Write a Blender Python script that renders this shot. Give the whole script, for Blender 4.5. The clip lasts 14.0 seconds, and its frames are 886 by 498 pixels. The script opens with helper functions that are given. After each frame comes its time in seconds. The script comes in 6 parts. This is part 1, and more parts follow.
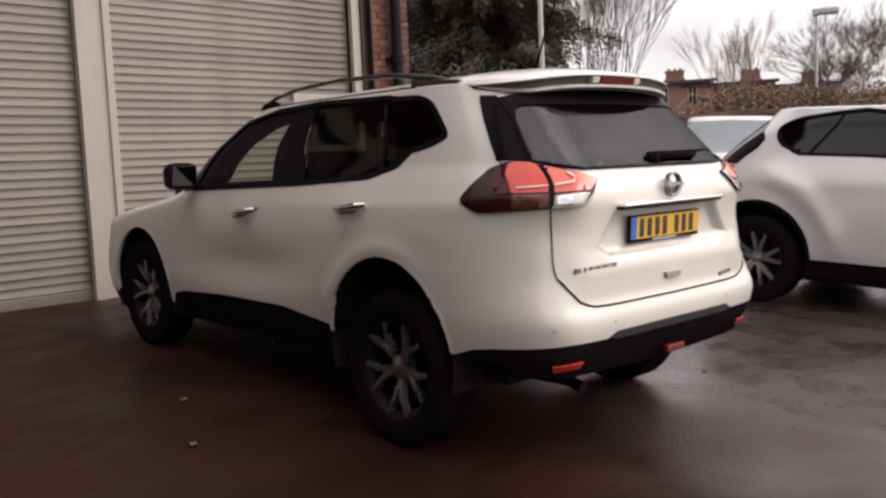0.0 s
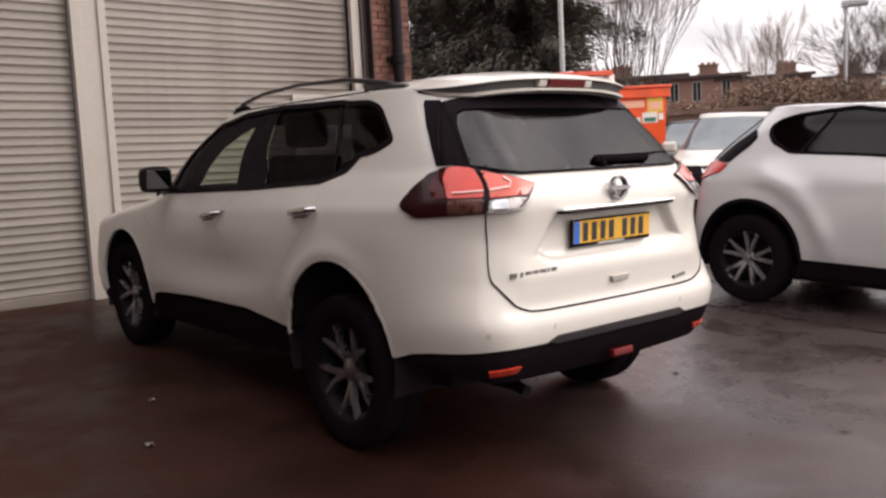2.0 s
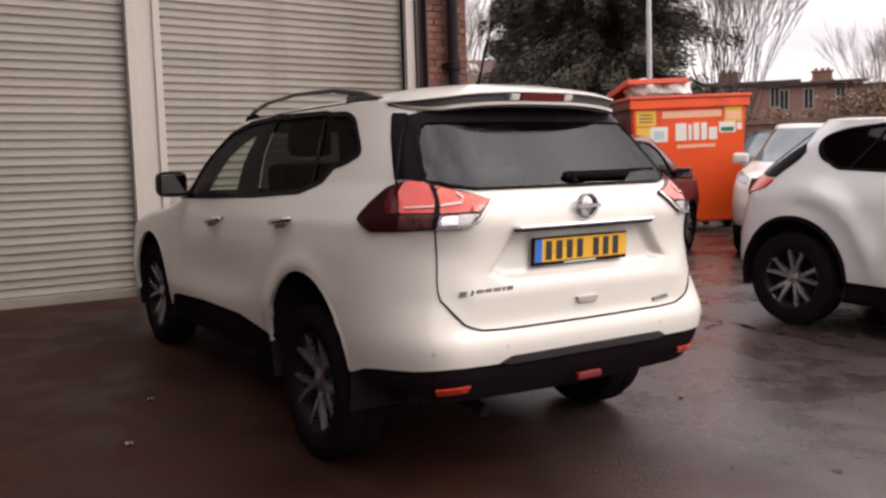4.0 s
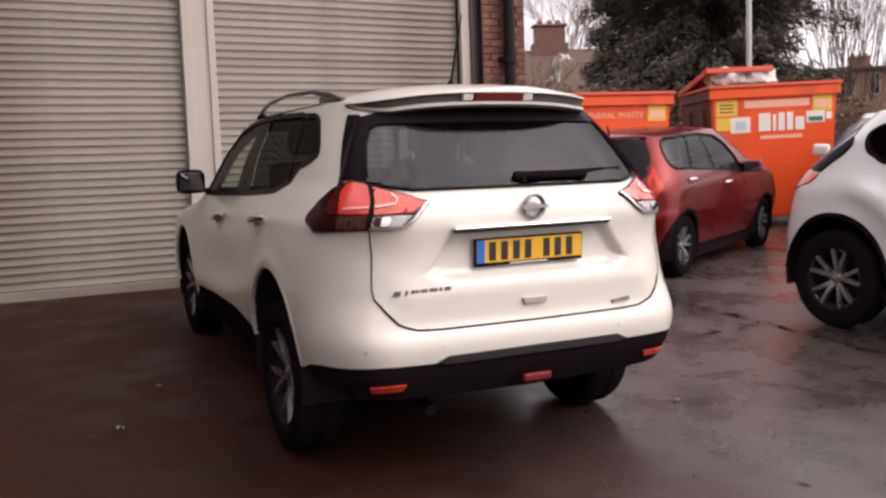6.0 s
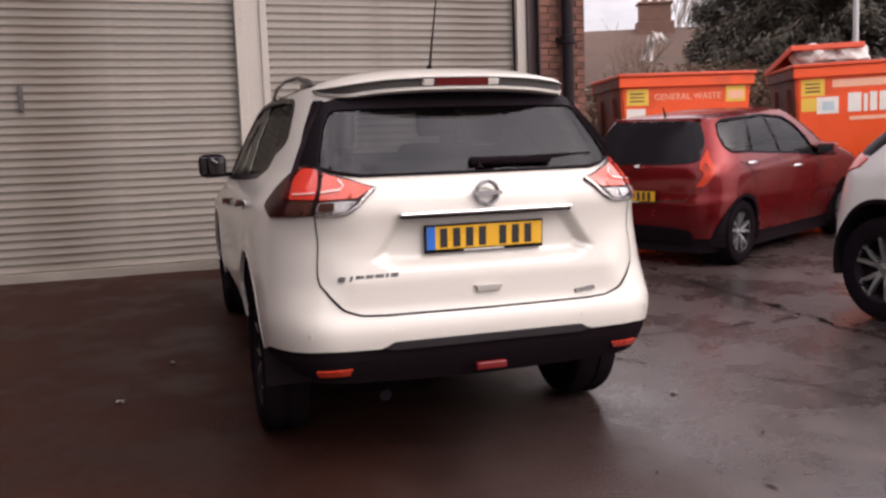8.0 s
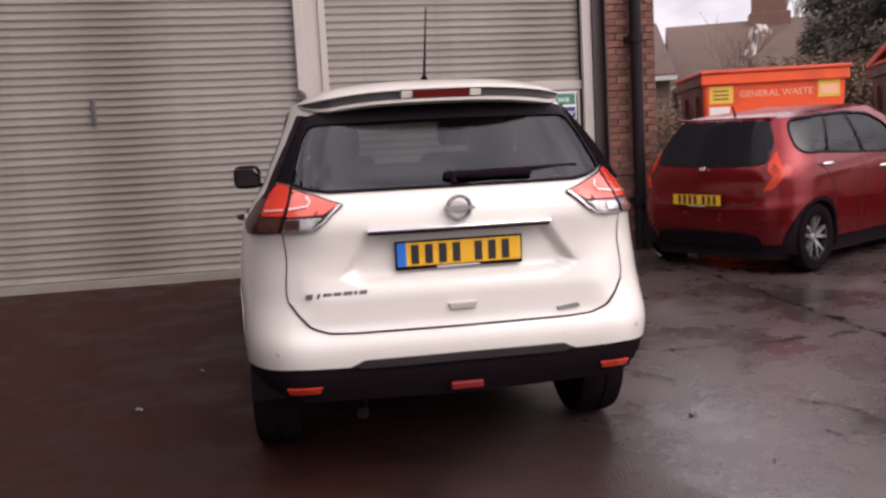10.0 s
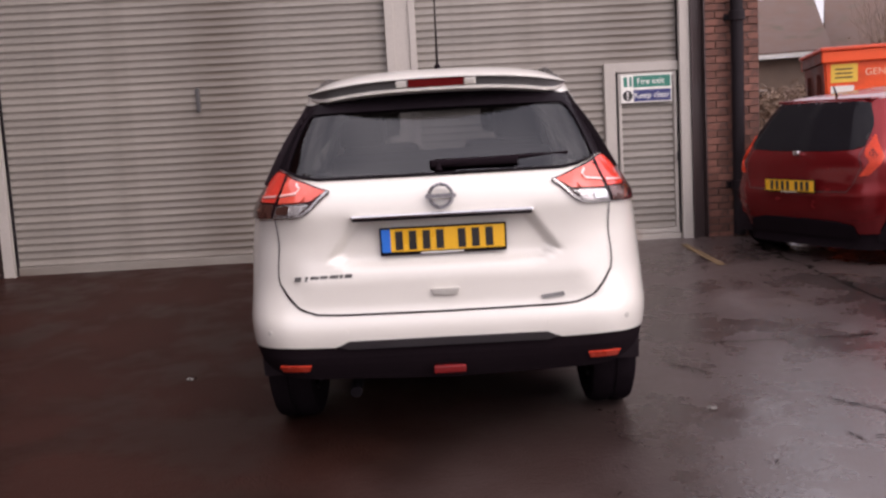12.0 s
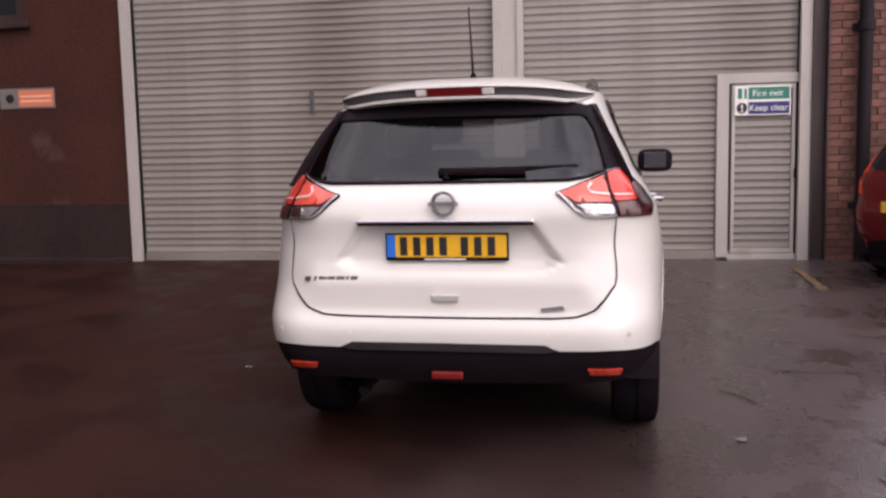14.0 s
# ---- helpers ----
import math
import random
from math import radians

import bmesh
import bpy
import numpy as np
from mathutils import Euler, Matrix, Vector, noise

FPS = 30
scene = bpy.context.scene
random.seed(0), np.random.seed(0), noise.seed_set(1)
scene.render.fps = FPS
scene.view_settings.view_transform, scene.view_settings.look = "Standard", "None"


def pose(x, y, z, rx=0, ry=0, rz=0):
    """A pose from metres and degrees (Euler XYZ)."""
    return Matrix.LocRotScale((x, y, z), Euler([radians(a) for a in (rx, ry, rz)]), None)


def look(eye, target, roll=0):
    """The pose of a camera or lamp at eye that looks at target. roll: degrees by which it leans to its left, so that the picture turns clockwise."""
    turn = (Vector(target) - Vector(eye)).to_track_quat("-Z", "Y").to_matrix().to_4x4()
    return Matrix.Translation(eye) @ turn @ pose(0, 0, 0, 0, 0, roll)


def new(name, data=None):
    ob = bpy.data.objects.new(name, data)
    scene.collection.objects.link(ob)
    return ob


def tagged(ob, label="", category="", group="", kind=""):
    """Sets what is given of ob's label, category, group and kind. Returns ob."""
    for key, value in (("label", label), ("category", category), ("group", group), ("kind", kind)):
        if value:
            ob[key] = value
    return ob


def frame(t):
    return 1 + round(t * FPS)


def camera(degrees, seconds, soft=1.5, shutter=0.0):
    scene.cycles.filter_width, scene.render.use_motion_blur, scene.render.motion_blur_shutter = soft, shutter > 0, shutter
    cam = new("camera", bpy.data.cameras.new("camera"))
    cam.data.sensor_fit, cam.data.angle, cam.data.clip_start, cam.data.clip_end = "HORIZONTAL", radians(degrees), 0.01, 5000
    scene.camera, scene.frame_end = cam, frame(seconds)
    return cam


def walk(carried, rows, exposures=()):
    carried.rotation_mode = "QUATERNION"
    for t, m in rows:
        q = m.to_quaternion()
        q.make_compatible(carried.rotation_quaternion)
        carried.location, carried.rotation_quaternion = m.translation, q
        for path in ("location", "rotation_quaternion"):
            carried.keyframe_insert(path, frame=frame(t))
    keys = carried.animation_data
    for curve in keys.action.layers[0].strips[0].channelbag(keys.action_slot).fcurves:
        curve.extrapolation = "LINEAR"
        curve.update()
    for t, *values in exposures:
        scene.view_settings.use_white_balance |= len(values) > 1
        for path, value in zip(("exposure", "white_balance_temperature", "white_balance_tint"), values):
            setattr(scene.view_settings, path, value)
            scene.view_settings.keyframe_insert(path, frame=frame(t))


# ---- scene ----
cam = camera(53.2, 14.0, soft=2.6)
PATH = [
    (0, (-0.077, 0.231, 1.237), (1.299, 1.671, 1.052), -2.6),
    (0.5, (-0.051, 0.197, 1.228), (1.311, 1.649, 1.032), -2.7),
    (1, (0.039, 0.171, 1.222), (1.387, 1.635, 1.024), -2.5),
    (1.5, (0.11, 0.092, 1.247), (1.449, 1.565, 1.048), -2.7),
    (2, (0.208, -0.053, 1.257), (1.522, 1.443, 1.066), -2.9),
    (2.5, (0.299, -0.138, 1.254), (1.562, 1.401, 1.07), -2.4),
    (3, (0.46, -0.162, 1.24), (1.693, 1.405, 1.082), -3.0),
    (3.2, (0.519, -0.205, 1.256), (1.729, 1.379, 1.089), -2.8),
    (5.3, (1.062, -0.624, 1.286), (2.074, 1.093, 1.119), -3.0),
    (5.5, (1.134, -0.658, 1.288), (2.12, 1.073, 1.115), -3.6),
    (6, (1.326, -0.795, 1.3), (2.222, 0.984, 1.112), -2.0),
    (6.5, (1.482, -0.842, 1.28), (2.319, 0.966, 1.104), -3.0),
    (7, (1.636, -0.888, 1.293), (2.406, 0.949, 1.115), -2.3),
    (7.5, (1.799, -0.964, 1.301), (2.518, 0.893, 1.116), -2.3),
    (8, (1.955, -1.045, 1.292), (2.609, 0.832, 1.073), -2.1),
    (8.2, (1.999, -1.034, 1.292), (2.639, 0.85, 1.085), -2.6),
    (10.3, (2.639, -1.148, 1.327), (3.005, 0.807, 1.114), -3.2),
    (10.5, (2.688, -1.172, 1.308), (3.037, 0.785, 1.09), -3.3),
    (11, (2.85, -1.188, 1.308), (3.108, 0.784, 1.094), -2.2),
    (11.5, (3.037, -1.213, 1.319), (3.19, 0.769, 1.096), -3.0),
    (12, (3.239, -1.27, 1.321), (3.288, 0.716, 1.088), -3.2),
    (12.5, (3.373, -1.27, 1.285), (3.357, 0.719, 1.082), -4.4),
    (13, (3.53, -1.249, 1.305), (3.424, 0.735, 1.077), -2.3),
    (13.5, (3.706, -1.249, 1.316), (3.491, 0.727, 1.096), -2.8),
    (14, (3.896, -1.271, 1.318), (3.584, 0.693, 1.107), -1.2),
]
walk(cam, [(t, look(eye, target, roll)) for t, eye, target, roll in PATH], [(0.0, 0.36, 7050, 15), (0.6, 0.47, 7050, 15), (3.2, 0.49, 7050, 16), (8.0, 0.49, 6950, 20), (14.0, 0.42, 6600, 23)])
# ---------------------------------------------------------------- light
SLOPE, Y0 = 0.0545, 3.85


def ground_z(y):
    """The yard climbs gently to the building."""
    return SLOPE * (min(max(y, -7.0), 8.3) - Y0)


world = bpy.data.worlds.new("overcast_sky")
scene.world = world
world.use_nodes = True
wn, wl = world.node_tree.nodes, world.node_tree.links
wn.clear()
sky = wn.new("ShaderNodeTexSky")
sky.sky_type, sky.sun_disc = "NISHITA", False
sky.sun_elevation, sky.sun_rotation = radians(38), radians(126)
sky.air_density, sky.dust_density, sky.ozone_density = 1.0, 3.0, 1.0
grey = wn.new("ShaderNodeHueSaturation")
grey.inputs["Saturation"].default_value = 0.22
coord = wn.new("ShaderNodeTexCoord")
mapped = wn.new("ShaderNodeMapping")
mapped.inputs["Scale"].default_value = (1.0, 1.0, 2.6)
cloud = wn.new("ShaderNodeTexNoise")
cloud.inputs["Scale"].default_value, cloud.inputs["Detail"].default_value, cloud.inputs["Roughness"].default_value = 2.8, 6.0, 0.55
ramp = wn.new("ShaderNodeValToRGB")
ramp.color_ramp.elements[0].position, ramp.color_ramp.elements[0].color = 0.33, (0.70, 0.72, 0.79, 1)
ramp.color_ramp.elements[1].position, ramp.color_ramp.elements[1].color = 0.62, (1.46, 1.44, 1.46, 1)
mul = wn.new("ShaderNodeMix")
mul.data_type, mul.blend_type = "RGBA", "MULTIPLY"
mul.inputs["Factor"].default_value = 1.0
back = wn.new("ShaderNodeBackground")
back.inputs["Strength"].default_value = 0.15
high, sep, dome = wn.new("ShaderNodeMapRange"), wn.new("ShaderNodeSeparateXYZ"), wn.new("ShaderNodeVectorMath")
high.inputs["To Min"].default_value, high.inputs["To Max"].default_value = 0.80, 1.76
dome.operation = "SCALE"
wout = wn.new("ShaderNodeOutputWorld")
veil = wn.new("ShaderNodeMix")
veil.data_type = "RGBA"
veil.inputs["Factor"].default_value, veil.inputs["B"].default_value = 0.62, (5.6, 5.6, 5.75, 1)
wl.new(sky.outputs["Color"], grey.inputs["Color"])
wl.new(grey.outputs["Color"], veil.inputs["A"])
wl.new(coord.outputs["Generated"], mapped.inputs["Vector"])
wl.new(mapped.outputs["Vector"], cloud.inputs["Vector"])
wl.new(cloud.outputs["Fac"], ramp.inputs["Fac"])
wl.new(veil.outputs["Result"], mul.inputs["A"])
wl.new(ramp.outputs["Color"], mul.inputs["B"])
wl.new(coord.outputs["Generated"], sep.inputs["Vector"])
wl.new(sep.outputs["Z"], high.inputs["Value"])
wl.new(mul.outputs["Result"], dome.inputs[0])
wl.new(high.outputs["Result"], dome.inputs["Scale"])
wl.new(dome.outputs["Vector"], back.inputs["Color"])
wl.new(back.outputs["Background"], wout.inputs["Surface"])

sun = new("sun", bpy.data.lights.new("sun", "SUN"))
sun.data.energy, sun.data.angle, sun.data.color = 0.55, radians(25), (1.0, 0.95, 0.88)
sun.matrix_world = look((0, 0, 30), (-0.45 * 23, 0.89 * 23, 13))

# ---------------------------------------------------------------- materials


def surface(name, base, rough=0.5, metal=0.0, vary=0.12, scale=3.0, fine=70.0, bump=0.0, coat=0.0, per_piece=0.0, spec=0.5, stain=None, stain_at=(0.55, 0.7), rough_vary=0.1, depth=0.01, stretch=(1, 1, 1)):
    """A material with a large and a fine variation of its colour, uneven gloss and a fine relief."""
    m = bpy.data.materials.new(name)
    m.use_nodes = True
    nt = m.node_tree
    n, l = nt.nodes, nt.links
    p = n["Principled BSDF"]
    p.inputs["Metallic"].default_value = metal
    p.inputs["Specular IOR Level"].default_value = spec
    p.inputs["Coat Weight"].default_value = coat
    p.inputs["Coat Roughness"].default_value = 0.06
    tc, mp = n.new("ShaderNodeTexCoord"), n.new("ShaderNodeMapping")
    mp.inputs["Scale"].default_value = stretch
    l.new(tc.outputs["Object"], mp.inputs["Vector"])
    big, small = n.new("ShaderNodeTexNoise"), n.new("ShaderNodeTexNoise")
    big.inputs["Scale"].default_value, big.inputs["Detail"].default_value = scale, 5.0
    small.inputs["Scale"].default_value, small.inputs["Detail"].default_value = fine, 3.0
    for t in (big, small):
        l.new(mp.outputs["Vector"], t.inputs["Vector"])
    add = n.new("ShaderNodeMath")
    add.operation = "ADD"
    l.new(big.outputs["Fac"], add.inputs[0])
    l.new(small.outputs["Fac"], add.inputs[1])
    value = n.new("ShaderNodeMapRange")
    value.inputs["From Min"].default_value, value.inputs["From Max"].default_value = 0.65, 1.35
    value.inputs["To Min"].default_value, value.inputs["To Max"].default_value = 1 - vary, 1 + vary
    l.new(add.outputs[0], value.inputs["Value"])
    out = value.outputs["Result"]
    if per_piece:
        info, rng = n.new("ShaderNodeObjectInfo"), n.new("ShaderNodeMapRange")
        rng.inputs["To Min"].default_value, rng.inputs["To Max"].default_value = 1 - per_piece, 1 + per_piece
        l.new(info.outputs["Random"], rng.inputs["Value"])
        m2 = n.new("ShaderNodeMath")
        m2.operation = "MULTIPLY"
        l.new(out, m2.inputs[0])
        l.new(rng.outputs["Result"], m2.inputs[1])
        out = m2.outputs[0]
    tint = n.new("ShaderNodeVectorMath")
    tint.operation = "SCALE"
    tint.inputs[0].default_value = base
    l.new(out, tint.inputs["Scale"])
    colour = tint.outputs["Vector"]
    if stain:
        blot, rmp, mx = n.new("ShaderNodeTexNoise"), n.new("ShaderNodeMapRange"), n.new("ShaderNodeMix")
        blot.inputs["Scale"].default_value, blot.inputs["Detail"].default_value = scale * 0.6, 8.0
        l.new(mp.outputs["Vector"], blot.inputs["Vector"])
        rmp.inputs["From Min"].default_value, rmp.inputs["From Max"].default_value = stain_at
        l.new(blot.outputs["Fac"], rmp.inputs["Value"])
        mx.data_type = "RGBA"
        l.new(rmp.outputs["Result"], mx.inputs["Factor"])
        l.new(colour, mx.inputs["A"])
        mx.inputs["B"].default_value = (*stain, 1)
        colour = mx.outputs["Result"]
    l.new(colour, p.inputs["Base Color"])
    rr = n.new("ShaderNodeMapRange")
    rr.inputs["From Min"].default_value, rr.inputs["From Max"].default_value = 0.35, 0.65
    rr.inputs["To Min"].default_value, rr.inputs["To Max"].default_value = max(0.02, rough - rough_vary), min(1.0, rough + rough_vary)
    l.new(big.outputs["Fac"], rr.inputs["Value"])
    l.new(rr.outputs["Result"], p.inputs["Roughness"])
    if bump:
        b = n.new("ShaderNodeBump")
        b.inputs["Strength"].default_value, b.inputs["Distance"].default_value = bump, depth
        l.new(add.outputs[0], b.inputs["Height"])
        l.new(b.outputs["Normal"], p.inputs["Normal"])
    return m


def pane_glass(name, tint, gloss=0.025, most=0.55, gloss_tint=(1, 1, 1)):
    """Thin glass: what is behind shows through its tint, and the gloss grows towards grazing sight."""
    m = bpy.data.materials.new(name)
    m.use_nodes = True
    n, l = m.node_tree.nodes, m.node_tree.links
    n.clear()
    tr, gl, mx, lw, pw, mr, out = (n.new("ShaderNode" + k) for k in ("BsdfTransparent", "BsdfGlossy", "MixShader", "LayerWeight", "Math", "MapRange", "OutputMaterial"))
    tr.inputs["Color"].default_value = (*tint, 1)
    gl.inputs["Roughness"].default_value = 0.06
    gl.inputs["Color"].default_value = (*gloss_tint, 1)
    pw.operation = "POWER"
    pw.inputs[1].default_value = 5.0
    mr.inputs["To Min"].default_value, mr.inputs["To Max"].default_value = gloss, most
    l.new(lw.outputs["Facing"], pw.inputs[0])
    l.new(pw.outputs[0], mr.inputs["Value"])
    l.new(mr.outputs["Result"], mx.inputs["Fac"])
    l.new(tr.outputs["BSDF"], mx.inputs[1])
    l.new(gl.outputs["BSDF"], mx.inputs[2])
    l.new(mx.outputs["Shader"], out.inputs["Surface"])
    return m


def wet_ground(name, dry, wet, rough_dry, rough_wet, scale, level, bump=0.35):
    """Rough paving with water standing in its hollows."""
    m = surface(name, dry, rough_dry, 0, 0.22, 1.1, 45.0, 0)
    n, l = m.node_tree.nodes, m.node_tree.links
    p = n["Principled BSDF"]
    tc = n.new("ShaderNodeTexCoord")
    pud, grit, fleck = n.new("ShaderNodeTexNoise"), n.new("ShaderNodeTexNoise"), n.new("ShaderNodeTexVoronoi")
    pud.inputs["Scale"].default_value, pud.inputs["Detail"].default_value, pud.inputs["Roughness"].default_value = scale, 7.0, 0.6
    grit.inputs["Scale"].default_value, grit.inputs["Detail"].default_value = 26.0, 8.0
    fleck.inputs["Scale"].default_value = 90.0
    for t in (pud, grit, fleck):
        l.new(tc.outputs["Object"], t.inputs["Vector"])
    mask = n.new("ShaderNodeMapRange")
    mask.name = "wet_mask"
    mask.interpolation_type = "SMOOTHSTEP"
    mask.inputs["From Min"].default_value, mask.inputs["From Max"].default_value = level - 0.09, level + 0.09
    l.new(pud.outputs["Fac"], mask.inputs["Value"])
    colour = p.inputs["Base Color"].links[0].from_socket
    mx = n.new("ShaderNodeMix")
    mx.data_type = "RGBA"
    l.new(mask.outputs["Result"], mx.inputs["Factor"])
    l.new(colour, mx.inputs["A"])
    mx.inputs["B"].default_value = (*wet, 1)
    colour = mx.outputs["Result"]
    height = n.new("ShaderNodeMath")
    height.operation = "ADD"
    l.new(grit.outputs["Fac"], height.inputs[0])
    l.new(fleck.outputs["Distance"], height.inputs[1])
    hsock = height.outputs[0]
    l.new(colour, p.inputs["Base Color"])
    rr = n.new("ShaderNodeMix")
    rr.inputs["A"].default_value, rr.inputs["B"].default_value = rough_dry, rough_wet
    l.new(mask.outputs["Result"], rr.inputs["Factor"])
    l.new(rr.outputs["Result"], p.inputs["Roughness"])
    flat = n.new("ShaderNodeMapRange")
    flat.inputs["To Min"].default_value, flat.inputs["To Max"].default_value = bump, bump * 0.12
    l.new(mask.outputs["Result"], flat.inputs["Value"])
    b = n.new("ShaderNodeBump")
    b.inputs["Distance"].default_value = 0.006
    l.new(flat.outputs["Result"], b.inputs["Strength"])
    l.new(hsock, b.inputs["Height"])
    l.new(b.outputs["Normal"], p.inputs["Normal"])
    return m


M_ASPHALT = wet_ground("wet_asphalt", (0.031, 0.0122, 0.0088), (0.020, 0.0080, 0.0057), 0.58, 0.40, 1.5, 0.53, bump=0.5)
M_ASPHALT.node_tree.nodes["Principled BSDF"].inputs["Specular IOR Level"].default_value = 0.13


def patched_with(m, tone, rough, x_from, x_to):
    """Gives a paving material a second, paler surfacing past an uneven line along y."""
    n, l = m.node_tree.nodes, m.node_tree.links
    p = n["Principled BSDF"]
    tc, sep, wob, add, msk = (n.new("ShaderNode" + k) for k in ("TexCoord", "SeparateXYZ", "TexNoise", "Math", "MapRange"))
    wob.inputs["Scale"].default_value, wob.inputs["Detail"].default_value = 0.7, 6.0
    l.new(tc.outputs["Object"], sep.inputs["Vector"])
    l.new(tc.outputs["Object"], wob.inputs["Vector"])
    add.operation = "MULTIPLY_ADD"
    add.inputs[1].default_value = 2.2
    l.new(wob.outputs["Fac"], add.inputs[0])
    l.new(sep.outputs["X"], add.inputs[2])
    msk.interpolation_type = "SMOOTHSTEP"
    msk.inputs["From Min"].default_value, msk.inputs["From Max"].default_value = x_from + 1.1, x_to + 1.1
    l.new(add.outputs[0], msk.inputs["Value"])
    for socket, value in (("Base Color", tone), ("Roughness", rough)):
        mx = n.new("ShaderNodeMix")
        old = p.inputs[socket].links[0].from_socket
        if socket == "Base Color":
            mx.data_type = "RGBA"
            gn, gv = n.new("ShaderNodeTexNoise"), n.new("ShaderNodeMix")
            gn.inputs["Scale"].default_value, gn.inputs["Detail"].default_value = 1.3, 8.0
            l.new(tc.outputs["Object"], gn.inputs["Vector"])
            gv.data_type = "RGBA"
            gv.inputs["A"].default_value, gv.inputs["B"].default_value = (*[c * 0.55 for c in tone], 1), (*[c * 1.45 for c in tone], 1)
            spread, fleck, both = n.new("ShaderNodeMapRange"), n.new("ShaderNodeTexNoise"), n.new("ShaderNodeMath")
            fleck.inputs["Scale"].default_value, fleck.inputs["Detail"].default_value, fleck.inputs["Roughness"].default_value = 7.0, 6.0, 0.7
            l.new(tc.outputs["Object"], fleck.inputs["Vector"])
            both.operation = "MULTIPLY_ADD"
            both.inputs[1].default_value = 0.75
            l.new(fleck.outputs["Fac"], both.inputs[0])
            l.new(gn.outputs["Fac"], both.inputs[2])
            spread.inputs["From Min"].default_value, spread.inputs["From Max"].default_value = 0.60, 1.16
            l.new(both.outputs[0], spread.inputs["Value"])
            l.new(spread.outputs["Result"], gv.inputs["Factor"])
            l.new(gv.outputs["Result"], mx.inputs["B"])
        else:
            pool = n.new("ShaderNodeMapRange")
            pool.inputs["To Min"].default_value, pool.inputs["To Max"].default_value = value * 0.65, value * 1.5
            pool.inputs["From Min"].default_value, pool.inputs["From Max"].default_value = 0.68, 1.08
            l.new(both.outputs[0], pool.inputs["Value"])
            l.new(pool.outputs["Result"], mx.inputs["B"])
        l.new(msk.outputs["Result"], mx.inputs["Factor"])
        l.new(old, mx.inputs["A"])
        l.new(mx.outputs["Result"], p.inputs[socket])
    gloss = n.new("ShaderNodeMapRange")
    gloss.inputs["To Min"].default_value, gloss.inputs["To Max"].default_value = p.inputs["Specular IOR Level"].default_value, 1.0
    l.new(msk.outputs["Result"], gloss.inputs["Value"])
    l.new(gloss.outputs["Result"], p.inputs["Specular IOR Level"])
    wetness = n.new("ShaderNodeMapRange")
    wetness.inputs["To Min"].default_value, wetness.inputs["To Max"].default_value = 0.08, 0.14
    l.new(n["wet_mask"].outputs["Result"], wetness.inputs["Value"])
    l.new(wetness.outputs["Result"], gloss.inputs["To Min"])
    relief = p.inputs["Normal"].links[0].from_node
    calm, soft = n.new("ShaderNodeMapRange"), n.new("ShaderNodeMath")
    calm.inputs["To Min"].default_value, calm.inputs["To Max"].default_value = 1.0, 0.45
    soft.operation = "MULTIPLY"
    l.new(msk.outputs["Result"], calm.inputs["Value"])
    l.new(relief.inputs["Strength"].links[0].from_socket, soft.inputs[0])
    l.new(calm.outputs["Result"], soft.inputs[1])
    l.new(soft.outputs[0], relief.inputs["Strength"])
    return m


patched_with(M_ASPHALT, (0.052, 0.036, 0.033), 0.28, 2.8, 4.6)
M_CRACK = surface("dark_crack_dirt", (0.010, 0.007, 0.006), 0.8, 0, 0.3, 8, 60, 0.2, spec=0.05)
# grey for small parts, and for the shade painted in the spoiler recess
M_RECESS = surface("grey_part_and_recess_shade", (0.068, 0.063, 0.062), 0.6, 0, 0.06, 5, 160, 0)
M_SLAT = surface("painted_shutter_steel", (0.228, 0.203, 0.175), 0.5, 0, 0.16, 2.6, 30, 0.05, per_piece=0.10, stain=(0.135, 0.110, 0.088), stain_at=(0.50, 0.74), stretch=(0.45, 1, 2.2))
M_FRAME = surface("white_painted_steel", (0.40, 0.365, 0.325), 0.45, 0, 0.08, 2.0, 40, 0.05, stain=(0.25, 0.17, 0.11), stain_at=(0.66, 0.80))
M_BROWN = surface("brown_painted_render", (0.053, 0.0207, 0.0146), 0.9, 0, 0.28, 1.3, 26, 0.3, spec=0.12, stain=(0.115, 0.072, 0.058), stain_at=(0.64, 0.74))
M_PLINTH = surface("dark_plinth_paint", (0.030, 0.0185, 0.0165), 0.85, 0, 0.3, 2.0, 30, 0.25, spec=0.12, stain=(0.09, 0.07, 0.06), stain_at=(0.68, 0.76))
M_BRICK = surface("red_brick", (0.185, 0.078, 0.055), 0.85, 0, 0.3, 9.0, 90, 0.6, per_piece=0.3, stain=(0.055, 0.034, 0.030), stain_at=(0.44, 0.64), depth=0.004)
M_MORTAR = surface("sooty_mortar", (0.092, 0.062, 0.052), 0.95, 0, 0.2, 8, 80, 0.5)
M_STEELPOST = surface("dark_maroon_steel", (0.035, 0.018, 0.017), 0.5, 0, 0.2, 3, 40, 0.1)
M_PIPE = surface("black_iron_pipe", (0.016, 0.012, 0.014), 0.55, 0, 0.2, 3, 50, 0.15, spec=0.12)
M_WHITE = surface("pearl_white_paint", (0.68, 0.65, 0.59), 0.32, 0, 0.025, 1.3, 200, 0, coat=0.8, rough_vary=0.03, stain=(0.53, 0.49, 0.43), stain_at=(0.62, 0.95))
M_WHITE2 = surface("silver_white_paint", (0.70, 0.69, 0.68), 0.32, 0.05, 0.03, 1.3, 200, 0, coat=1.0, rough_vary=0.03)
M_RED = surface("metallic_red_paint", (0.165, 0.0085, 0.010), 0.26, 0.5, 0.05, 1.5, 220, 0, coat=0.35, spec=0.2, rough_vary=0.03)
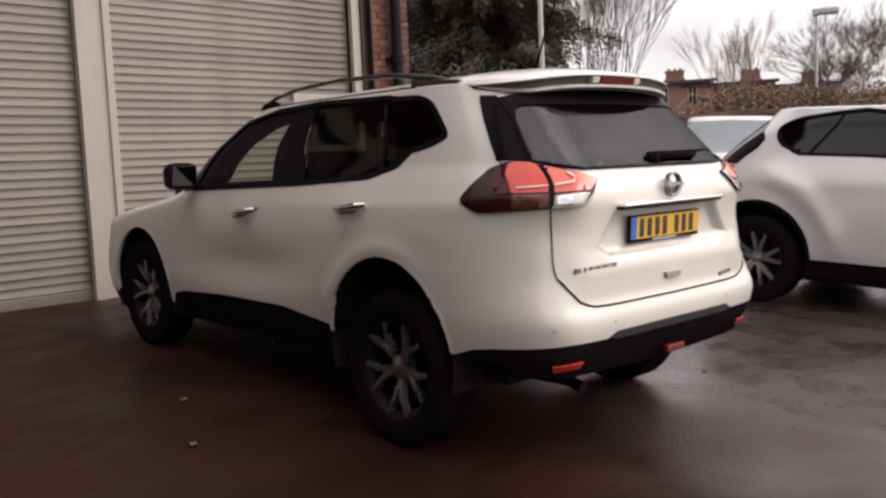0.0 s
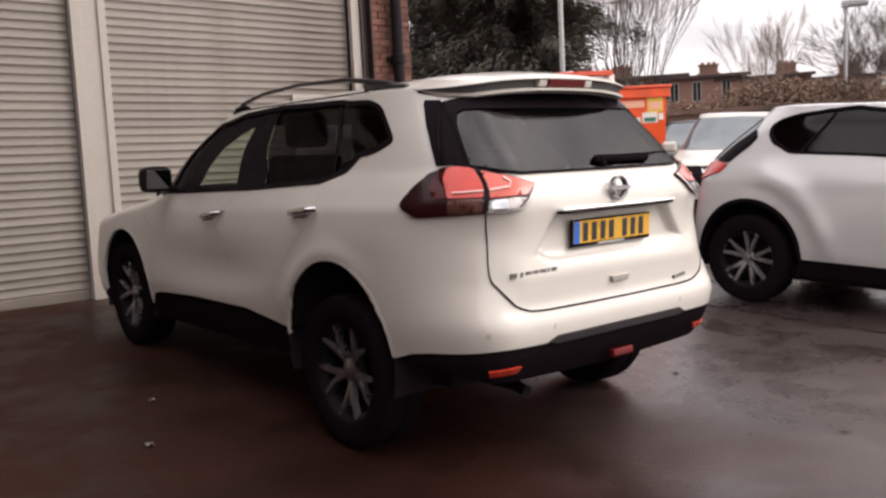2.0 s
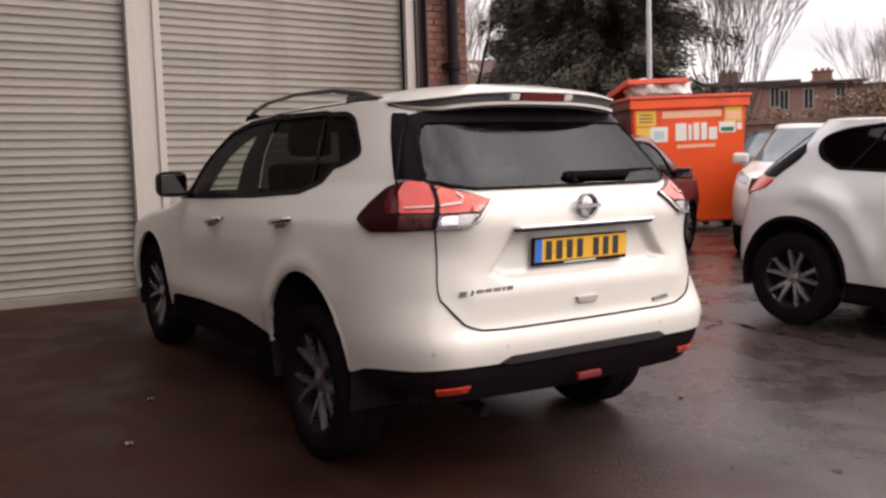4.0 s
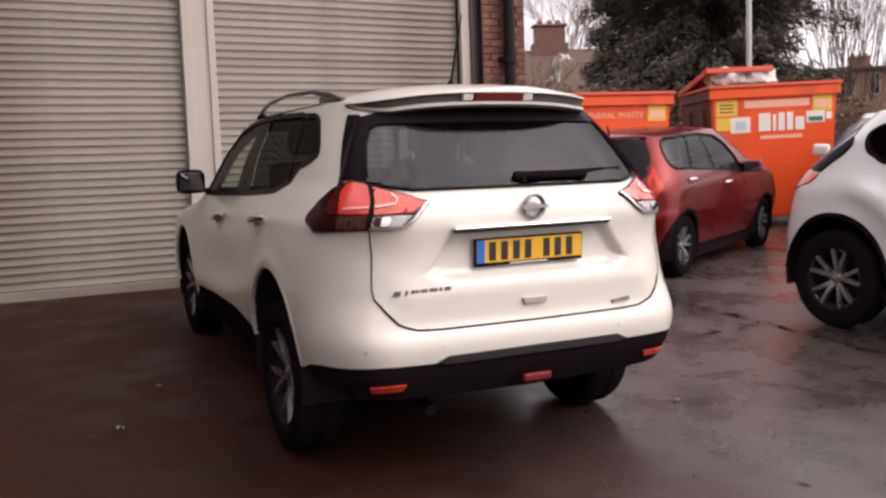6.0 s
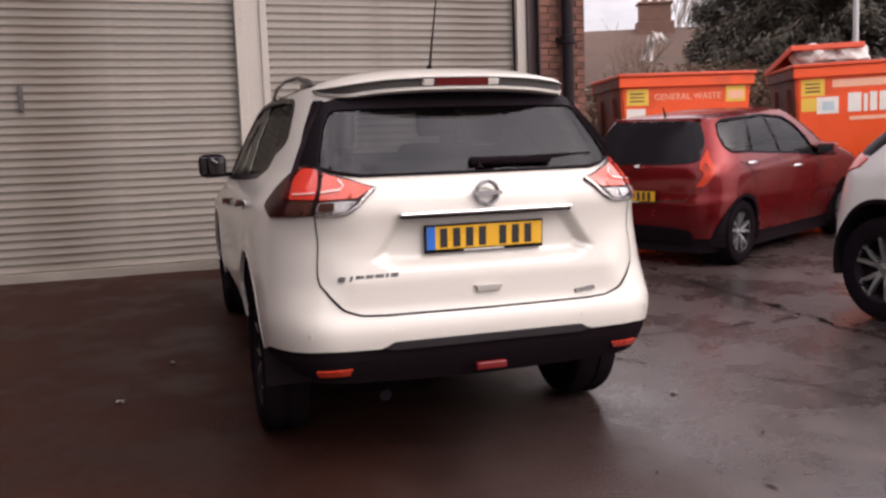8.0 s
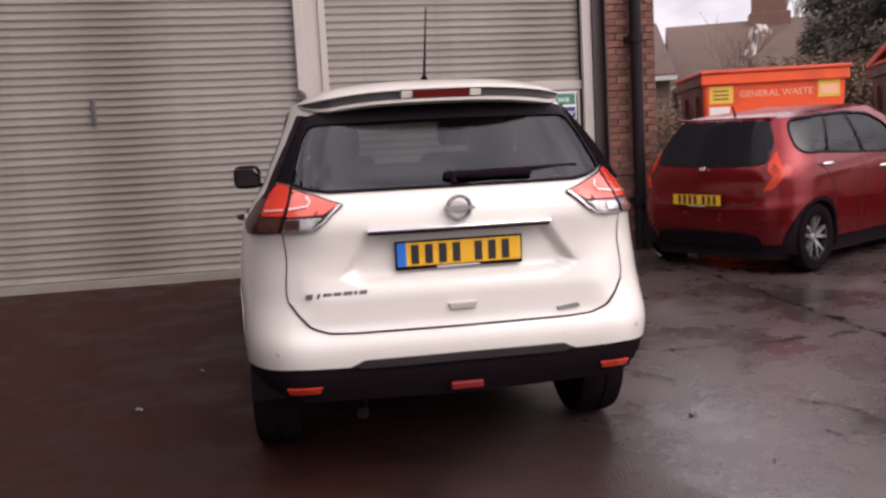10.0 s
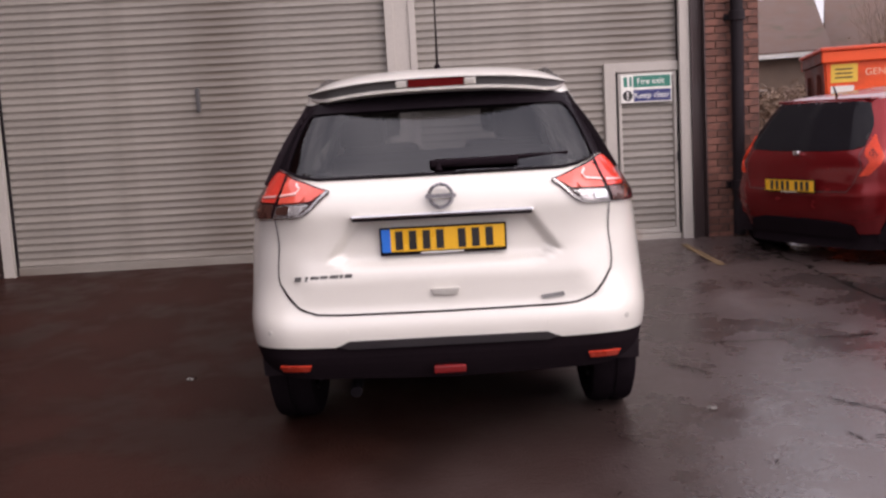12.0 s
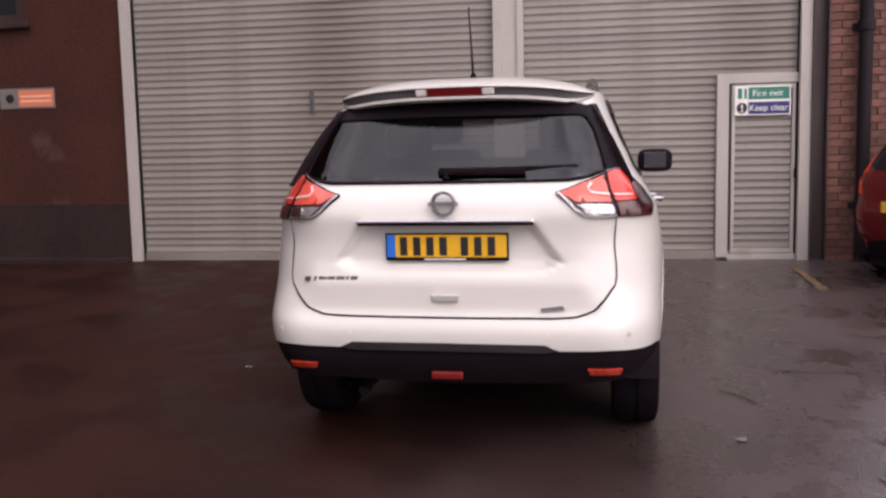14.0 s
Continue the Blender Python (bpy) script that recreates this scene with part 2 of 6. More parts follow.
M_DARKPAINT = surface("dark_grey_paint", (0.020, 0.022, 0.020), 0.3, 0.2, 0.05, 1.5, 220, 0, coat=0.3, rough_vary=0.03)
M_PLASTIC = surface("black_bumper_plastic", (0.013, 0.009, 0.011), 0.7, 0, 0.15, 5, 160, 0.1, spec=0.0)
M_GLOSS = surface("gloss_black_trim", (0.012, 0.009, 0.011), 0.25, 0, 0.1, 5, 160, 0, spec=0.02, rough_vary=0.04)
M_STEP = surface("dark_grey_step_plastic", (0.030, 0.026, 0.028), 0.5, 0, 0.15, 8, 160, 0.15, spec=0.35)
M_BADGE = surface("satin_grey_badge", (0.16, 0.155, 0.15), 0.35, 0.6, 0.1, 8, 120, 0)
# grey of the joints, also painted as shade in the tailgate handle recess
M_JOINT = surface("grey_joint_and_shade", (0.46, 0.44, 0.40), 0.6, 0, 0.05, 5, 160, 0)
M_TYRE = surface("tyre_rubber", (0.011, 0.008, 0.010), 0.85, 0, 0.2, 12, 120, 0.2, spec=0.0)
M_ALLOY = surface("machined_alloy", (0.34, 0.33, 0.34), 0.3, 0.9, 0.08, 8, 120, 0)
M_RIMDARK = surface("dark_painted_rim", (0.010, 0.008, 0.010), 0.5, 0.0, 0.1, 8, 120, 0, spec=0.08)
M_ALLOYGREY = surface("grey_alloy", (0.33, 0.33, 0.34), 0.32, 0.85, 0.1, 8, 120, 0)
M_CHROME = surface("chrome", (0.75, 0.75, 0.76), 0.08, 1.0, 0.03, 8, 120, 0, rough_vary=0.03)
M_GLASS = pane_glass("clear_glass", (0.62, 0.67, 0.60), 0.025, 0.22)
M_TINT = pane_glass("privacy_glass", (0.07, 0.064, 0.066), 0.022, 0.12)
M_DARKTINT = pane_glass("dark_privacy_glass", (0.030, 0.027, 0.028), 0.03, 0.18)
M_REARGLASS = pane_glass("tinted_rear_glass", (0.165, 0.160, 0.175), 0.058, 0.10)
M_SCREEN = pane_glass("clear_windscreen", (0.74, 0.78, 0.74), 0.03, 0.25)
M_RAIL = surface("dark_satin_rail", (0.06, 0.055, 0.055), 0.35, 0.5, 0.1, 6, 120, 0)
M_MIRROR = surface("mirror_silver", (0.22, 0.22, 0.23), 0.03, 1.0, 0.01, 8, 120, 0, rough_vary=0.01)
M_LAMPROSE = surface("rose_lamp_lens", (0.68, 0.095, 0.060), 0.14, 0, 0.15, 12, 120, 0, coat=0.7, rough_vary=0.04)
M_LAMPRED = surface("red_lamp_lens", (0.66, 0.050, 0.030), 0.14, 0, 0.1, 14, 120, 0, coat=0.35, rough_vary=0.04)
M_LAMPAMBER = surface("orange_red_lamp_lens", (0.50, 0.040, 0.012), 0.2, 0, 0.3, 14, 120, 0, coat=0.08, spec=0.2, rough_vary=0.04)
M_LAMPSIDE = surface("deep_red_side_lens", (0.075, 0.007, 0.007), 0.2, 0, 0.1, 6, 120, 0, coat=0.1, spec=0.2, rough_vary=0.04)
M_LAMPDARK = surface("smoked_red_lamp_lens", (0.024, 0.005, 0.006), 0.2, 0, 0.1, 6, 120, 0, coat=0.12, spec=0.2, rough_vary=0.04)
M_LAMPCLEAR = surface("clear_lamp_reflector", (0.36, 0.34, 0.33), 0.15, 0.7, 0.45, 26, 180, 0.25, coat=1.0, rough_vary=0.05)
M_LAMPBROWN = surface("brown_tinted_lens", (0.13, 0.055, 0.042), 0.15, 0.5, 0.7, 40, 180, 0.15, coat=1.0, rough_vary=0.05)
M_FOG = surface("deep_red_lens", (0.14, 0.009, 0.009), 0.2, 0, 0.06, 6, 120, 0, spec=0.3, rough_vary=0.04)
M_LAMPPINK = surface("pale_red_light_guide", (0.86, 0.52, 0.47), 0.12, 0, 0.05, 6, 120, 0, coat=1.0, rough_vary=0.04)
M_SEAT = surface("dark_seat_cloth", (0.022, 0.016, 0.019), 0.9, 0, 0.2, 6, 200, 0.1, spec=0.02)
M_TRIMGREY = surface("grey_seat_back", (0.11, 0.10, 0.10), 0.7, 0, 0.15, 6, 200, 0.05)
M_REFLECT = surface("dull_orange_red_reflector", (0.42, 0.040, 0.020), 0.3, 0, 0.1, 12, 120, 0, spec=0.25)
M_YELLOW = surface("yellow_plate", (0.80, 0.43, 0.02), 0.3, 0, 0.03, 6, 120, 0, coat=0.3)
M_BLUE = surface("blue_print", (0.02, 0.16, 0.60), 0.4, 0, 0.04, 6, 120, 0)
M_INK = surface("black_print", (0.02, 0.018, 0.018), 0.4, 0, 0.05, 6, 120, 0)
M_ORANGE = surface("orange_painted_steel", (0.85, 0.092, 0.013), 0.42, 0, 0.09, 2.2, 40, 0.05, stain=(0.42, 0.06, 0.02), stain_at=(0.58, 0.78))
M_ORANGEDARK = surface("faded_red_orange_lid", (0.66, 0.075, 0.025), 0.45, 0, 0.1, 3, 50, 0.05)
M_LITTER = surface("grubby_paper", (0.16, 0.145, 0.13), 0.7, 0, 0.2, 30, 90, 0)
M_PAPER = surface("white_sticker", (0.78, 0.76, 0.70), 0.5, 0, 0.08, 14, 90, 0)
M_STICKYELLOW = surface("yellow_sticker", (0.80, 0.52, 0.07), 0.5, 0, 0.08, 14, 90, 0)
M_PALEORANGE = surface("pale_orange_print", (0.88, 0.48, 0.32), 0.5, 0, 0.06, 14, 90, 0)
M_GREEN = surface("green_sign_print", (0.02, 0.17, 0.12), 0.4, 0, 0.05, 12, 90, 0)
M_NAVY = surface("blue_sign_print", (0.022, 0.028, 0.125), 0.4, 0, 0.05, 12, 90, 0)
M_SIGNORANGE = surface("orange_sign_print", (0.62, 0.19, 0.10), 0.5, 0, 0.08, 12, 90, 0)
M_BAG = surface("crumpled_white_plastic", (0.62, 0.58, 0.55), 0.4, 0, 0.2, 8, 60, 0.3)
M_BAGBLACK = surface("black_bin_bag", (0.05, 0.045, 0.045), 0.35, 0, 0.2, 8, 60, 0.3)
M_ROOFTILE = surface("brown_roof_tiles", (0.125, 0.078, 0.060), 0.8, 0, 0.15, 2, 40, 0.3, stain=(0.07, 0.065, 0.04), stain_at=(0.55, 0.75))
M_HOUSEBRICK = surface("house_brick", (0.25, 0.135, 0.105), 0.85, 0, 0.18, 3, 60, 0.3)
M_TANBRICK = surface("tan_brick", (0.22, 0.155, 0.115), 0.85, 0, 0.18, 3, 60, 0.3)
M_WALLRENDER = surface("weathered_white_paint", (0.34, 0.30, 0.27), 0.8, 0, 0.1, 3, 60, 0.1)
M_HOUSEGLASS = surface("dark_window_glass", (0.02, 0.022, 0.026), 0.10, 0, 0.1, 3, 60, 0, spec=0.25, rough_vary=0.03)
M_HATCHGLASS = surface("dark_hatch_glass", (0.012, 0.011, 0.013), 0.10, 0, 0.1, 3, 60, 0, spec=0.09, rough_vary=0.03)
M_BOUNDARY = surface("weathered_boundary_brick", (0.19, 0.118, 0.092), 0.9, 0, 0.3, 1.5, 30, 0.3, stain=(0.08, 0.065, 0.045), stain_at=(0.5, 0.7))
M_OLDBRICK = surface("sooty_chimney_brick", (0.19, 0.105, 0.08), 0.9, 0, 0.2, 3, 60, 0.3)
M_SIDEGLASS = pane_glass("grey_side_glass", (0.24, 0.25, 0.25), 0.05, 0.36)
M_CARGLASS = surface("car_window_glass", (0.13, 0.16, 0.175), 0.08, 0, 0.2, 3, 60, 0, spec=0.8, rough_vary=0.02)
M_BARK = surface("grey_bark", (0.16, 0.125, 0.105), 0.9, 0, 0.2, 5, 60, 0.4)
M_TWIG = surface("brown_twigs", (0.20, 0.145, 0.115), 0.9, 0, 0.3, 1.2, 30, 0)
M_NEEDLE = surface("dark_conifer_needles", (0.082, 0.072, 0.055), 0.8, 0, 0.45, 1.2, 14, 0)
M_HEDGE = surface("brown_hedge_leaves", (0.205, 0.136, 0.094), 0.85, 0, 0.45, 0.8, 14, 0)
M_BIRCH = surface("dark_birch_twigs", (0.095, 0.072, 0.062), 0.9, 0, 0.3, 1.2, 30, 0)
# container orange darkened for the shade on its sides, with blotches
M_SHADEDRED = surface("shaded_red_paint", (0.135, 0.028, 0.016), 0.6, 0, 0.3, 3.0, 40, 0.2, stain=(0.07, 0.025, 0.018), stain_at=(0.46, 0.66))
M_MAST = surface("galvanised_pole", (0.45, 0.46, 0.46), 0.45, 0.4, 0.08, 4, 60, 0)
M_YLINE = surface("worn_yellow_paint", (0.12, 0.075, 0.034), 0.6, 0, 0.35, 14, 60, 0.2)

# ---------------------------------------------------------------- building helpers


def add_box(bm, x0, x1, y0, y1, z0, z1):
    vs = [bm.verts.new(p) for p in ((x0, y0, z0), (x1, y0, z0), (x1, y1, z0), (x0, y1, z0), (x0, y0, z1), (x1, y0, z1), (x1, y1, z1), (x0, y1, z1))]
    for f in ((3, 2, 1, 0), (4, 5, 6, 7), (0, 1, 5, 4), (1, 2, 6, 5), (2, 3, 7, 6), (3, 0, 4, 7)):
        bm.faces.new([vs[i] for i in f])
    return vs


def boxes(*dims, bevel=0.0):
    bm = bmesh.new()
    for d in dims:
        add_box(bm, *d)
    if bevel:
        bmesh.ops.bevel(bm, geom=list(bm.edges), offset=bevel, segments=2, affect="EDGES", profile=0.5)
    return bm


def add_tube(bm, pts, radii, sides=8, caps=True):
    """A tube along points, with a radius at each."""
    rings, prev = [], None
    for i, p in enumerate(pts):
        p = Vector(p)
        d = (Vector(pts[min(i + 1, len(pts) - 1)]) - Vector(pts[max(i - 1, 0)])).normalized()
        side = (prev - d * prev.dot(d)) if prev is not None else (d.cross(Vector((0.31, 0.17, 0.93))) if abs(d.z) < 0.9 else d.cross(Vector((1, 0, 0))))
        side.normalize()
        prev, up = side, d.cross(side)
        r = radii[i] if isinstance(radii, (list, tuple)) else radii
        rings.append([bm.verts.new(p + (side * math.cos(2 * math.pi * k / sides) + up * math.sin(2 * math.pi * k / sides)) * r) for k in range(sides)])
    for a, b in zip(rings, rings[1:]):
        for k in range(sides):
            bm.faces.new((a[k], a[(k + 1) % sides], b[(k + 1) % sides], b[k]))
    if caps:
        bm.faces.new(rings[0][::-1])
        bm.faces.new(rings[-1])


def add_lathe(bm, profile, turns=32, axis="x", centre=(0, 0, 0), arc=None):
    """A ring of (radius, along) pairs turned about an axis."""
    rings = []
    for k in range(turns):
        a = 2 * math.pi * k / turns
        ring = []
        for r, s in profile:
            c, d = r * math.cos(a), r * math.sin(a)
            v = {"x": (s, c, d), "y": (c, s, d), "z": (c, d, s)}[axis]
            ring.append(bm.verts.new((v[0] + centre[0], v[1] + centre[1], v[2] + centre[2])))
        rings.append(ring)
    for k in range(turns):
        a, b = rings[k], rings[(k + 1) % turns]
        for i in range(len(profile) - 1):
            bm.faces.new((a[i], a[i + 1], b[i + 1], b[i]))


def as_mesh(name, bm, material, smooth=False):
    if smooth != "keep":
        bmesh.ops.recalc_face_normals(bm, faces=list(bm.faces))
    me = bpy.data.meshes.new(name)
    bm.to_mesh(me)
    bm.free()
    me.materials.append(material)
    if smooth:
        me.shade_smooth()
        if smooth is True:
            me.set_sharp_from_angle(angle=radians(38))
    return me


def part(name, bm, material, parent, label="", smooth=False):
    """A bmesh (or a mesh) as one object under a thing or a part."""
    me = bm if isinstance(bm, bpy.types.Mesh) else as_mesh(name, bm, material, smooth)
    ob = new(name, me)
    ob.parent = parent
    return tagged(ob, label)


def thing(name, label, category, group="", kind="", at=None):
    ob = new(name)
    ob.empty_display_size = 0.1
    if at is not None:
        ob.matrix_world = at
    return tagged(ob, label, category, group, kind)


def solid(name, bm, material, label, category, group="", kind="", smooth=False, at=None):
    ob = new(name, as_mesh(name, bm, material, smooth))
    if at is not None:
        ob.matrix_world = at
    return tagged(ob, label, category, group, kind)


def lettering(name, words, size, material, parent, m, label=""):
    """Words in the built-in font, as a thin mesh lying in the x-z plane of m."""
    cu = bpy.data.curves.new(name, "FONT")
    cu.body, cu.size, cu.extrude, cu.align_x, cu.align_y = words, size, 0.0006, "CENTER", "CENTER"
    tmp = bpy.data.objects.new(name, cu)
    scene.collection.objects.link(tmp)
    bpy.context.view_layer.update()
    me = bpy.data.meshes.new_from_object(tmp.evaluated_get(bpy.context.evaluated_depsgraph_get()))
    bpy.data.objects.remove(tmp)
    me.transform(pose(0, 0, 0, 90))
    me.transform(m)
    me.materials.clear()
    me.materials.append(material)
    ob = new(name, me)
    ob.parent = parent
    return tagged(ob, label)


def stand(x, y, yaw):
    """A thing on the sloping yard, facing yaw degrees clockwise from +y."""
    k = SLOPE if -7 < y < 8.3 else 0.0
    up = Vector((0, -k, 1)).normalized()
    f = Vector((math.sin(radians(yaw)), math.cos(radians(yaw)), 0))
    f = (f - up * f.dot(up)).normalized()
    r = f.cross(up)
    m = Matrix((r, f, up)).transposed().to_4x4()
    m.translation = (x, y, ground_z(y))
    return m

# ---------------------------------------------------------------- ground and building


def ground_sheet():
    xs = [-400, -120, -40, -20] + [-12 + i * 1.0 for i in range(45)] + [40, 60, 120, 400]
    ys = [-400, -120, -40, -20, -10, -7] + [-6 + i * 0.75 for i in range(19)] + [8.3, 9, 12, 16, 24, 40, 80, 160, 400]
    bm = bmesh.new()
    g = [[bm.verts.new((x, y, ground_z(y))) for x in xs] for y in ys]
    for a, b in zip(g, g[1:]):
        for i in range(len(xs) - 1):
            bm.faces.new((a[i], a[i + 1], b[i + 1], b[i]))
    return bm


yard = solid("ground", ground_sheet(), M_ASPHALT, "dark wet asphalt yard with puddles", "ground", kind="structure", smooth=True)

bm = bmesh.new()
edge = [(6.49 + 0.05 * noise.noise(Vector((0, i * 0.13, 0))) + 0.03 * noise.noise(Vector((3, i * 0.6, 0))), 2.0 + i * 0.035) for i in range(161)]
ws = [0.10 * max(0.0, noise.noise(Vector((5, i * 0.21, 0)))) + 0.045 * abs(noise.noise(Vector((8, i * 0.7, 0)))) - 0.012 for i in range(161)]
va = [bm.verts.new((x, y, ground_z(y) + 0.0065)) for x, y in edge]
vb = [bm.verts.new((x + w + 0.02, y, ground_z(y) + 0.0045)) for (x, y), w in zip(edge, ws)]
for i in range(160):
    bm.faces.new((va[i], va[i + 1], vb[i + 1], vb[i]))
solid("paving_joint", bm, M_CRACK, "dark broken joint along the concrete edge", "paving joint", kind="structure")


def crack(points, width, seed):
    """A broken dark crack in the paving along a few points."""
    bm = bmesh.new()
    line = []
    for (x0, y0), (x1, y1) in zip(points, points[1:]):
        k = max(2, int(math.dist((x0, y0), (x1, y1)) / 0.025))
        line += [(x0 + (x1 - x0) * i / k, y0 + (y1 - y0) * i / k) for i in range(k)]
    a, b = [], []
    for i, (x, y) in enumerate(line):
        w = width * (0.35 + 1.3 * abs(noise.noise(Vector((i * 0.35, seed, 0))))) * min(1.0, 6 * i / len(line), 6 * (len(line) - 1 - i) / len(line) + 0.1)
        s = 0.03 * noise.noise(Vector((i * 0.12, seed, 4))) + 0.012 * noise.noise(Vector((i * 0.5, seed, 6)))
        a.append(bm.verts.new((x + s - w * 0.3, y + s - w, ground_z(y) + 0.006)))
        b.append(bm.verts.new((x + s + w * 0.3, y + s + w, ground_z(y) + 0.006)))
    for i in range(len(a) - 1):
        bm.faces.new((a[i], a[i + 1], b[i + 1], b[i]))
    part("crack", bm, M_CRACK, yard, "dark wet crack")


crack([(4.95, 4.03), (5.3, 4.05), (5.55, 4.01)], 0.012, 1)
crack([(5.60, 4.06), (5.85, 4.02), (6.08, 4.04)], 0.016, 7)
crack([(6.12, 4.00), (6.3, 4.05), (6.45, 4.03)], 0.012, 9)
crack([(5.20, 3.05), (5.39, 2.81), (5.47, 2.60), (5.55, 2.40)], 0.011, 2)
crack([(4.62, 3.70), (4.72, 3.58), (4.84, 3.44)], 0.012, 3)
crack([(5.10, 2.58), (5.13, 2.46), (5.12, 2.32)], 0.014, 4)
rnd = random.Random(14)
for i, (x, y) in enumerate(((4.67, 2.28), (4.21, 1.98), (4.32, 1.78), (3.96, 2.08), (4.05, 2.32), (5.25, 2.50))):
    a, k = rnd.uniform(-3.1, 3.1), rnd.uniform(0.02, 0.06)
    b = a + rnd.uniform(-0.9, 0.9)
    crack([(x - k * math.cos(a), y - k * math.sin(a)), (x, y), (x + k * math.cos(b), y + k * math.sin(b))], rnd.uniform(0.006, 0.014), 10 + i)
bm = boxes((5.83, 5.90, 6.35, 7.45, 0.0, 0.004))
for v in bm.verts:
    v.co.z += ground_z(v.co.y) + 0.0055
solid("yellow_line", bm, M_YLINE, "faded yellow painted line on concrete", "road marking", kind="structure")

WALL = 7.85          # face of the building
SILL = ground_z(WALL)
HEAD = 3.75          # under the shutter boxes
# unseen upper wall, raised so the wet paving mirrors it dark
TOP = 8.4

wall = thing("wall_front", "brown rendered wall above and beside shutters", "wall", kind="structure")
part("render_left", boxes((-9.0, -3.35, WALL, WALL + 0.35, -0.2, TOP), (-3.35, -2.15, WALL, WALL + 0.35, -0.2, 2.86), (-3.35, -2.15, WALL, WALL + 0.35, 4.1, TOP), (-2.15, -1.035, WALL, WALL + 0.35, -0.2, TOP)), M_BROWN, wall)
part("lintel", boxes((-1.035, 6.235, WALL - 0.02, WALL + 0.35, HEAD + 0.3, TOP)), M_BROWN, wall)
part("plinth", boxes((-9.0, -1.045, WALL - 0.025, WALL - 0.002, -0.1, 0.86)), M_PLINTH, wall, "darker painted plinth band")
solid("kerb", boxes((-9.0, -1.05, WALL - 0.16, WALL - 0.028, -0.1, SILL + 0.045), bevel=0.01), M_PLINTH, "low dark kerb along the wall foot", "kerb", kind="structure")
solid("wall_inner", boxes((-9.0, 6.8, WALL + 0.9, WALL + 1.0, -0.2, TOP)), M_PLINTH, "plain back wall behind the shutters", "wall", kind="structure")
solid("roof_slab", boxes((-9.0, 6.8, WALL, WALL + 12, TOP, TOP + 0.2)), M_PLINTH, "plain flat roof slab of building", "roof", kind="structure")
solid("wall_east", boxes((6.45, 6.80, WALL + 0.12, WALL + 12, 0.0, TOP)), M_HOUSEBRICK, "brick side wall of the building", "wall", kind="structure")
# added out of view to keep western sky light off car and shutters
solid("wall_west", boxes((-4.5, -4.2, -4.0, WALL - 0.17, -0.6, TOP)), M_BROWN, "unseen plain brown wall added to shade the yard", "wall", kind="structure")

win = thing("window_1", "dark maroon framed window in brown wall", "window", kind="structure")
part("window_frame", boxes((-3.35, -2.15, WALL - 0.02, WALL + 0.1, 2.86, 2.95), (-3.35, -2.15, WALL - 0.02, WALL + 0.1, 4.02, 4.1), (-2.24, -2.15, WALL - 0.02, WALL + 0.1, 2.95, 4.02), (-3.35, -3.26, WALL - 0.02, WALL + 0.1, 2.95, 4.02), (-2.80, -2.73, WALL, WALL + 0.1, 2.95, 4.02)), M_STEELPOST, win)
part("window_sill", boxes((-3.42, -2.08, WALL - 0.07, WALL - 0.021, 2.80, 2.86), bevel=0.008), M_STEELPOST, win)
part("pane", boxes((-3.26, -2.80, WALL + 0.05, WALL + 0.06, 2.95, 4.02)), M_HOUSEGLASS, win)
part("pane", boxes((-2.73, -2.24, WALL + 0.05, WALL + 0.06, 2.95, 4.02)), M_HOUSEGLASS, win)

PITCH = 0.075


def slat_mesh(name, width):
    """One curved lath of a roller shutter, with its lip."""
    prof = [(0.001, 0.0), (0.0090, 0.004), (0.0118, 0.009), (0.0106, 0.016), (0.0074, 0.028), (0.0048, 0.042), (0.0036, 0.056), (0.0050, 0.068), (0.0078, 0.075)]
    bm = bmesh.new()
    a = [bm.verts.new((0, -y, z)) for y, z in prof]
    b = [bm.verts.new((width, -y, z)) for y, z in prof]
    for i in range(len(prof) - 1):
        bm.faces.new((a[i], b[i], b[i + 1], a[i + 1]))
    return as_mesh(name, bm, M_SLAT, "keep")


def shutter(label, x0, x1, holes=()):
    sh = thing("roller_shutter", label, "roller shutter", "roller shutters of the building")
    z, meshes, row = SILL + 0.09, {}, 0
    while z < HEAD:
        spans = [(x0, x1)]
        for hx0, hx1, hz0, hz1 in holes:
            if hz0 < z + PITCH and z < hz1:
                spans = [(x0, hx0), (hx1, x1)]
        for s0, s1 in spans:
            if s1 - s0 < 0.03:
                continue
            key = round(s1 - s0, 3)
            if key not in meshes:
                meshes[key] = slat_mesh("slat", s1 - s0)
            o = part("slat", meshes[key], None, sh)
            o.location = (s0, WALL + 0.075 + 0.0015 * math.sin(row * 2.1), z)
        z, row = z + PITCH, row + 1
    part("bottom_rail", boxes((x0, x1, WALL + 0.045, WALL + 0.085, SILL - 0.01, SILL + 0.088), bevel=0.006), M_SLAT, sh, "flat painted bottom rail")
    part("roller_box", boxes((x0 - 0.05, x1 + 0.05, WALL - 0.02, WALL + 0.3, HEAD, HEAD + 0.3), bevel=0.01), M_FRAME, sh)
    return sh


DOOR = (5.21, 5.985, SILL, 1.985)
left_shutter = shutter("tall cream ribbed steel roller shutter, closed", -0.93, 3.03)
shutter("cream ribbed roller shutter with a wicket door, closed", 3.29, 5.985, [DOOR])
# shadow beside the guides, put in as thin black strips
for x in (-0.918, 3.012):
    part("slat_end_shadow", boxes((x - 0.006, x + 0.010, WALL + 0.058, WALL + 0.066, SILL, HEAD)), M_INK, left_shutter, "dark strip drawn as the shadow along the lath ends")
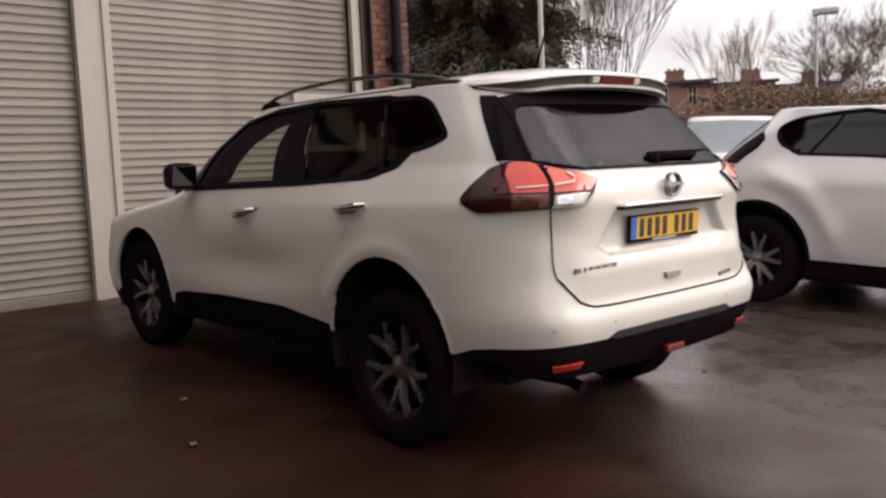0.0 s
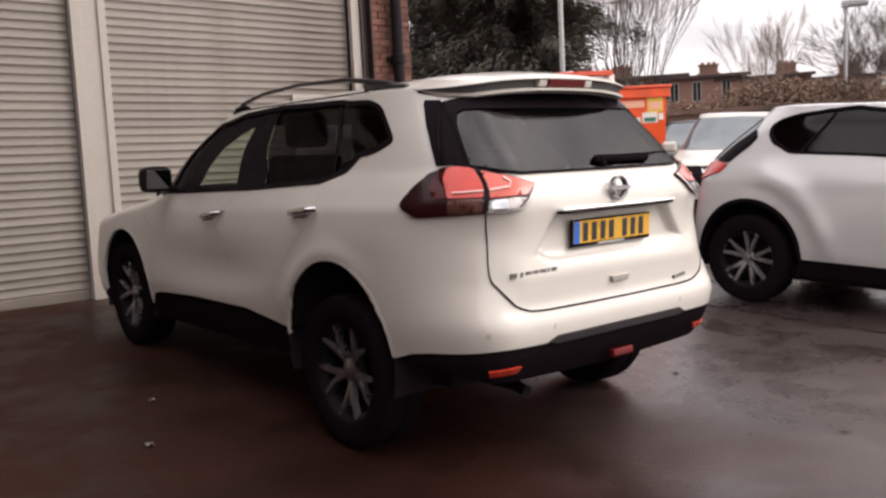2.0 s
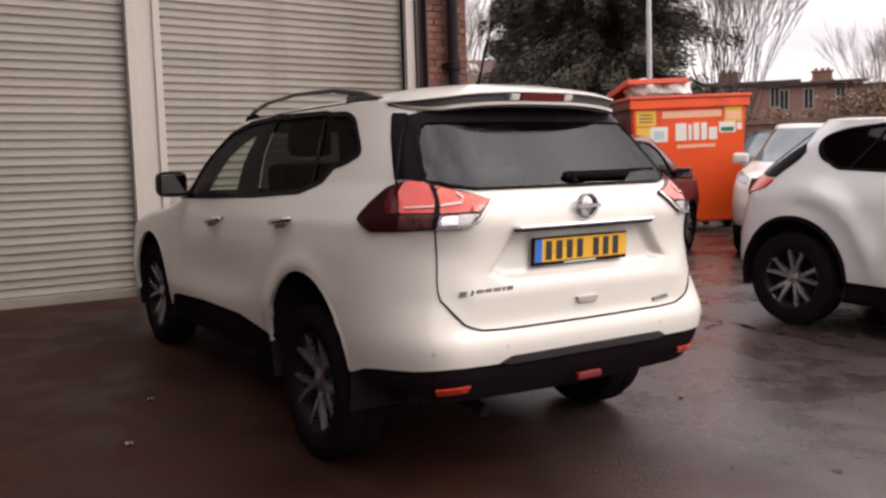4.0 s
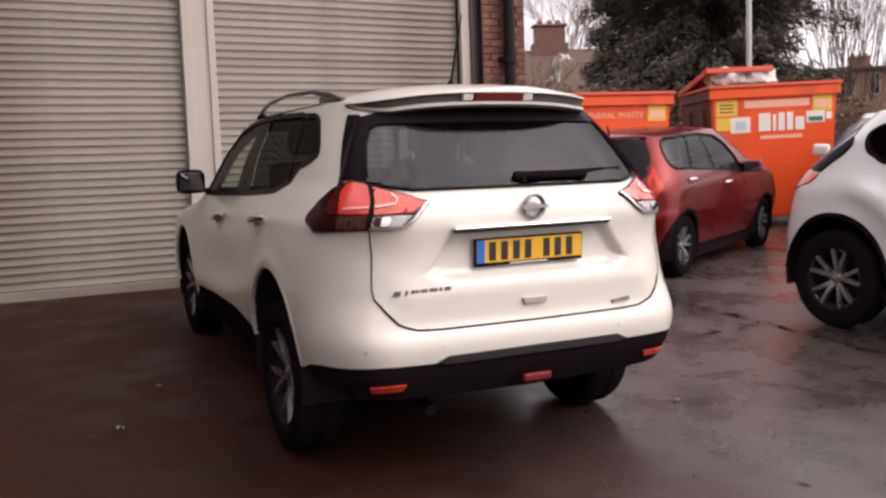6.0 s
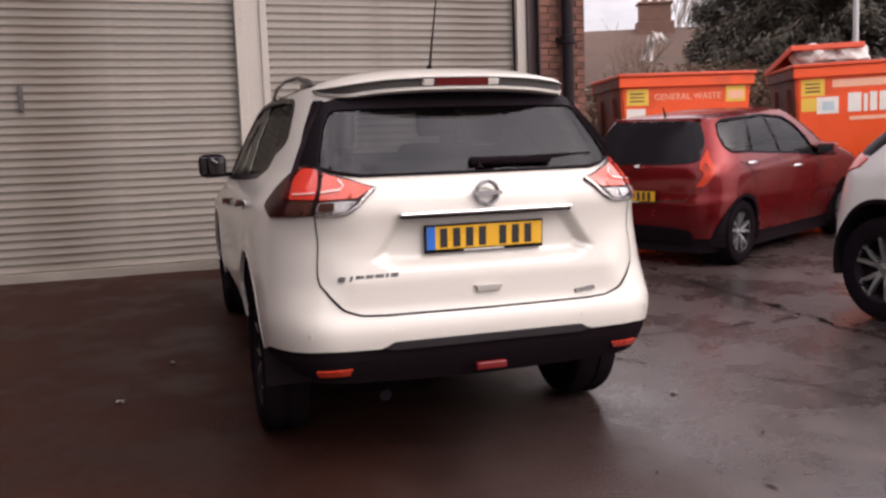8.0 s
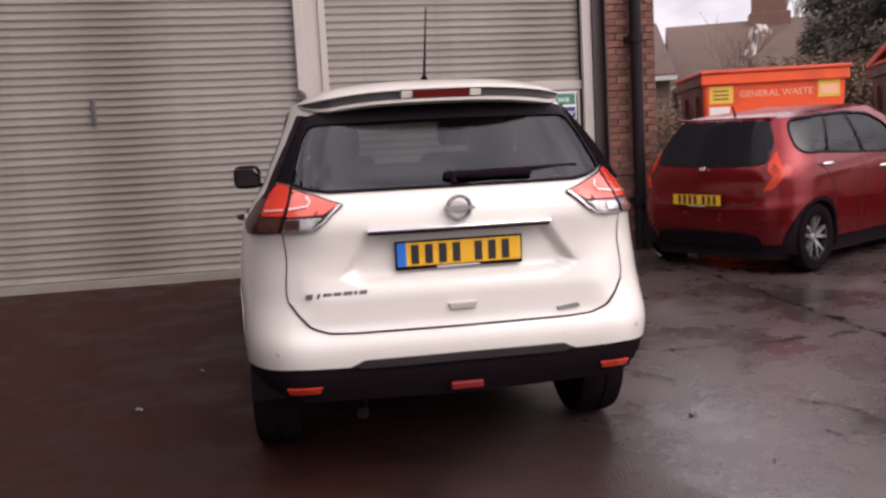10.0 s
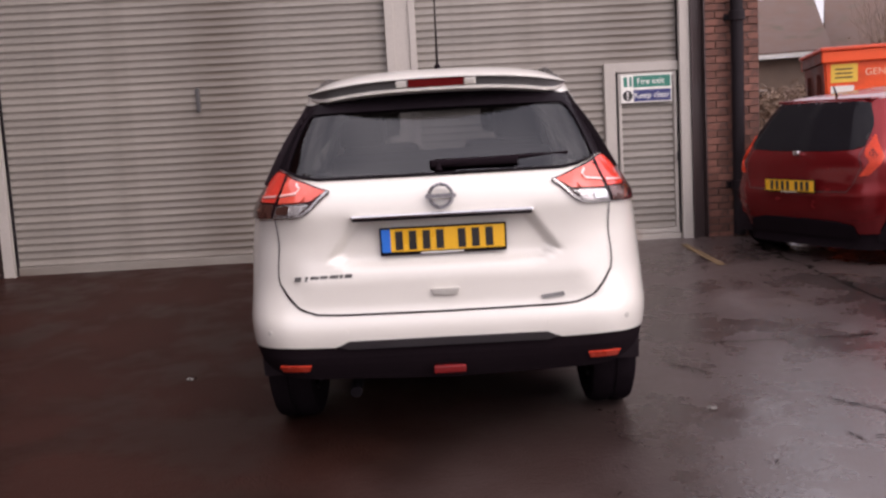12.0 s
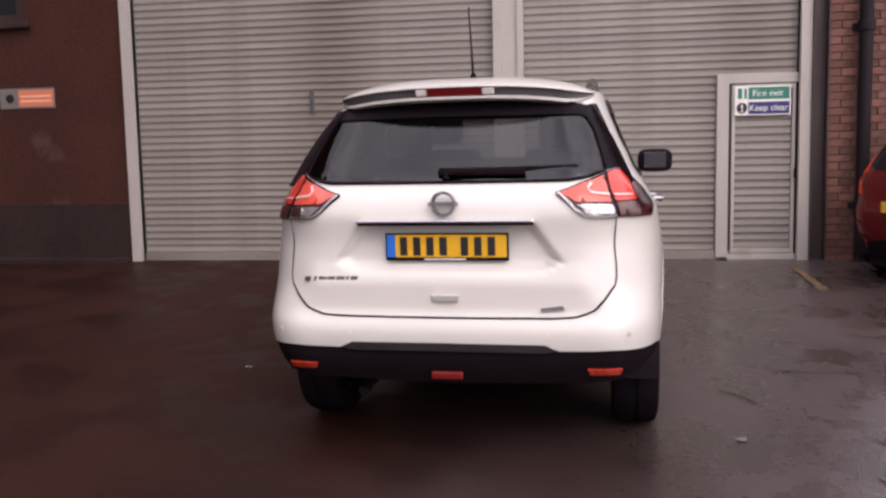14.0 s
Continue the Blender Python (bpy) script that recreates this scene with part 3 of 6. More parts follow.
part("lock_plate", boxes((1.045, 1.085, WALL + 0.03, WALL + 0.066, 1.79, 2.03), bevel=0.006), M_RECESS, left_shutter, "small upright lock bar")

for x0, x1, inner in ((-1.035, -0.925, 1), (5.977, 6.085, 0)):
    post = thing("shutter_guide", "white painted steel shutter guide with rust spots", "shutter guide", "shutter guides")
    part("channel", boxes((x0, x1, WALL - 0.03, WALL + 0.03, SILL - 0.02, HEAD + 0.3), bevel=0.004), M_FRAME, post)
    e = x1 if inner else x0
    part("lip", boxes((e - 0.012, e + 0.012, WALL + 0.032, WALL + 0.055, SILL, HEAD)), M_GLOSS, post, "dark brush strip")
post = thing("shutter_guide", "broad white painted steel post between shutters", "shutter guide", "shutter guides")
part("channel", boxes((3.005, 3.092, WALL - 0.03, WALL + 0.05, SILL - 0.02, HEAD + 0.3), bevel=0.004), M_FRAME, post)
part("channel", boxes((3.245, 3.312, WALL - 0.03, WALL + 0.05, SILL - 0.02, HEAD + 0.3), bevel=0.004), M_FRAME, post)
part("web", boxes((3.092, 3.245, WALL - 0.005, WALL + 0.05, SILL - 0.02, HEAD + 0.3)), M_FRAME, post)
for x in (3.016, 3.302):
    part("lip", boxes((x - 0.008, x + 0.008, WALL + 0.052, WALL + 0.066, SILL, HEAD)), M_GLOSS, post, "dark brush strip")

door = thing("door_1", "cream wicket door set in the roller shutter, closed", "door", kind="structure")
part("door_frame", boxes((5.21, 5.325, WALL + 0.02, WALL + 0.09, SILL + 0.02, 2.05), (5.325, 5.977, WALL + 0.03, WALL + 0.09, 1.955, 2.05), (5.325, 5.977, WALL + 0.03, WALL + 0.09, SILL - 0.01, 0.275), bevel=0.004), M_FRAME, door)
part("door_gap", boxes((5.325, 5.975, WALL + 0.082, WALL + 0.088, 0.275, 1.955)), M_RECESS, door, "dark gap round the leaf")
leaf = part("door_leaf", boxes((5.355, 5.385, WALL + 0.035, WALL + 0.075, 0.285, 1.945), (5.925, 5.955, WALL + 0.035, WALL + 0.075, 0.285, 1.945), (5.385, 5.925, WALL + 0.035, WALL + 0.075, 1.90, 1.945), (5.385, 5.925, WALL + 0.035, WALL + 0.075, 0.285, 0.33), bevel=0.003), M_FRAME, door)
me = slat_mesh("slat", 0.54)
for i in range(21):
    o = part("slat", me, None, leaf)
    o.location = (5.385, WALL + 0.07, 0.33 + i * PITCH)
part("handle", boxes((5.945, 5.965, WALL - 0.005, WALL + 0.035, 1.02, 1.12), bevel=0.005), M_GLOSS, door, "small black handle")

sign = thing("door_sign", "green and blue fire exit keep clear sign", "sign", at=pose(5.642, WALL + 0.022, 1.785))
part("board", boxes((-0.262, 0.262, 0, 0.006, -0.142, 0.142), bevel=0.002), M_PAPER, sign)
part("panel", boxes((-0.135, 0.250, -0.003, -0.0005, 0.012, 0.130)), M_GREEN, sign, "green upper panel")
part("panel", boxes((-0.135, 0.250, -0.003, -0.0005, -0.130, -0.012)), M_NAVY, sign, "blue lower panel")
part("pictogram", boxes((-0.235, -0.195, -0.003, -0.0005, 0.02, 0.12), (-0.175, -0.150, -0.003, -0.0005, 0.02, 0.12)), M_GREEN, sign)
bm = bmesh.new()
add_lathe(bm, [(0.0005, -0.0005), (0.0005, -0.003), (0.052, -0.003), (0.052, -0.0005)], 24, "y", (-0.195, 0, -0.07))
part("pictogram", bm, M_INK, sign, "round dark blue mandatory mark")
part("pictogram", boxes((-0.203, -0.187, -0.0045, -0.0032, -0.075, -0.035), (-0.203, -0.187, -0.0045, -0.0032, -0.105, -0.088)), M_PAPER, sign)
lettering("words", "Fire exit", 0.085, M_PAPER, sign, Matrix.Translation((0.045, -0.004, 0.070)), "white words Fire exit")
lettering("words", "Keep clear", 0.085, M_PAPER, sign, Matrix.Translation((0.055, -0.004, -0.072)), "white words Keep clear")

sign = thing("wall_sign", "orange warning sign with white border on brown wall", "sign", at=pose(-2.19, WALL - 0.012, 2.04))
part("board", boxes((-0.33, 0.33, 0, 0.010, -0.11, 0.11), bevel=0.002), M_LITTER, sign)
part("panel", boxes((-0.10, 0.315, -0.003, -0.0005, -0.09, 0.09)), M_SIGNORANGE, sign, "orange panel")
part("bar", boxes((-0.075, 0.29, -0.0045, -0.0032, 0.012, 0.03), (-0.075, 0.29, -0.0045, -0.0032, -0.04, -0.022)), M_PALEORANGE, sign, "lines of unreadable print")
bm = bmesh.new()
add_lathe(bm, [(0.0005, -0.0005), (0.0005, -0.003), (0.05, -0.003), (0.05, -0.0005)], 20, "y", (-0.205, 0, 0))
part("pictogram", bm, M_INK, sign)

# the brick pier at the corner, with its steel post and rainwater pipe
post = thing("steel_post", "dark maroon steel channel post beside the shutter", "post")
part("web", boxes((6.087, 6.236, WALL + 0.02, WALL + 0.10, SILL - 0.03, TOP)), M_STEELPOST, post)
part("flange", boxes((6.087, 6.102, WALL - 0.06, WALL + 0.02, SILL - 0.03, TOP)), M_STEELPOST, post)
part("flange", boxes((6.221, 6.236, WALL - 0.06, WALL + 0.02, SILL - 0.03, TOP)), M_STEELPOST, post)
bm = bmesh.new()
add_tube(bm, [(6.545, WALL - 0.10, SILL + 0.02), (6.545, WALL - 0.10, TOP)], 0.062, 20)
pipe = thing("drainpipe", "black cast iron rainwater pipe on brick pier", "drainpipe")
part("pipe", bm, M_PIPE, pipe, smooth=True)
for z in (0.75, 2.45, 4.2):
    bm = bmesh.new()
    add_lathe(bm, [(0.062, -0.05), (0.078, -0.045), (0.078, 0.045), (0.062, 0.05)], 20, "z", (6.545, WALL - 0.10, z))
    add_box(bm, 6.44, 6.65, WALL - 0.035, WALL - 0.012, z - 0.03, z + 0.03)
    part("collar", bm, M_PIPE, pipe, smooth=True)

pier = thing("wall_pier", "weathered red brick pier at the building corner", "wall", kind="structure")
part("mortar", boxes((6.24, 6.805, WALL + 0.003, WALL + 0.33, -0.1, TOP)), M_MORTAR, pier)
BRICK = {}
for L in (0.215, 0.1025, 0.06, 0.12):
    BRICK[L] = as_mesh("brick", boxes((0, L, 0, 0.08, 0, 0.065), bevel=0.004), M_BRICK)
z, row = SILL - 0.02, 0
while z < 3.9:
    x = 6.243
    for L in ((0.215, 0.215, 0.1025) if row % 2 else (0.1025, 0.215, 0.215)):
        o = part("brick", BRICK[L], None, pier)
        o.location = (x, WALL - 0.006 - 0.004 * ((row * 7 + int(x * 40)) % 3), z)
        x += L + 0.010
    z, row = z + 0.075, row + 1
# ---------------------------------------------------------------- cars
from mathutils.bvhtree import BVHTree
from mathutils.geometry import delaunay_2d_cdt


class Shell:
    """A car's outer skin as horizontal slices: half width w, rear corner a x b of power n, rear end r, front end f, front corner af x bf, at each height z."""
    def __init__(self, rows, crown=0.03, sag=0.0, scoop=0.0, flare=None, taper=0.0):
        self.rows, self.crown, self.sag, self.scoop, self.flare, self.taper = np.array(rows, float), crown, sag, scoop, flare, taper
        q = self.at(0.9)
        self.lens = np.array([q[0] - q[1], 0.8 * (q[1] + q[2]), max(0.2, q[5] - q[7] - q[4] - q[2]), 0.8 * (q[6] + q[7]), q[0] - q[6]])
        self.cum = np.concatenate([[0], np.cumsum(self.lens)])

    def at(self, z):
        z = np.asarray(z, float)
        d = np.linspace(-0.025, 0.025, 5)
        zz = z[..., None] + d
        return [np.interp(zz, self.rows[:, 0], self.rows[:, i]).mean(-1) for i in range(1, 9)]

    def xyz(self, u, z):
        u, z = np.asarray(u, float), np.asarray(z, float)
        w, a, b, n, r, f, af, bf = self.at(z)
        P = np.interp(u, self.cum, np.arange(6))
        c = self.crown
        t1 = np.clip(P, 0, 1)
        ph = np.clip(P - 1, 0, 1) * np.pi / 2
        t3 = np.clip(P - 2, 0, 1)
        ps = np.clip(P - 3, 0, 1) * np.pi / 2
        t5 = np.clip(P - 4, 0, 1)
        x = (w - a) * t1 + a * np.sin(ph) ** (2 / n)
        y = r + b * (1 - np.cos(ph) ** (2 / n)) + c * (x / w) ** 2
        y = y + (f - bf - r - b - c) * t3
        x = x - af * (1 - np.cos(ps) ** 0.85)
        y = y + bf * np.sin(ps) ** 0.85
        x = x - (w - af) * t5
        if self.taper:
            k = np.clip((2.1 - y) / 1.5, 0, 1)
            x = x * (1 - self.taper * k * k * (3 - 2 * k) * np.clip((z - 1.08) / 0.16, 0, 1))
        if self.scoop:
            x = x - self.scoop * np.sin(np.pi * np.clip((y - 1.15) / 2.05, 0, 1)) ** 2 * np.exp(-((z - 0.74) / 0.13) ** 2)
        if self.flare:
            cy, cz, r, k, broad = self.flare
            x = x + k * np.exp(-((np.hypot(y - cy, z - cz) - r) / broad) ** 2) * np.clip((y - 0.5) / 0.3, 0, 1) * np.clip((z - cz) / 0.2, 0, 1)
        return self.settle(np.stack([x, y, z + 0 * x], -1))

    def settle(self, p):
        """Lets the upper rear end slope down by sag."""
        drop = self.sag * np.clip((p[..., 2] - 0.75) / 0.35, 0, 1) * np.clip(1 - (p[..., 1] - 0.1) / 1.7, 0, 1)
        p[..., 2] -= drop
        return p

    def normal(self, u, z):
        e = 0.004
        du = self.xyz(u + e, z) - self.xyz(u - e, z)
        dz = self.xyz(u, z + e) - self.xyz(u, z - e)
        n = np.cross(du, dz)
        n[..., 0] = np.where(np.asarray(u) < 1e-6, 0.0, n[..., 0])
        return n / np.maximum(np.linalg.norm(n, axis=-1, keepdims=True), 1e-9)

    def u_at_x(self, x, z, front=False):
        us = np.linspace(self.cum[3], self.cum[5], 400)[::-1] if front else np.linspace(0, self.cum[2], 600)
        return float(np.interp(x, self.xyz(us, np.full(us.shape, z))[:, 0], us))

    def u_at_y(self, y, z):
        us = np.linspace(0, self.cum[4], 900)
        return float(np.interp(y, self.xyz(us, np.full(us.shape, z))[:, 1], us))


def inside(pts, poly):
    """Which of the points lie in the polygon."""
    pts, poly = np.asarray(pts, float), np.asarray(poly, float)
    x, y, hit = pts[:, 0], pts[:, 1], np.zeros(len(pts), bool)
    for (x0, y0), (x1, y1) in zip(poly, np.roll(poly, -1, 0)):
        if y0 != y1:
            hit ^= ((y0 > y) != (y1 > y)) & (x < (x1 - x0) * (y - y0) / (y1 - y0) + x0)
    return hit


def dense(line, step, closed=True):
    out, line = [], [tuple(p) for p in line]
    for a, b in zip(line, line[1:] + (line[:1] if closed else [])):
        k = max(1, math.ceil(math.dist(a, b) / step))
        out += [(a[0] + (b[0] - a[0]) * i / k, a[1] + (b[1] - a[1]) * i / k) for i in range(k)]
    return out if closed else out + [line[-1]]


def rounded(line, radius, steps=4):
    """A closed outline with its corners rounded."""
    out, n = [], len(line)
    for i in range(n):
        p, a, b = np.array(line[i], float), np.array(line[i - 1], float), np.array(line[(i + 1) % n], float)
        da, db = np.linalg.norm(a - p), np.linalg.norm(b - p)
        r = min(radius, da * 0.45, db * 0.45)
        s, e = p + (a - p) / da * r, p + (b - p) / db * r
        for k in range(steps + 1):
            t = k / steps
            out.append(tuple((1 - t) ** 2 * s + 2 * t * (1 - t) * p + t * t * e))
    return out


def add_skin(bm, S, poly, holes=(), res=0.035, off=0.0, thick=0.0, side=-1):
    """A piece of the skin inside an outline in (u, z), lifted by off, with an edge turned in by thick."""
    loops = [dense(poly, res * 0.8)] + [dense(h, res * 0.6) for h in holes]
    verts, edges = [], []
    for lp in loops:
        s = len(verts)
        verts += lp
        edges += [(s + i, s + (i + 1) % len(lp)) for i in range(len(lp))]
    rim = np.array(verts)
    lo, hi = rim.min(0), rim.max(0)
    gx, gz = np.meshgrid(np.arange(lo[0] + res / 2, hi[0], res), np.arange(lo[1] + res / 2, hi[1], res))
    g = np.stack([gx.ravel(), gz.ravel()], 1)
    if len(g):
        ok = inside(g, loops[0])
        for h in loops[1:]:
            ok &= ~inside(g, h)
        g = g[ok]
    if len(g):
        d = np.full(len(g), 9.0)
        for i in range(0, len(rim), 200):
            d = np.minimum(d, np.sqrt(((g[:, None] - rim[None, i:i + 200]) ** 2).sum(-1)).min(1))
        g = g[d > res * 0.45]
    allv = [Vector(p) for p in verts] + [Vector(p) for p in g]
    vo, _, fo = delaunay_2d_cdt(allv, edges, [], 0, 1e-5)[:3]
    vo = np.array([tuple(v) for v in vo])
    fo = np.array([f for f in fo if len(f) == 3])
    cen = vo[fo].mean(1)
    keep = inside(cen, loops[0])
    for h in loops[1:]:
        keep &= ~inside(cen, h)
    p = S.xyz(vo[:, 0], vo[:, 1]) + off * S.normal(vo[:, 0], vo[:, 1])
    p[:, 0] *= side
    bv = [bm.verts.new(q) for q in p]
    for f in fo[keep]:
        try:
            bm.faces.new([bv[i] for i in (f if side > 0 else f[::-1])])
        except ValueError:
            pass
    if thick:
        for lp in loops:
            a = np.array(lp)
            q, nn = S.xyz(a[:, 0], a[:, 1]), S.normal(a[:, 0], a[:, 1])
            o, i = q + off * nn, q + (off - thick) * nn
            o[:, 0] *= side
            i[:, 0] *= side
            ov, iv = [bm.verts.new(v) for v in o], [bm.verts.new(v) for v in i]
            for k in range(len(lp)):
                j = (k + 1) % len(lp)
                if lp[k][0] > 1e-6 or lp[j][0] > 1e-6:
                    bm.faces.new((ov[k], ov[j], iv[j], iv[k]))
    bmesh.ops.delete(bm, geom=[v for v in bm.verts if not v.link_faces], context="VERTS")


def skin(S, poly, **kw):
    """A piece of skin on one or both sides, facing outwards."""
    sides = kw.pop("sides", (-1,))
    bm = bmesh.new()
    for s in sides:
        add_skin(bm, S, poly, side=s, **kw)
    return bm


def add_strip(bm, S, line, width, off=0.003, side=-1, closed=False, thick=0.0):
    """A narrow band along a line on the skin: a joint, a seal or a trim strip."""
    a = np.array(dense(line, 0.03, closed))
    d = (np.roll(a, -1, 0) - np.roll(a, 1, 0)) if closed else np.gradient(a, axis=0)
    d /= np.maximum(np.linalg.norm(d, axis=1, keepdims=True), 1e-9)
    nrm = np.stack([-d[:, 1], d[:, 0]], 1) * width / 2
    rows = []
    for q, o in ((a + nrm, off - thick), (a + nrm, off), (a - nrm, off), (a - nrm, off - thick)) if thick else ((a + nrm, off), (a - nrm, off)):
        p = S.xyz(q[:, 0], q[:, 1]) + o * S.normal(q[:, 0], q[:, 1])
        p[:, 0] *= side
        rows.append([bm.verts.new(v) for v in p])
    for r, s in zip(rows, rows[1:]):
        for k in range(len(a) if closed else len(a) - 1):
            j = (k + 1) % len(a)
            f = (r[k], r[j], s[j], s[k])
            bm.faces.new(f if side > 0 else f[::-1])


def strip(S, line, width, sides=(-1, 1), **kw):
    bm = bmesh.new()
    for s in sides:
        add_strip(bm, S, line, width, side=s, **kw)
    return bm


def arch_loop(S, cy, cz, r, zmin):
    """A wheel arch in (u, z), open to the lower edge."""
    pts = []
    for k in range(33):
        a = math.pi * (1.18 - 1.36 * k / 32)
        y, z = cy + r * math.cos(a), max(zmin, cz + r * math.sin(a))
        pts.append((S.u_at_y(y, max(z, S.rows[0, 0] + 0.03)), z))
    return pts


def add_roof(bm, S, zt, rise, y0, y1, power=4.5):
    """The roof over the topmost slice, crowned to its middle."""
    us = np.linspace(0, S.cum[5], 90)
    base = S.xyz(us, np.full(us.shape, zt))
    rows = []
    for k in range(13):
        t = k / 12
        x = base[:, 0] * (1 - t)
        y = base[:, 1] + (np.clip(base[:, 1], y0, y1) - base[:, 1]) * t
        z = zt + rise * (1 - (1 - t) ** power)
        rows.append(S.settle(np.stack([x, y, z + 0 * x], 1)) if k else base)
    for side in (-1, 1):
        vs = [[bm.verts.new((side * p[0], p[1], p[2])) for p in r] for r in rows]
        for a, b in zip(vs, vs[1:]):
            for i in range(len(us) - 1):
                f = (a[i], a[i + 1], b[i + 1], b[i])
                bm.faces.new(f if side > 0 else f[::-1])


def make_body(S, low, zt, holes, rise, ry0, ry1, power=4.5, res=0.035):
    """The whole painted shell: both sides above the lower line, with window and arch holes, and the roof."""
    poly = list(low) + [(S.cum[5], zt), (0.0, zt)]
    bm = bmesh.new()
    for s in (-1, 1):
        add_skin(bm, S, poly, holes, side=s, res=res)
    add_roof(bm, S, zt, rise, ry0, ry1, power)
    bmesh.ops.remove_doubles(bm, verts=list(bm.verts), dist=0.0008)
    return bm


def wheel_meshes(R, W, spokes, style):
    """Tyre, rim, spoke and hub of a wheel that faces +x."""
    bm = bmesh.new()
    r0 = R * 0.635
    add_lathe(bm, [(r0, -W * 0.42), (R * 0.86, -W * 0.5), (R * 0.965, -W * 0.44), (R, -W * 0.3), (R, -0.012), (R - 0.008, -0.008), (R - 0.008, 0.008), (R, 0.012), (R, W * 0.3), (R * 0.965, W * 0.44), (R * 0.86, W * 0.5), (r0 + 0.008, W * 0.44), (r0, W * 0.40)], 40)
    tyre = as_mesh("tyre", bm, M_TYRE, True)
    bm = bmesh.new()
    add_lathe(bm, [(r0 * 1.01, -W * 0.4), (r0 * 0.9, -W * 0.35), (r0 * 0.88, W * 0.25), (r0 * 0.96, W * 0.38), (r0 * 1.02, W * 0.43), (r0 * 1.03, W * 0.40)], 40)
    add_lathe(bm, [(0.0005, -W * 0.05), (r0 * 0.9, -W * 0.05)], 40)
    rim = as_mesh("rim", bm, M_RIMDARK, True)
    bm = bmesh.new()

    def blade(a0, a1, w0, w1, ra, rb, x0, x1, th):
        c = []
        for r, a, w, x in ((ra, a0, w0, x0), (0.5 * (ra + rb), 0.5 * (a0 + a1), 0.5 * (w0 + w1), 0.5 * (x0 + x1) + 0.006), (rb, a1, w1, x1)):
            y, z = r * math.cos(a), r * math.sin(a)
            ty, tz = -math.sin(a), math.cos(a)
            c.append([bm.verts.new((x, y + s * w * ty, z + s * w * tz)) for s in (-1, 1)] + [bm.verts.new((x - th, y + s * w * 1.25 * ty, z + s * w * 1.25 * tz)) for s in (1, -1)])
        for p, q in zip(c, c[1:]):
            for i in range(4):
                bm.faces.new((p[i], p[(i + 1) % 4], q[(i + 1) % 4], q[i]))
        bm.faces.new(c[0][::-1])
        bm.faces.new(c[-1])

    if style == "dark":
        blade(-0.05, -0.30, 0.011, 0.010, r0 * 0.2, r0 * 0.97, W * 0.26, W * 0.40, 0.03)
        blade(0.05, 0.30, 0.011, 0.010, r0 * 0.2, r0 * 0.97, W * 0.26, W * 0.40, 0.03)
        blade(0.0, 0.0, 0.008, 0.022, r0 * 0.2, r0 * 0.55, W * 0.255, W * 0.30, 0.03)
    else:
        blade(-0.16, -0.27, 0.015, 0.012, r0 * 0.16, r0 * 0.97, W * 0.27, W * 0.39, 0.03)
        blade(0.16, 0.27, 0.015, 0.012, r0 * 0.16, r0 * 0.97, W * 0.27, W * 0.39, 0.03)
        blade(-0.30, 0.30, 0.010, 0.010, r0 * 0.95, r0 * 0.95, W * 0.38, W * 0.38, 0.02)
    spoke = as_mesh("spoke", bm, M_ALLOY if style == "dark" else M_ALLOYGREY)
    bm = bmesh.new()
    add_lathe(bm, [(0.0005, W * 0.30), (r0 * 0.10, W * 0.30), (r0 * 0.12, W * 0.285), (r0 * 0.26, W * 0.26), (r0 * 0.27, W * 0.05)], 24)
    hub = as_mesh("hub", bm, M_ALLOY if style == "dark" else M_ALLOYGREY, True)
    return tyre, rim, spoke, hub, spokes


def wheel(parent, kit, x, y, z, side, turn=0.0):
    tyre, rim, spoke, hub, spokes = kit
    w = new("wheel")
    w.parent, w.empty_display_size = parent, 0.1
    w.matrix_local = pose(x, y, z, turn, 0, 0) @ (pose(0, 0, 0) if side > 0 else pose(0, 0, 0, 0, 0, 180))
    part("tyre", tyre, None, w)
    part("rim", rim, None, w)
    part("hub", hub, None, w)
    for k in range(spokes):
        o = part("spoke", spoke, None, w)
        o.matrix_local = pose(0, 0, 0, 360.0 * k / spokes)
    return w


def rounded_block(x0, x1, y0, y1, z0, z1, r):
    return boxes((x0, x1, y0, y1, z0, z1), bevel=r)


def car_inside(car, y_front, y_rear, z_floor, z_seat, half, headrests=True):
    """Floor tub, dashboard and seats that show through the glass."""
    part("cabin_floor", boxes((-half, half, y_rear - 0.5, y_front + 0.9, z_floor, z_floor + 0.05), (-half, half, y_front + 0.75, y_front + 0.95, z_floor, z_seat + 0.38)), M_SEAT, car, "dark cabin floor and dashboard")
    for x in (-0.38, 0.38):
        s = part("front_seat", boxes((x - 0.24, x + 0.24, y_front - 0.35, y_front + 0.2, z_floor + 0.1, z_seat), (x - 0.24, x + 0.24, y_front - 0.48, y_front - 0.34, z_seat - 0.1, z_seat + 0.55), bevel=0.05), M_SEAT, car, "dark cloth front seat")
        part("headrest", rounded_block(x - 0.13, x + 0.13, y_front - 0.50, y_front - 0.40, z_seat + 0.59, z_seat + 0.78, 0.04), M_SEAT, s)
    b = part("rear_seat", boxes((-0.6, 0.6, y_rear - 0.1, y_rear + 0.4, z_floor + 0.1, z_seat), (-0.6, 0.6, y_rear - 0.22, y_rear - 0.08, z_seat - 0.1, z_seat + 0.50), bevel=0.05), M_SEAT, car, "dark cloth rear bench")
    for x in (-0.42, 0.42):
        part("headrest", rounded_block(x - 0.13, x + 0.13, y_rear - 0.24, y_rear - 0.14, z_seat + 0.53, z_seat + 0.72, 0.04), M_TRIMGREY, b)


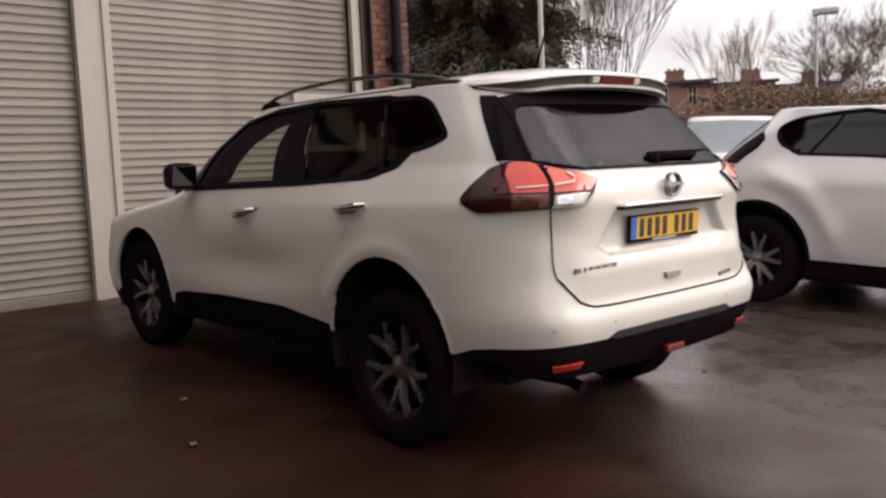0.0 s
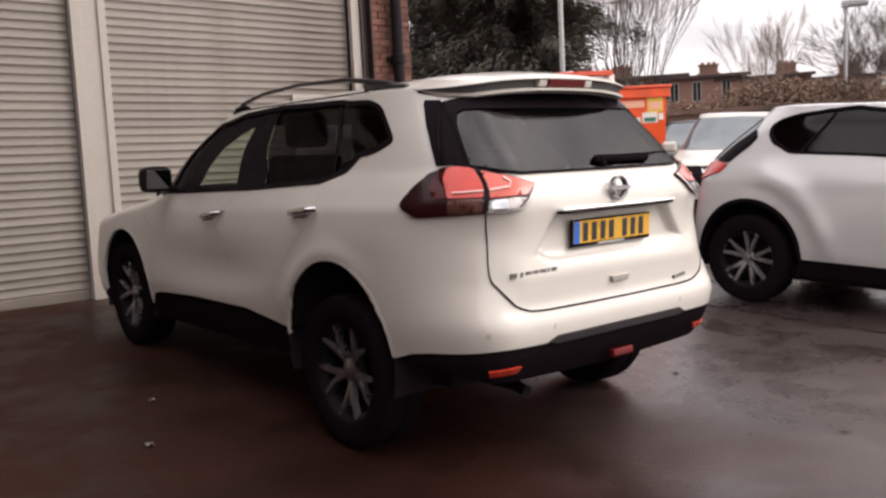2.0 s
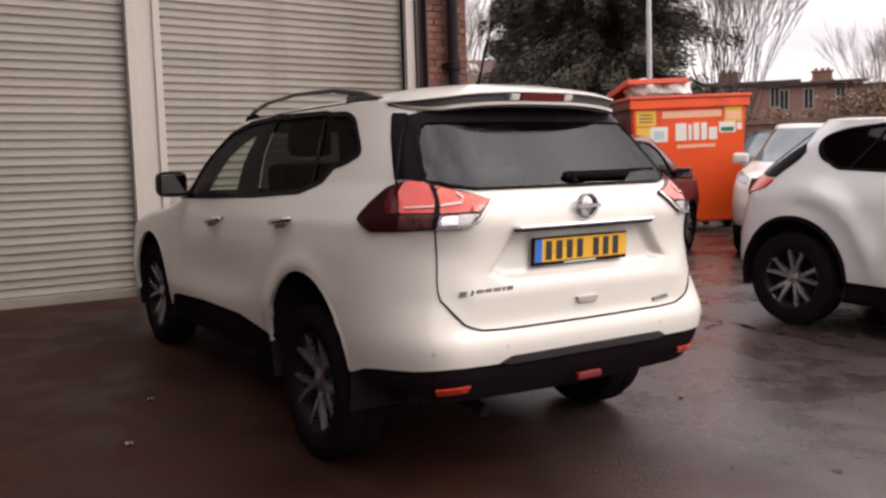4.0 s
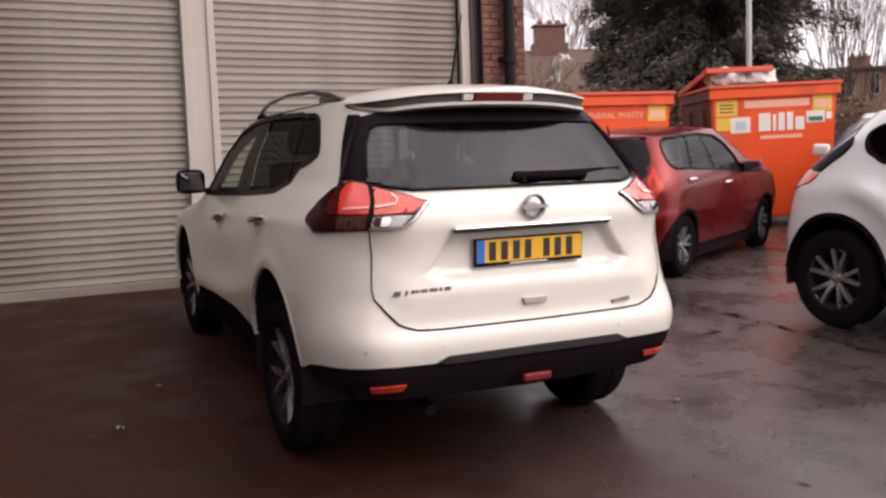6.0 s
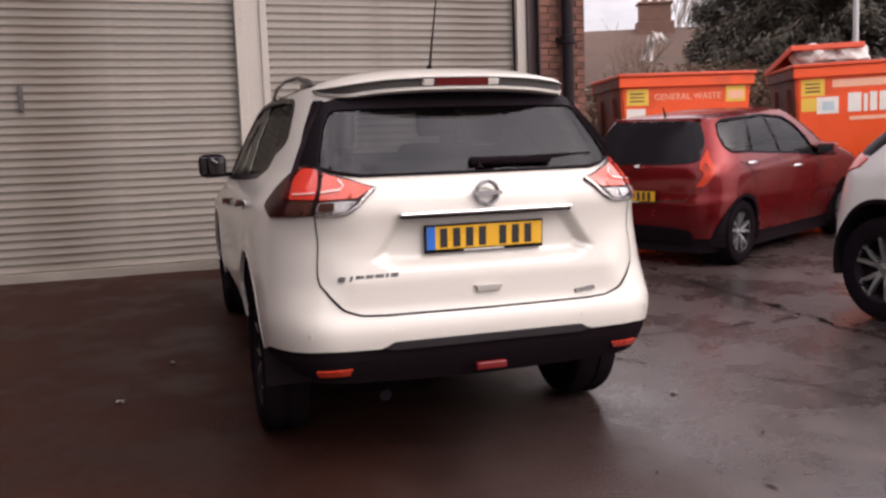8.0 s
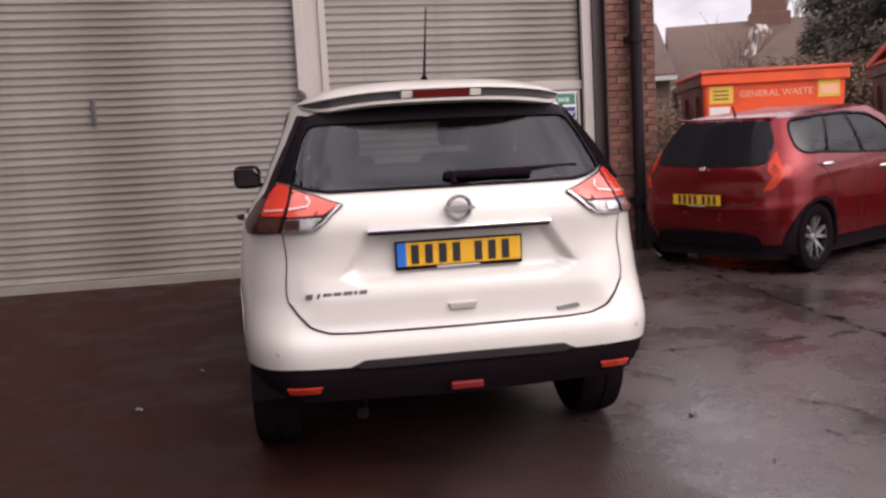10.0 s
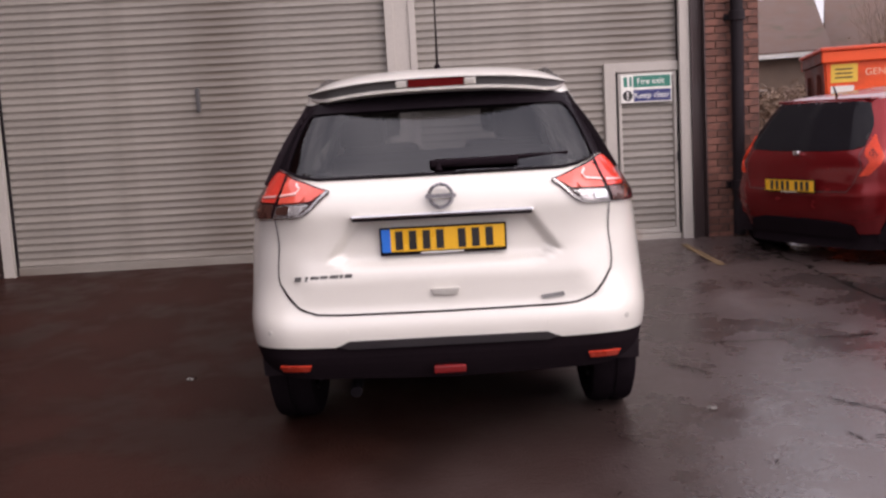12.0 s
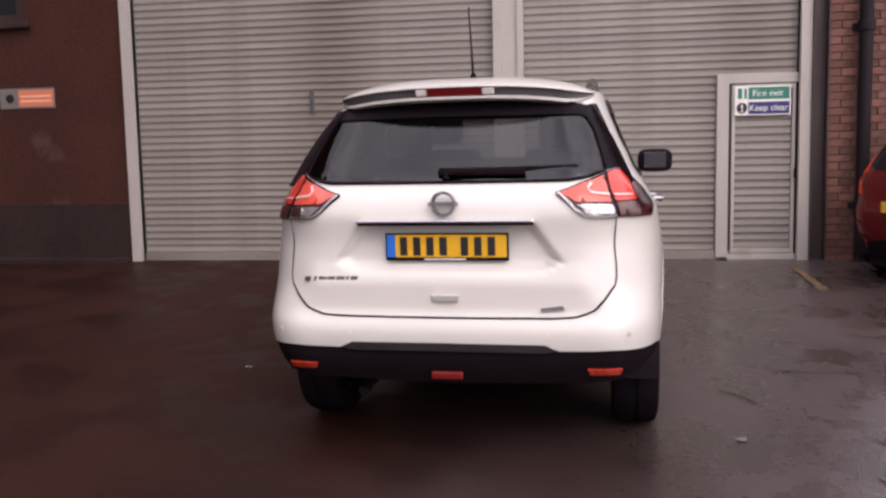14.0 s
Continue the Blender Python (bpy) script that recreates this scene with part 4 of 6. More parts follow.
def number_plate(car, m, width=0.525, height=0.118, eu=True):
    """A yellow plate in a dark holder; its writing is left as plain bars."""
    p = new("number_plate")
    p.parent = car
    p.matrix_local = m
    part("plate_holder", boxes((-width / 2, width / 2, -0.012, 0.0, -height / 2, height / 2), bevel=0.004), M_GLOSS, p)
    part("plate", boxes((-width / 2 + 0.008, width / 2 - 0.008, -0.0165, -0.0125, -height / 2 + 0.016, height / 2 - 0.007)), M_YELLOW, p)
    if eu:
        part("band", boxes((-width / 2 + 0.008, -width / 2 + 0.045, -0.0185, -0.017, -height / 2 + 0.016, height / 2 - 0.007)), M_BLUE, p)
    x, h = -width / 2 + 0.065, height * 0.335
    step = (width - 0.09) / 7.7
    for k in range(8):
        if k != 4:
            part("bar", boxes((x, x + step * 0.56, -0.0185, -0.017, -h + 0.004, h + 0.004)), M_INK, p)
        x += step * (0.6 if k == 4 else 1.0)
    part("bar", boxes((-width * 0.18, width * 0.16, -0.0135, -0.0122, -height / 2 + 0.004, -height / 2 + 0.010)), M_PAPER, p)
    return p


XT_ROWS = [
    (0.25, 0.82, 0.32, 0.62, 2.6, 0.12, 4.35, 0.5, 0.6), (0.35, 0.87, 0.31, 0.6, 2.6, 0.03, 4.45, 0.5, 0.6),
    (0.45, 0.89, 0.305, 0.6, 2.65, -0.03, 4.52, 0.5, 0.6), (0.55, 0.902, 0.31, 0.63, 2.65, -0.058, 4.54, 0.5, 0.6),
    (0.61, 0.907, 0.315, 0.68, 2.75, -0.058, 4.54, 0.5, 0.6), (0.66, 0.909, 0.305, 0.76, 2.85, -0.028, 4.53, 0.5, 0.6),
    (0.76, 0.909, 0.37, 0.66, 2.45, -0.02, 4.5, 0.5, 0.6), (0.95, 0.903, 0.44, 0.74, 2.5, -0.02, 4.44, 0.5, 0.6),
    (1.02, 0.893, 0.41, 0.79, 2.5, -0.03, 4.25, 0.5, 0.7), (1.06, 0.886, 0.39, 0.78, 2.5, -0.04, 3.95, 0.5, 0.7),
    (1.12, 0.866, 0.38, 0.76, 2.5, -0.03, 3.5, 0.5, 0.7), (1.18, 0.846, 0.385, 0.7, 2.5, 0.005, 3.28, 0.5, 0.6),
    (1.22, 0.828, 0.38, 0.68, 2.6, 0.05, 3.21, 0.5, 0.6), (1.3, 0.792, 0.35, 0.66, 2.8, 0.12, 3.1, 0.45, 0.5),
    (1.4, 0.75, 0.33, 0.64, 2.9, 0.21, 2.94, 0.42, 0.42), (1.5, 0.704, 0.295, 0.64, 2.9, 0.3, 2.73, 0.38, 0.36),
    (1.62, 0.652, 0.26, 0.62, 2.9, 0.42, 2.45, 0.34, 0.3)]


def white_suv():
    """The large white car with its rear to the camera."""
    S = Shell(XT_ROWS, scoop=0.024, flare=(0.893, 0.412, 0.468, 0.014, 0.05), taper=0.05)
    car = thing("suv", "clean white family SUV parked facing the roller shutters", "car", at=pose(3.332, 2.375, 0, 0, 0, -2.2))
    ZT = 1.60
    half = S.cum[5]
    rear_arch = arch_loop(S, 0.893, 0.412, 0.440, 0.44)
    front_arch = arch_loop(S, 3.560, 0.492, 0.440, 0.44)
    low = [(0.0, 0.530), (0.345, 0.528), (0.385, 0.507), (0.60, 0.512), (0.90, 0.504), (1.09, 0.498), (1.20, 0.486), (S.u_at_y(0.455, 0.46), 0.45), (S.u_at_y(1.335, 0.47), 0.45), (2.04, 0.486), (2.20, 0.505), (2.50, 0.546), (3.12, 0.553), (3.60, 0.54), (3.72, 0.52), (S.u_at_y(3.11, 0.5), 0.45), (S.u_at_y(3.99, 0.5), 0.45), (S.cum[4], 0.50), (half, 0.50)]
    side_win = rounded([(4.72, 1.170), (2.85, 1.184), (1.95, 1.204), (1.60, 1.250), (1.33, 1.340), (1.250, 1.374), (1.260, 1.44), (1.274, 1.53), (1.32, 1.558), (1.52, 1.577), (3.1, 1.597), (4.2, 1.587), (4.70, 1.545)], 0.022)
    rear_glass = [(0.0, 1.197), (0.55, 1.198), (0.66, 1.209), (0.835, 1.236), (0.828, 1.42), (0.855, 1.515), (0.60, 1.535), (0.0, 1.545)]
    rear_pane = [(0.0, 1.202), (0.54, 1.203), (0.66, 1.215), (0.822, 1.241), (0.806, 1.41), (0.77, 1.462), (0.72, 1.476), (0.0, 1.480)]
    pane_behind = [(0.0, 1.200), (0.54, 1.201), (0.67, 1.214), (0.825, 1.238), (0.818, 1.42), (0.79, 1.475), (0.73, 1.489), (0.0, 1.494)]
    screen = [(4.90, 1.20), (half, 1.20), (half, 1.56), (4.86, 1.56)]
    body = make_body(S, low, ZT, [side_win, rear_arch, front_arch, rear_glass, screen], 0.078, 0.75, 2.2, power=3.6, res=0.018)
    for v in body.verts:
        if v.co.y < 0.14:
            x, z = abs(v.co.x), v.co.z
            if 0.80 < z < 1.036:
                # the number plate's hollow, wider towards its foot
                h = 0.372 + (1.036 - z) * 0.72 - max(0.0, 0.88 - z) * 2.4
                e = min(1.0, max(0.0, (h - x) / 0.045))
                g = min(1.0, max(0.0, (z - 0.815) / 0.055))
                v.co.y += 0.040 * e * e * (3 - 2 * e) * g * g * (3 - 2 * g)
            # the fold across the tailgate below the plate
            k = max(0.0, min((z - 0.655) / 0.125, (0.875 - z) / 0.095, 1.0)) * min(1.0, max(0.0, (0.66 - x) / 0.10))
            v.co.y -= 0.017 * k
    over = BVHTree.FromBMesh(body)
    body_ob = part("body", body, M_WHITE, car, "glossy white painted body shell", smooth="keep")

    # lower cladding in black plastic
    for s in (-1, 1):
        part("sill_cladding", skin(S, [(S.u_at_y(1.335, 0.45), 0.33), (S.u_at_y(3.11, 0.45), 0.36), (S.u_at_y(3.11, 0.45), 0.51), (3.72, 0.524), (3.60, 0.546), (3.12, 0.559), (2.50, 0.552), (2.20, 0.511), (2.04, 0.492), (S.u_at_y(1.335, 0.45), 0.46)], off=-0.012, thick=0.05, sides=(s,)), M_PLASTIC, car, "black sill cladding")
    bumper = part("rear_bumper", skin(S, [(0.0, 0.335), (0.50, 0.352), (0.70, 0.362), (0.85, 0.395), (1.02, 0.43), (1.22, 0.45), (1.245, 0.492), (1.09, 0.504), (0.90, 0.510), (0.60, 0.518), (0.385, 0.513), (0.345, 0.534), (0.0, 0.536)], off=-0.006, thick=0.04, sides=(-1, 1)), M_PLASTIC, car, "black plastic lower rear bumper")
    part("step_pad", skin(S, [(0.0, 0.503), (0.34, 0.501), (0.372, 0.512), (0.338, 0.534), (0.0, 0.536)], off=0.008, thick=0.014, sides=(-1, 1)), M_STEP, bumper, "dark grey moulded step pad")
    part("front_bumper", skin(S, [(S.u_at_y(3.99, 0.45), 0.33), (half, 0.30), (half, 0.52), (S.u_at_y(3.99, 0.45), 0.50)], off=-0.006, thick=0.04, sides=(-1, 1)), M_PLASTIC, car, "black plastic lower front bumper")
    part("underbody", boxes((-0.70, 0.70, 0.30, 4.2, 0.31, 0.42)), M_SEAT, car, "black underbody")
    for x in (-0.42,):
        bm = bmesh.new()
        add_tube(bm, [(x, 0.75, 0.285), (x, 0.22, 0.285), (x, 0.14, 0.265)], 0.026, 12)
        part("exhaust_pipe", bm, M_RIMDARK, car, smooth=True)
    for s, (cy, cz, rr) in ((s, a) for s in (-1, 1) for a in ((0.893, 0.412, 0.440), (3.560, 0.492, 0.440))):
        lip = [(u, z) for u, z in (rear_arch if cy < 2 else front_arch) if z > 0.445]
        part("arch_lip", strip(S, lip, 0.012, sides=(s,), off=0.002, thick=0.02), M_WHITE, car)
        bm = bmesh.new()
        pts = [(math.pi * (1.1 - 1.2 * k / 20)) for k in range(21)]
        for a, b in zip(pts, pts[1:]):
            q = [(s * xx, cy + (rr + 0.005) * math.cos(t), cz + (rr + 0.005) * math.sin(t)) for t in (a, b) for xx in (0.89, 0.55)]
            vs = [bm.verts.new(v) for v in (q[0], q[1], q[3], q[2])]
            bm.faces.new(vs)
        add_box(bm, s * 0.54 - 0.01, s * 0.54 + 0.01, cy - rr, cy + rr, 0.25, cz + rr)
        part("arch_liner", bm, M_SEAT, car, "black wheel arch liner")

    # side glass, seals and pillars
    for s in (-1, 1):
        g = part("window", skin(S, [(2.811, 1.180), (4.70, 1.172), (4.68, 1.545), (4.2, 1.582), (3.147, 1.592)], off=-0.014, sides=(s,)), M_GLASS, car, "clear front door glass", smooth="keep")
        g.visible_shadow = False
        part("seal", strip(S, side_win, 0.026, sides=(s,), closed=True, off=0.003, thick=0.012), M_GLOSS, g, "black window surround")
        g = part("window", skin(S, [(1.854, 1.206), (2.811, 1.180), (3.147, 1.592), (1.85, 1.581), (1.69, 1.572)], off=-0.014, sides=(s,)), M_TINT, car, "dark tinted rear door glass", smooth="keep")
        g.visible_shadow = False
        part("pillar", skin(S, [(2.811, 1.178), (3.34, 1.176), (3.60, 1.593), (3.12, 1.593)], off=-0.006, sides=(s,)), M_GLOSS, g, "black centre pillar")
        g = part("window", skin(S, [(1.854, 1.207), (1.60, 1.252), (1.335, 1.343), (1.265, 1.395), (1.248, 1.42), (1.252, 1.52), (1.31, 1.552), (1.69, 1.572)], off=-0.014, sides=(s,)), M_TINT, car, "dark tinted quarter glass", smooth="keep")
        g.visible_shadow = False
        part("pillar", strip(S, [(1.818, 1.210), (1.628, 1.566)], 0.035, sides=(s,), off=-0.006), M_GLOSS, g, "black rear door pillar")
        part("corner_trim", skin(S, [(4.18, 1.176), (4.72, 1.172), (4.70, 1.545), (4.2, 1.586), (3.5, 1.593), (3.52, 1.520), (3.80, 1.485), (4.02, 1.418), (4.12, 1.31)], off=-0.008, sides=(s,)), M_GLOSS, car, "black front corner of the window")
        part("screen_pillar", skin(S, [(4.66, 1.150), (4.92, 1.172), (4.90, 1.565), (4.64, 1.555), (4.69, 1.40)], off=0.004, thick=0.008, sides=(s,)), M_GLOSS, car, "dark windscreen pillar")
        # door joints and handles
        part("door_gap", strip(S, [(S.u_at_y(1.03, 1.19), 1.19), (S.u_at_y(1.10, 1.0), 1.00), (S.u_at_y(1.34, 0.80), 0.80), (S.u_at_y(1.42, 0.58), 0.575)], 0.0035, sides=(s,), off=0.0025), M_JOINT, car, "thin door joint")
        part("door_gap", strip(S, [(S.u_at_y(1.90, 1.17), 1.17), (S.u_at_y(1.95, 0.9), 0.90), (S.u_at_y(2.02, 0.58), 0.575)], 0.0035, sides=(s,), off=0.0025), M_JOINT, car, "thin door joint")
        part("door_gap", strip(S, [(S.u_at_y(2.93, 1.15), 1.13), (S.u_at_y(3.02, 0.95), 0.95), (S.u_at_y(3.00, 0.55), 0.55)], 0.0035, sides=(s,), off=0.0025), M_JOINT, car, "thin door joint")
        for y0, y1, z in ((1.00, 1.235, 1.066), (2.00, 2.22, 1.038)):
            n = 0.5 * (y0 + y1)
            x = S.xyz(np.array(S.u_at_y(n, z)), np.array(z))[0]
            bm = bmesh.new()
            add_tube(bm, [(s * (x + 0.004), y0 + 0.01, z + 0.012), (s * (x + 0.038), y0 + 0.04, z + 0.010), (s * (x + 0.042), n, z + 0.004), (s * (x + 0.036), y1 - 0.04, z - 0.006), (s * (x + 0.004), y1 - 0.01, z - 0.010)], [0.013, 0.016, 0.016, 0.016, 0.013], 10)
            h = part("door_handle", bm, M_CHROME, car, "chrome door handle", smooth=True)
            part("handle_cup", skin(S, rounded([(S.u_at_y(n - 0.07, z), z - 0.03), (S.u_at_y(n + 0.06, z), z - 0.035), (S.u_at_y(n + 0.06, z), z + 0.02), (S.u_at_y(n - 0.07, z), z + 0.025)], 0.03), off=0.0015, sides=(s,)), M_TRIMGREY, h)
        # mirror
        mir = new("wing_mirror")
        mir.parent = car
        mir.matrix_local = pose(0.958 if s > 0 else -0.955, 2.76, 1.252)
        bm = bmesh.new()
        rings = []
        for dy, k in ((0.10, 0.35), (0.075, 0.78), (0.03, 0.97), (0.0, 1.0), (-0.045, 0.98), (-0.05, 0.90)):
            ring = []
            for i in range(28):
                a = 2 * math.pi * i / 28
                cx, cz = math.cos(a), math.sin(a)
                ring.append(bm.verts.new((math.copysign(abs(cx) ** 0.5, cx) * (0.118 if s > 0 else 0.092) * k, dy, math.copysign(abs(cz) ** 0.55, cz) * 0.080 * k)))
            rings.append(ring)
        for a, b in zip(rings, rings[1:]):
            for i in range(28):
                bm.faces.new((a[i], a[(i + 1) % 28], b[(i + 1) % 28], b[i]))
        bm.faces.new(rings[0])
        bm.faces.new(rings[-1][::-1])
        part("mirror_housing", bm, M_GLOSS, mir, "gloss black mirror housing", smooth=True)
        o = part("mirror_glass", boxes((-0.074, 0.074, -0.002, 0.002, -0.058, 0.058), bevel=0.001), M_MIRROR, mir, "silver mirror glass")
        o.matrix_local = pose(0, -0.062, 0, 16 if s > 0 else 13, 0, 0)
        part("mirror_foot", boxes((-s * 0.16, -s * 0.06, -0.01, 0.06, -0.075, -0.045) if s < 0 else (-0.16, -0.06, -0.01, 0.06, -0.075, -0.045), bevel=0.008), M_GLOSS, mir)
        # rear lamp in its pieces
        lamp = part("tail_lamp", skin(S, rounded([(0.472, 1.155), (0.515, 1.085), (0.555, 1.060), (0.62, 1.055), (0.745, 1.054), (0.97, 1.046), (1.075, 1.042), (1.165, 1.088), (1.165, 1.112), (1.13, 1.165), (1.06, 1.216), (0.95, 1.243), (0.90, 1.243), (0.76, 1.220), (0.60, 1.188)], 0.016), off=0.010, thick=0.014, sides=(s,), res=0.02), M_LAMPDARK, car, "smoked red tail lamp cluster", smooth="keep")
        part("lamp_edge", strip(S, [(0.742, 1.059), (0.625, 1.060), (0.563, 1.066), (0.523, 1.090), (0.484, 1.152)], 0.011, sides=(s,), off=0.0165, thick=0.004), M_LAMPCLEAR, lamp, "silver lower edge")
        part("red_lens", skin(S, rounded([(0.488, 1.153), (0.535, 1.116), (0.735, 1.108), (0.742, 1.135), (0.780, 1.213), (0.60, 1.180)], 0.010), off=0.0155, thick=0.004, sides=(s,), res=0.02), M_LAMPROSE, lamp, "rose red lens", smooth="keep")
        part("clear_lens", skin(S, rounded([(0.532, 1.104), (0.572, 1.071), (0.630, 1.066), (0.734, 1.064), (0.734, 1.100), (0.60, 1.106)], 0.008), off=0.0155, thick=0.004, sides=(s,), res=0.02), M_LAMPCLEAR, lamp, "clear reversing lens", smooth="keep")
        part("reflector_cup", skin(S, rounded([(0.632, 1.071), (0.720, 1.069), (0.720, 1.096), (0.640, 1.099)], 0.012), off=0.0195, thick=0.004, sides=(s,), res=0.02), M_CHROME, lamp, "bright lamp reflector", smooth="keep")
        part("red_lens", skin(S, rounded([(0.768, 1.112), (0.945, 1.112), (0.985, 1.190), (0.955, 1.232), (0.90, 1.236), (0.815, 1.224), (0.775, 1.150)], 0.012), off=0.0155, thick=0.004, sides=(s,), res=0.02), M_LAMPRED, lamp, "bright red outer lens", smooth="keep")
        part("red_lens", skin(S, rounded([(0.950, 1.112), (1.010, 1.110), (1.045, 1.150), (1.030, 1.205), (0.975, 1.226), (0.995, 1.185)], 0.01), off=0.0155, thick=0.004, sides=(s,), res=0.02), M_LAMPSIDE, lamp, "deep red side lens", smooth="keep")
        part("clear_lens", skin(S, rounded([(0.762, 1.058), (0.930, 1.053), (0.938, 1.105), (0.765, 1.106)], 0.012), off=0.0155, thick=0.004, sides=(s,), res=0.02), M_LAMPBROWN, lamp, "brown tinted indicator lens", smooth="keep")
        part("light_guide", strip(S, [(0.665, 1.182), (0.628, 1.162), (0.634, 1.145), (0.738, 1.136)], 0.008, sides=(s,), off=0.0215, thick=0.006), M_LAMPPINK, lamp, "pale hooked light guide")
        part("light_guide", strip(S, [(0.772, 1.134), (0.925, 1.130)], 0.006, sides=(s,), off=0.0215, thick=0.006), M_LAMPPINK, lamp, "pale red light guide")
        part("gap", strip(S, [(0.748, 1.054), (0.748, 1.090), (0.756, 1.135), (0.796, 1.226)], 0.011, sides=(s,), off=0.0195), M_GLOSS, lamp)
        # black quarter pillar beside the rear glass
        part("pillar_trim", skin(S, [(0.829, 1.240), (0.93, 1.250), (1.018, 1.250), (1.022, 1.32), (1.015, 1.42), (0.985, 1.515), (0.965, 1.535), (0.852, 1.53), (0.824, 1.42)], off=0.006, thick=0.01, sides=(s,)), M_GLOSS, car, "gloss black rear pillar trim")
        # dark lining of the rear quarter, seen through the rear glass
        bm = bmesh.new()
        inner = [(0.69, 0.36, 1.19), (0.605, 0.42, 1.31), (0.545, 0.47, 1.39), (0.475, 0.52, 1.47), (0.42, 0.56, 1.53)]
        a = [bm.verts.new((s * x, y, z)) for x, y, z in inner]
        b = [bm.verts.new((s * (x + 0.02), y + 0.50, z)) for x, y, z in inner]
        c = [bm.verts.new((s * (x + 0.085 + 0.25 * (z - 1.19)), y - 0.13, z)) for x, y, z in inner]
        for p, q in ((a, b), (c, a)):
            for i in range(4):
                bm.faces.new((p[i], p[i + 1], q[i + 1], q[i]))
        part("quarter_lining", bm, M_SEAT, car, "dark inner lining of the rear quarter")
        # reflectors
        part("reflector", skin(S, [(0.500, 0.402), (0.695, 0.398), (0.708, 0.422), (0.485, 0.426)], off=0.004, thick=0.01, sides=(s,), res=0.02), M_REFLECT, bumper, "orange-red reflector strip")
        for u in (0.345, 0.72):
            c = S.xyz(np.array(u), np.array(0.575))
            n = S.normal(np.array(u), np.array(0.575))
            bm = bmesh.new()
            add_tube(bm, [(s * (c[0] - 0.001 * n[0]), c[1] - 0.001 * n[1], c[2]), (s * (c[0] + 0.003 * n[0]), c[1] + 0.003 * n[1], c[2])], 0.011, 14)
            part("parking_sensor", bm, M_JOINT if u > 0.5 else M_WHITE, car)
        # roof rails
        bm = bmesh.new()
        add_tube(bm, [(s * 0.565, 0.74, 1.622), (s * 0.568, 0.86, 1.648), (s * 0.575, 1.15, 1.692), (s * 0.580, 1.6, 1.712), (s * 0.578, 2.00, 1.702), (s * 0.570, 2.25, 1.672), (s * 0.562, 2.42, 1.628)], [0.012, 0.016, 0.012, 0.011, 0.011, 0.013, 0.010], 10)
        rail = part("roof_rail", bm, M_RAIL, car, "dark grey roof rail", smooth=True)
        bm = boxes((s * 0.572 - 0.02, s * 0.572 + 0.02, 0.66, 1.00, 1.60, 1.656), bevel=0.016)
        for v in bm.verts:
            v.co.z -= max(0.0, 0.88 - v.co.y) * 0.14
        part("rail_foot", bm, M_RAIL, rail, "dark rail foot", smooth=True)
        part("rail_foot", boxes((s * 0.566 - 0.016, s * 0.566 + 0.016, 2.22, 2.38, 1.60, 1.655), bevel=0.014), M_PLASTIC, rail, "black rail foot")
        bm = bmesh.new()
        line = [over.ray_cast(Vector((s * 0.600, 0.95 + 0.1 * i, 3)), Vector((0, 0, -1)))[0] for i in range(15)]
        add_tube(bm, [tuple(p) for p in line if p], 0.006, 6)
        part("roof_moulding", bm, M_PLASTIC, car, "black roof moulding", smooth=True)
    o = part("windscreen", skin(S, screen, off=0.0, sides=(-1, 1)), M_SCREEN, car, "clear windscreen", smooth="keep")
    o.visible_shadow = False

    # tailgate
    gate = part("tailgate_gap", strip(S, [(0.748, 1.050), (0.742, 0.95), (0.728, 0.86), (0.714, 0.81), (0.690, 0.775), (0.61, 0.733), (0.53, 0.696), (0.475, 0.663), (0.434, 0.647), (0.36, 0.642), (0.0, 0.640)], 0.0075, off=0.0045), M_GLOSS, car, "dark tailgate joint")
    glass = part("rear_window", skin(S, rear_glass, holes=[rear_pane], off=0.013, thick=0.022, res=0.022, sides=(-1, 1)), M_GLOSS, car, "black edged tinted rear window", smooth="keep")
    o = part("rear_pane", skin(S, pane_behind, off=0.006, res=0.022, sides=(-1, 1)), M_REARGLASS, glass, "dark tinted glass reflecting clouds", smooth="keep")
    o.visible_shadow = False
    # spoiler: a lip drawn out of the roof's end
    bm = bmesh.new()
    xs = np.linspace(-0.60, 0.60, 41)
    sect = []
    for x in xs:
        k = abs(x) / 0.60
        yt = 0.225 + 0.10 * k ** 3 + 0.03 * k ** 2
        drop = 0.035 * k ** 2.5 + 0.012 * k ** 6
        front = 0.62 + 0.12 * k
        roof = over.ray_cast(Vector((x, front, 3)), Vector((0, 0, -1)))[0].z
        sect.append([(x, front, roof - 0.004), (x, 0.5 * (front + yt), 0.62 * roof + 0.38 * (1.634 - drop - 0.008 * k ** 2) + 0.006), (x, yt + 0.03, 1.634 - drop - 0.008 * k ** 2), (x, yt, 1.620 - drop - 0.004 * k ** 2), (x, yt - 0.001, 1.612 - drop), (x, yt + 0.026, 1.604 - drop), (x, yt + 0.034, 1.577 - drop), (x, yt + 0.006, 1.572 - drop), (x, yt + 0.008, 1.561 - drop), (x, yt + 0.06, 1.552 - drop), (x, 0.43 + 0.05 * k, 1.535 - 0.6 * drop), (x, 0.60, 1.56 - drop)])
    for s in sect:
        k = abs(s[0][0]) / 0.60
        e = max(0.0, (k - 0.80) / 0.20)
        e = e * e * (3 - 2 * e)
        end = Vector((math.copysign(0.602, s[0][0]), 0.56, 1.588))
        s[:] = [tuple(Vector(p).lerp(end, 0.94 * e)) for p in s]
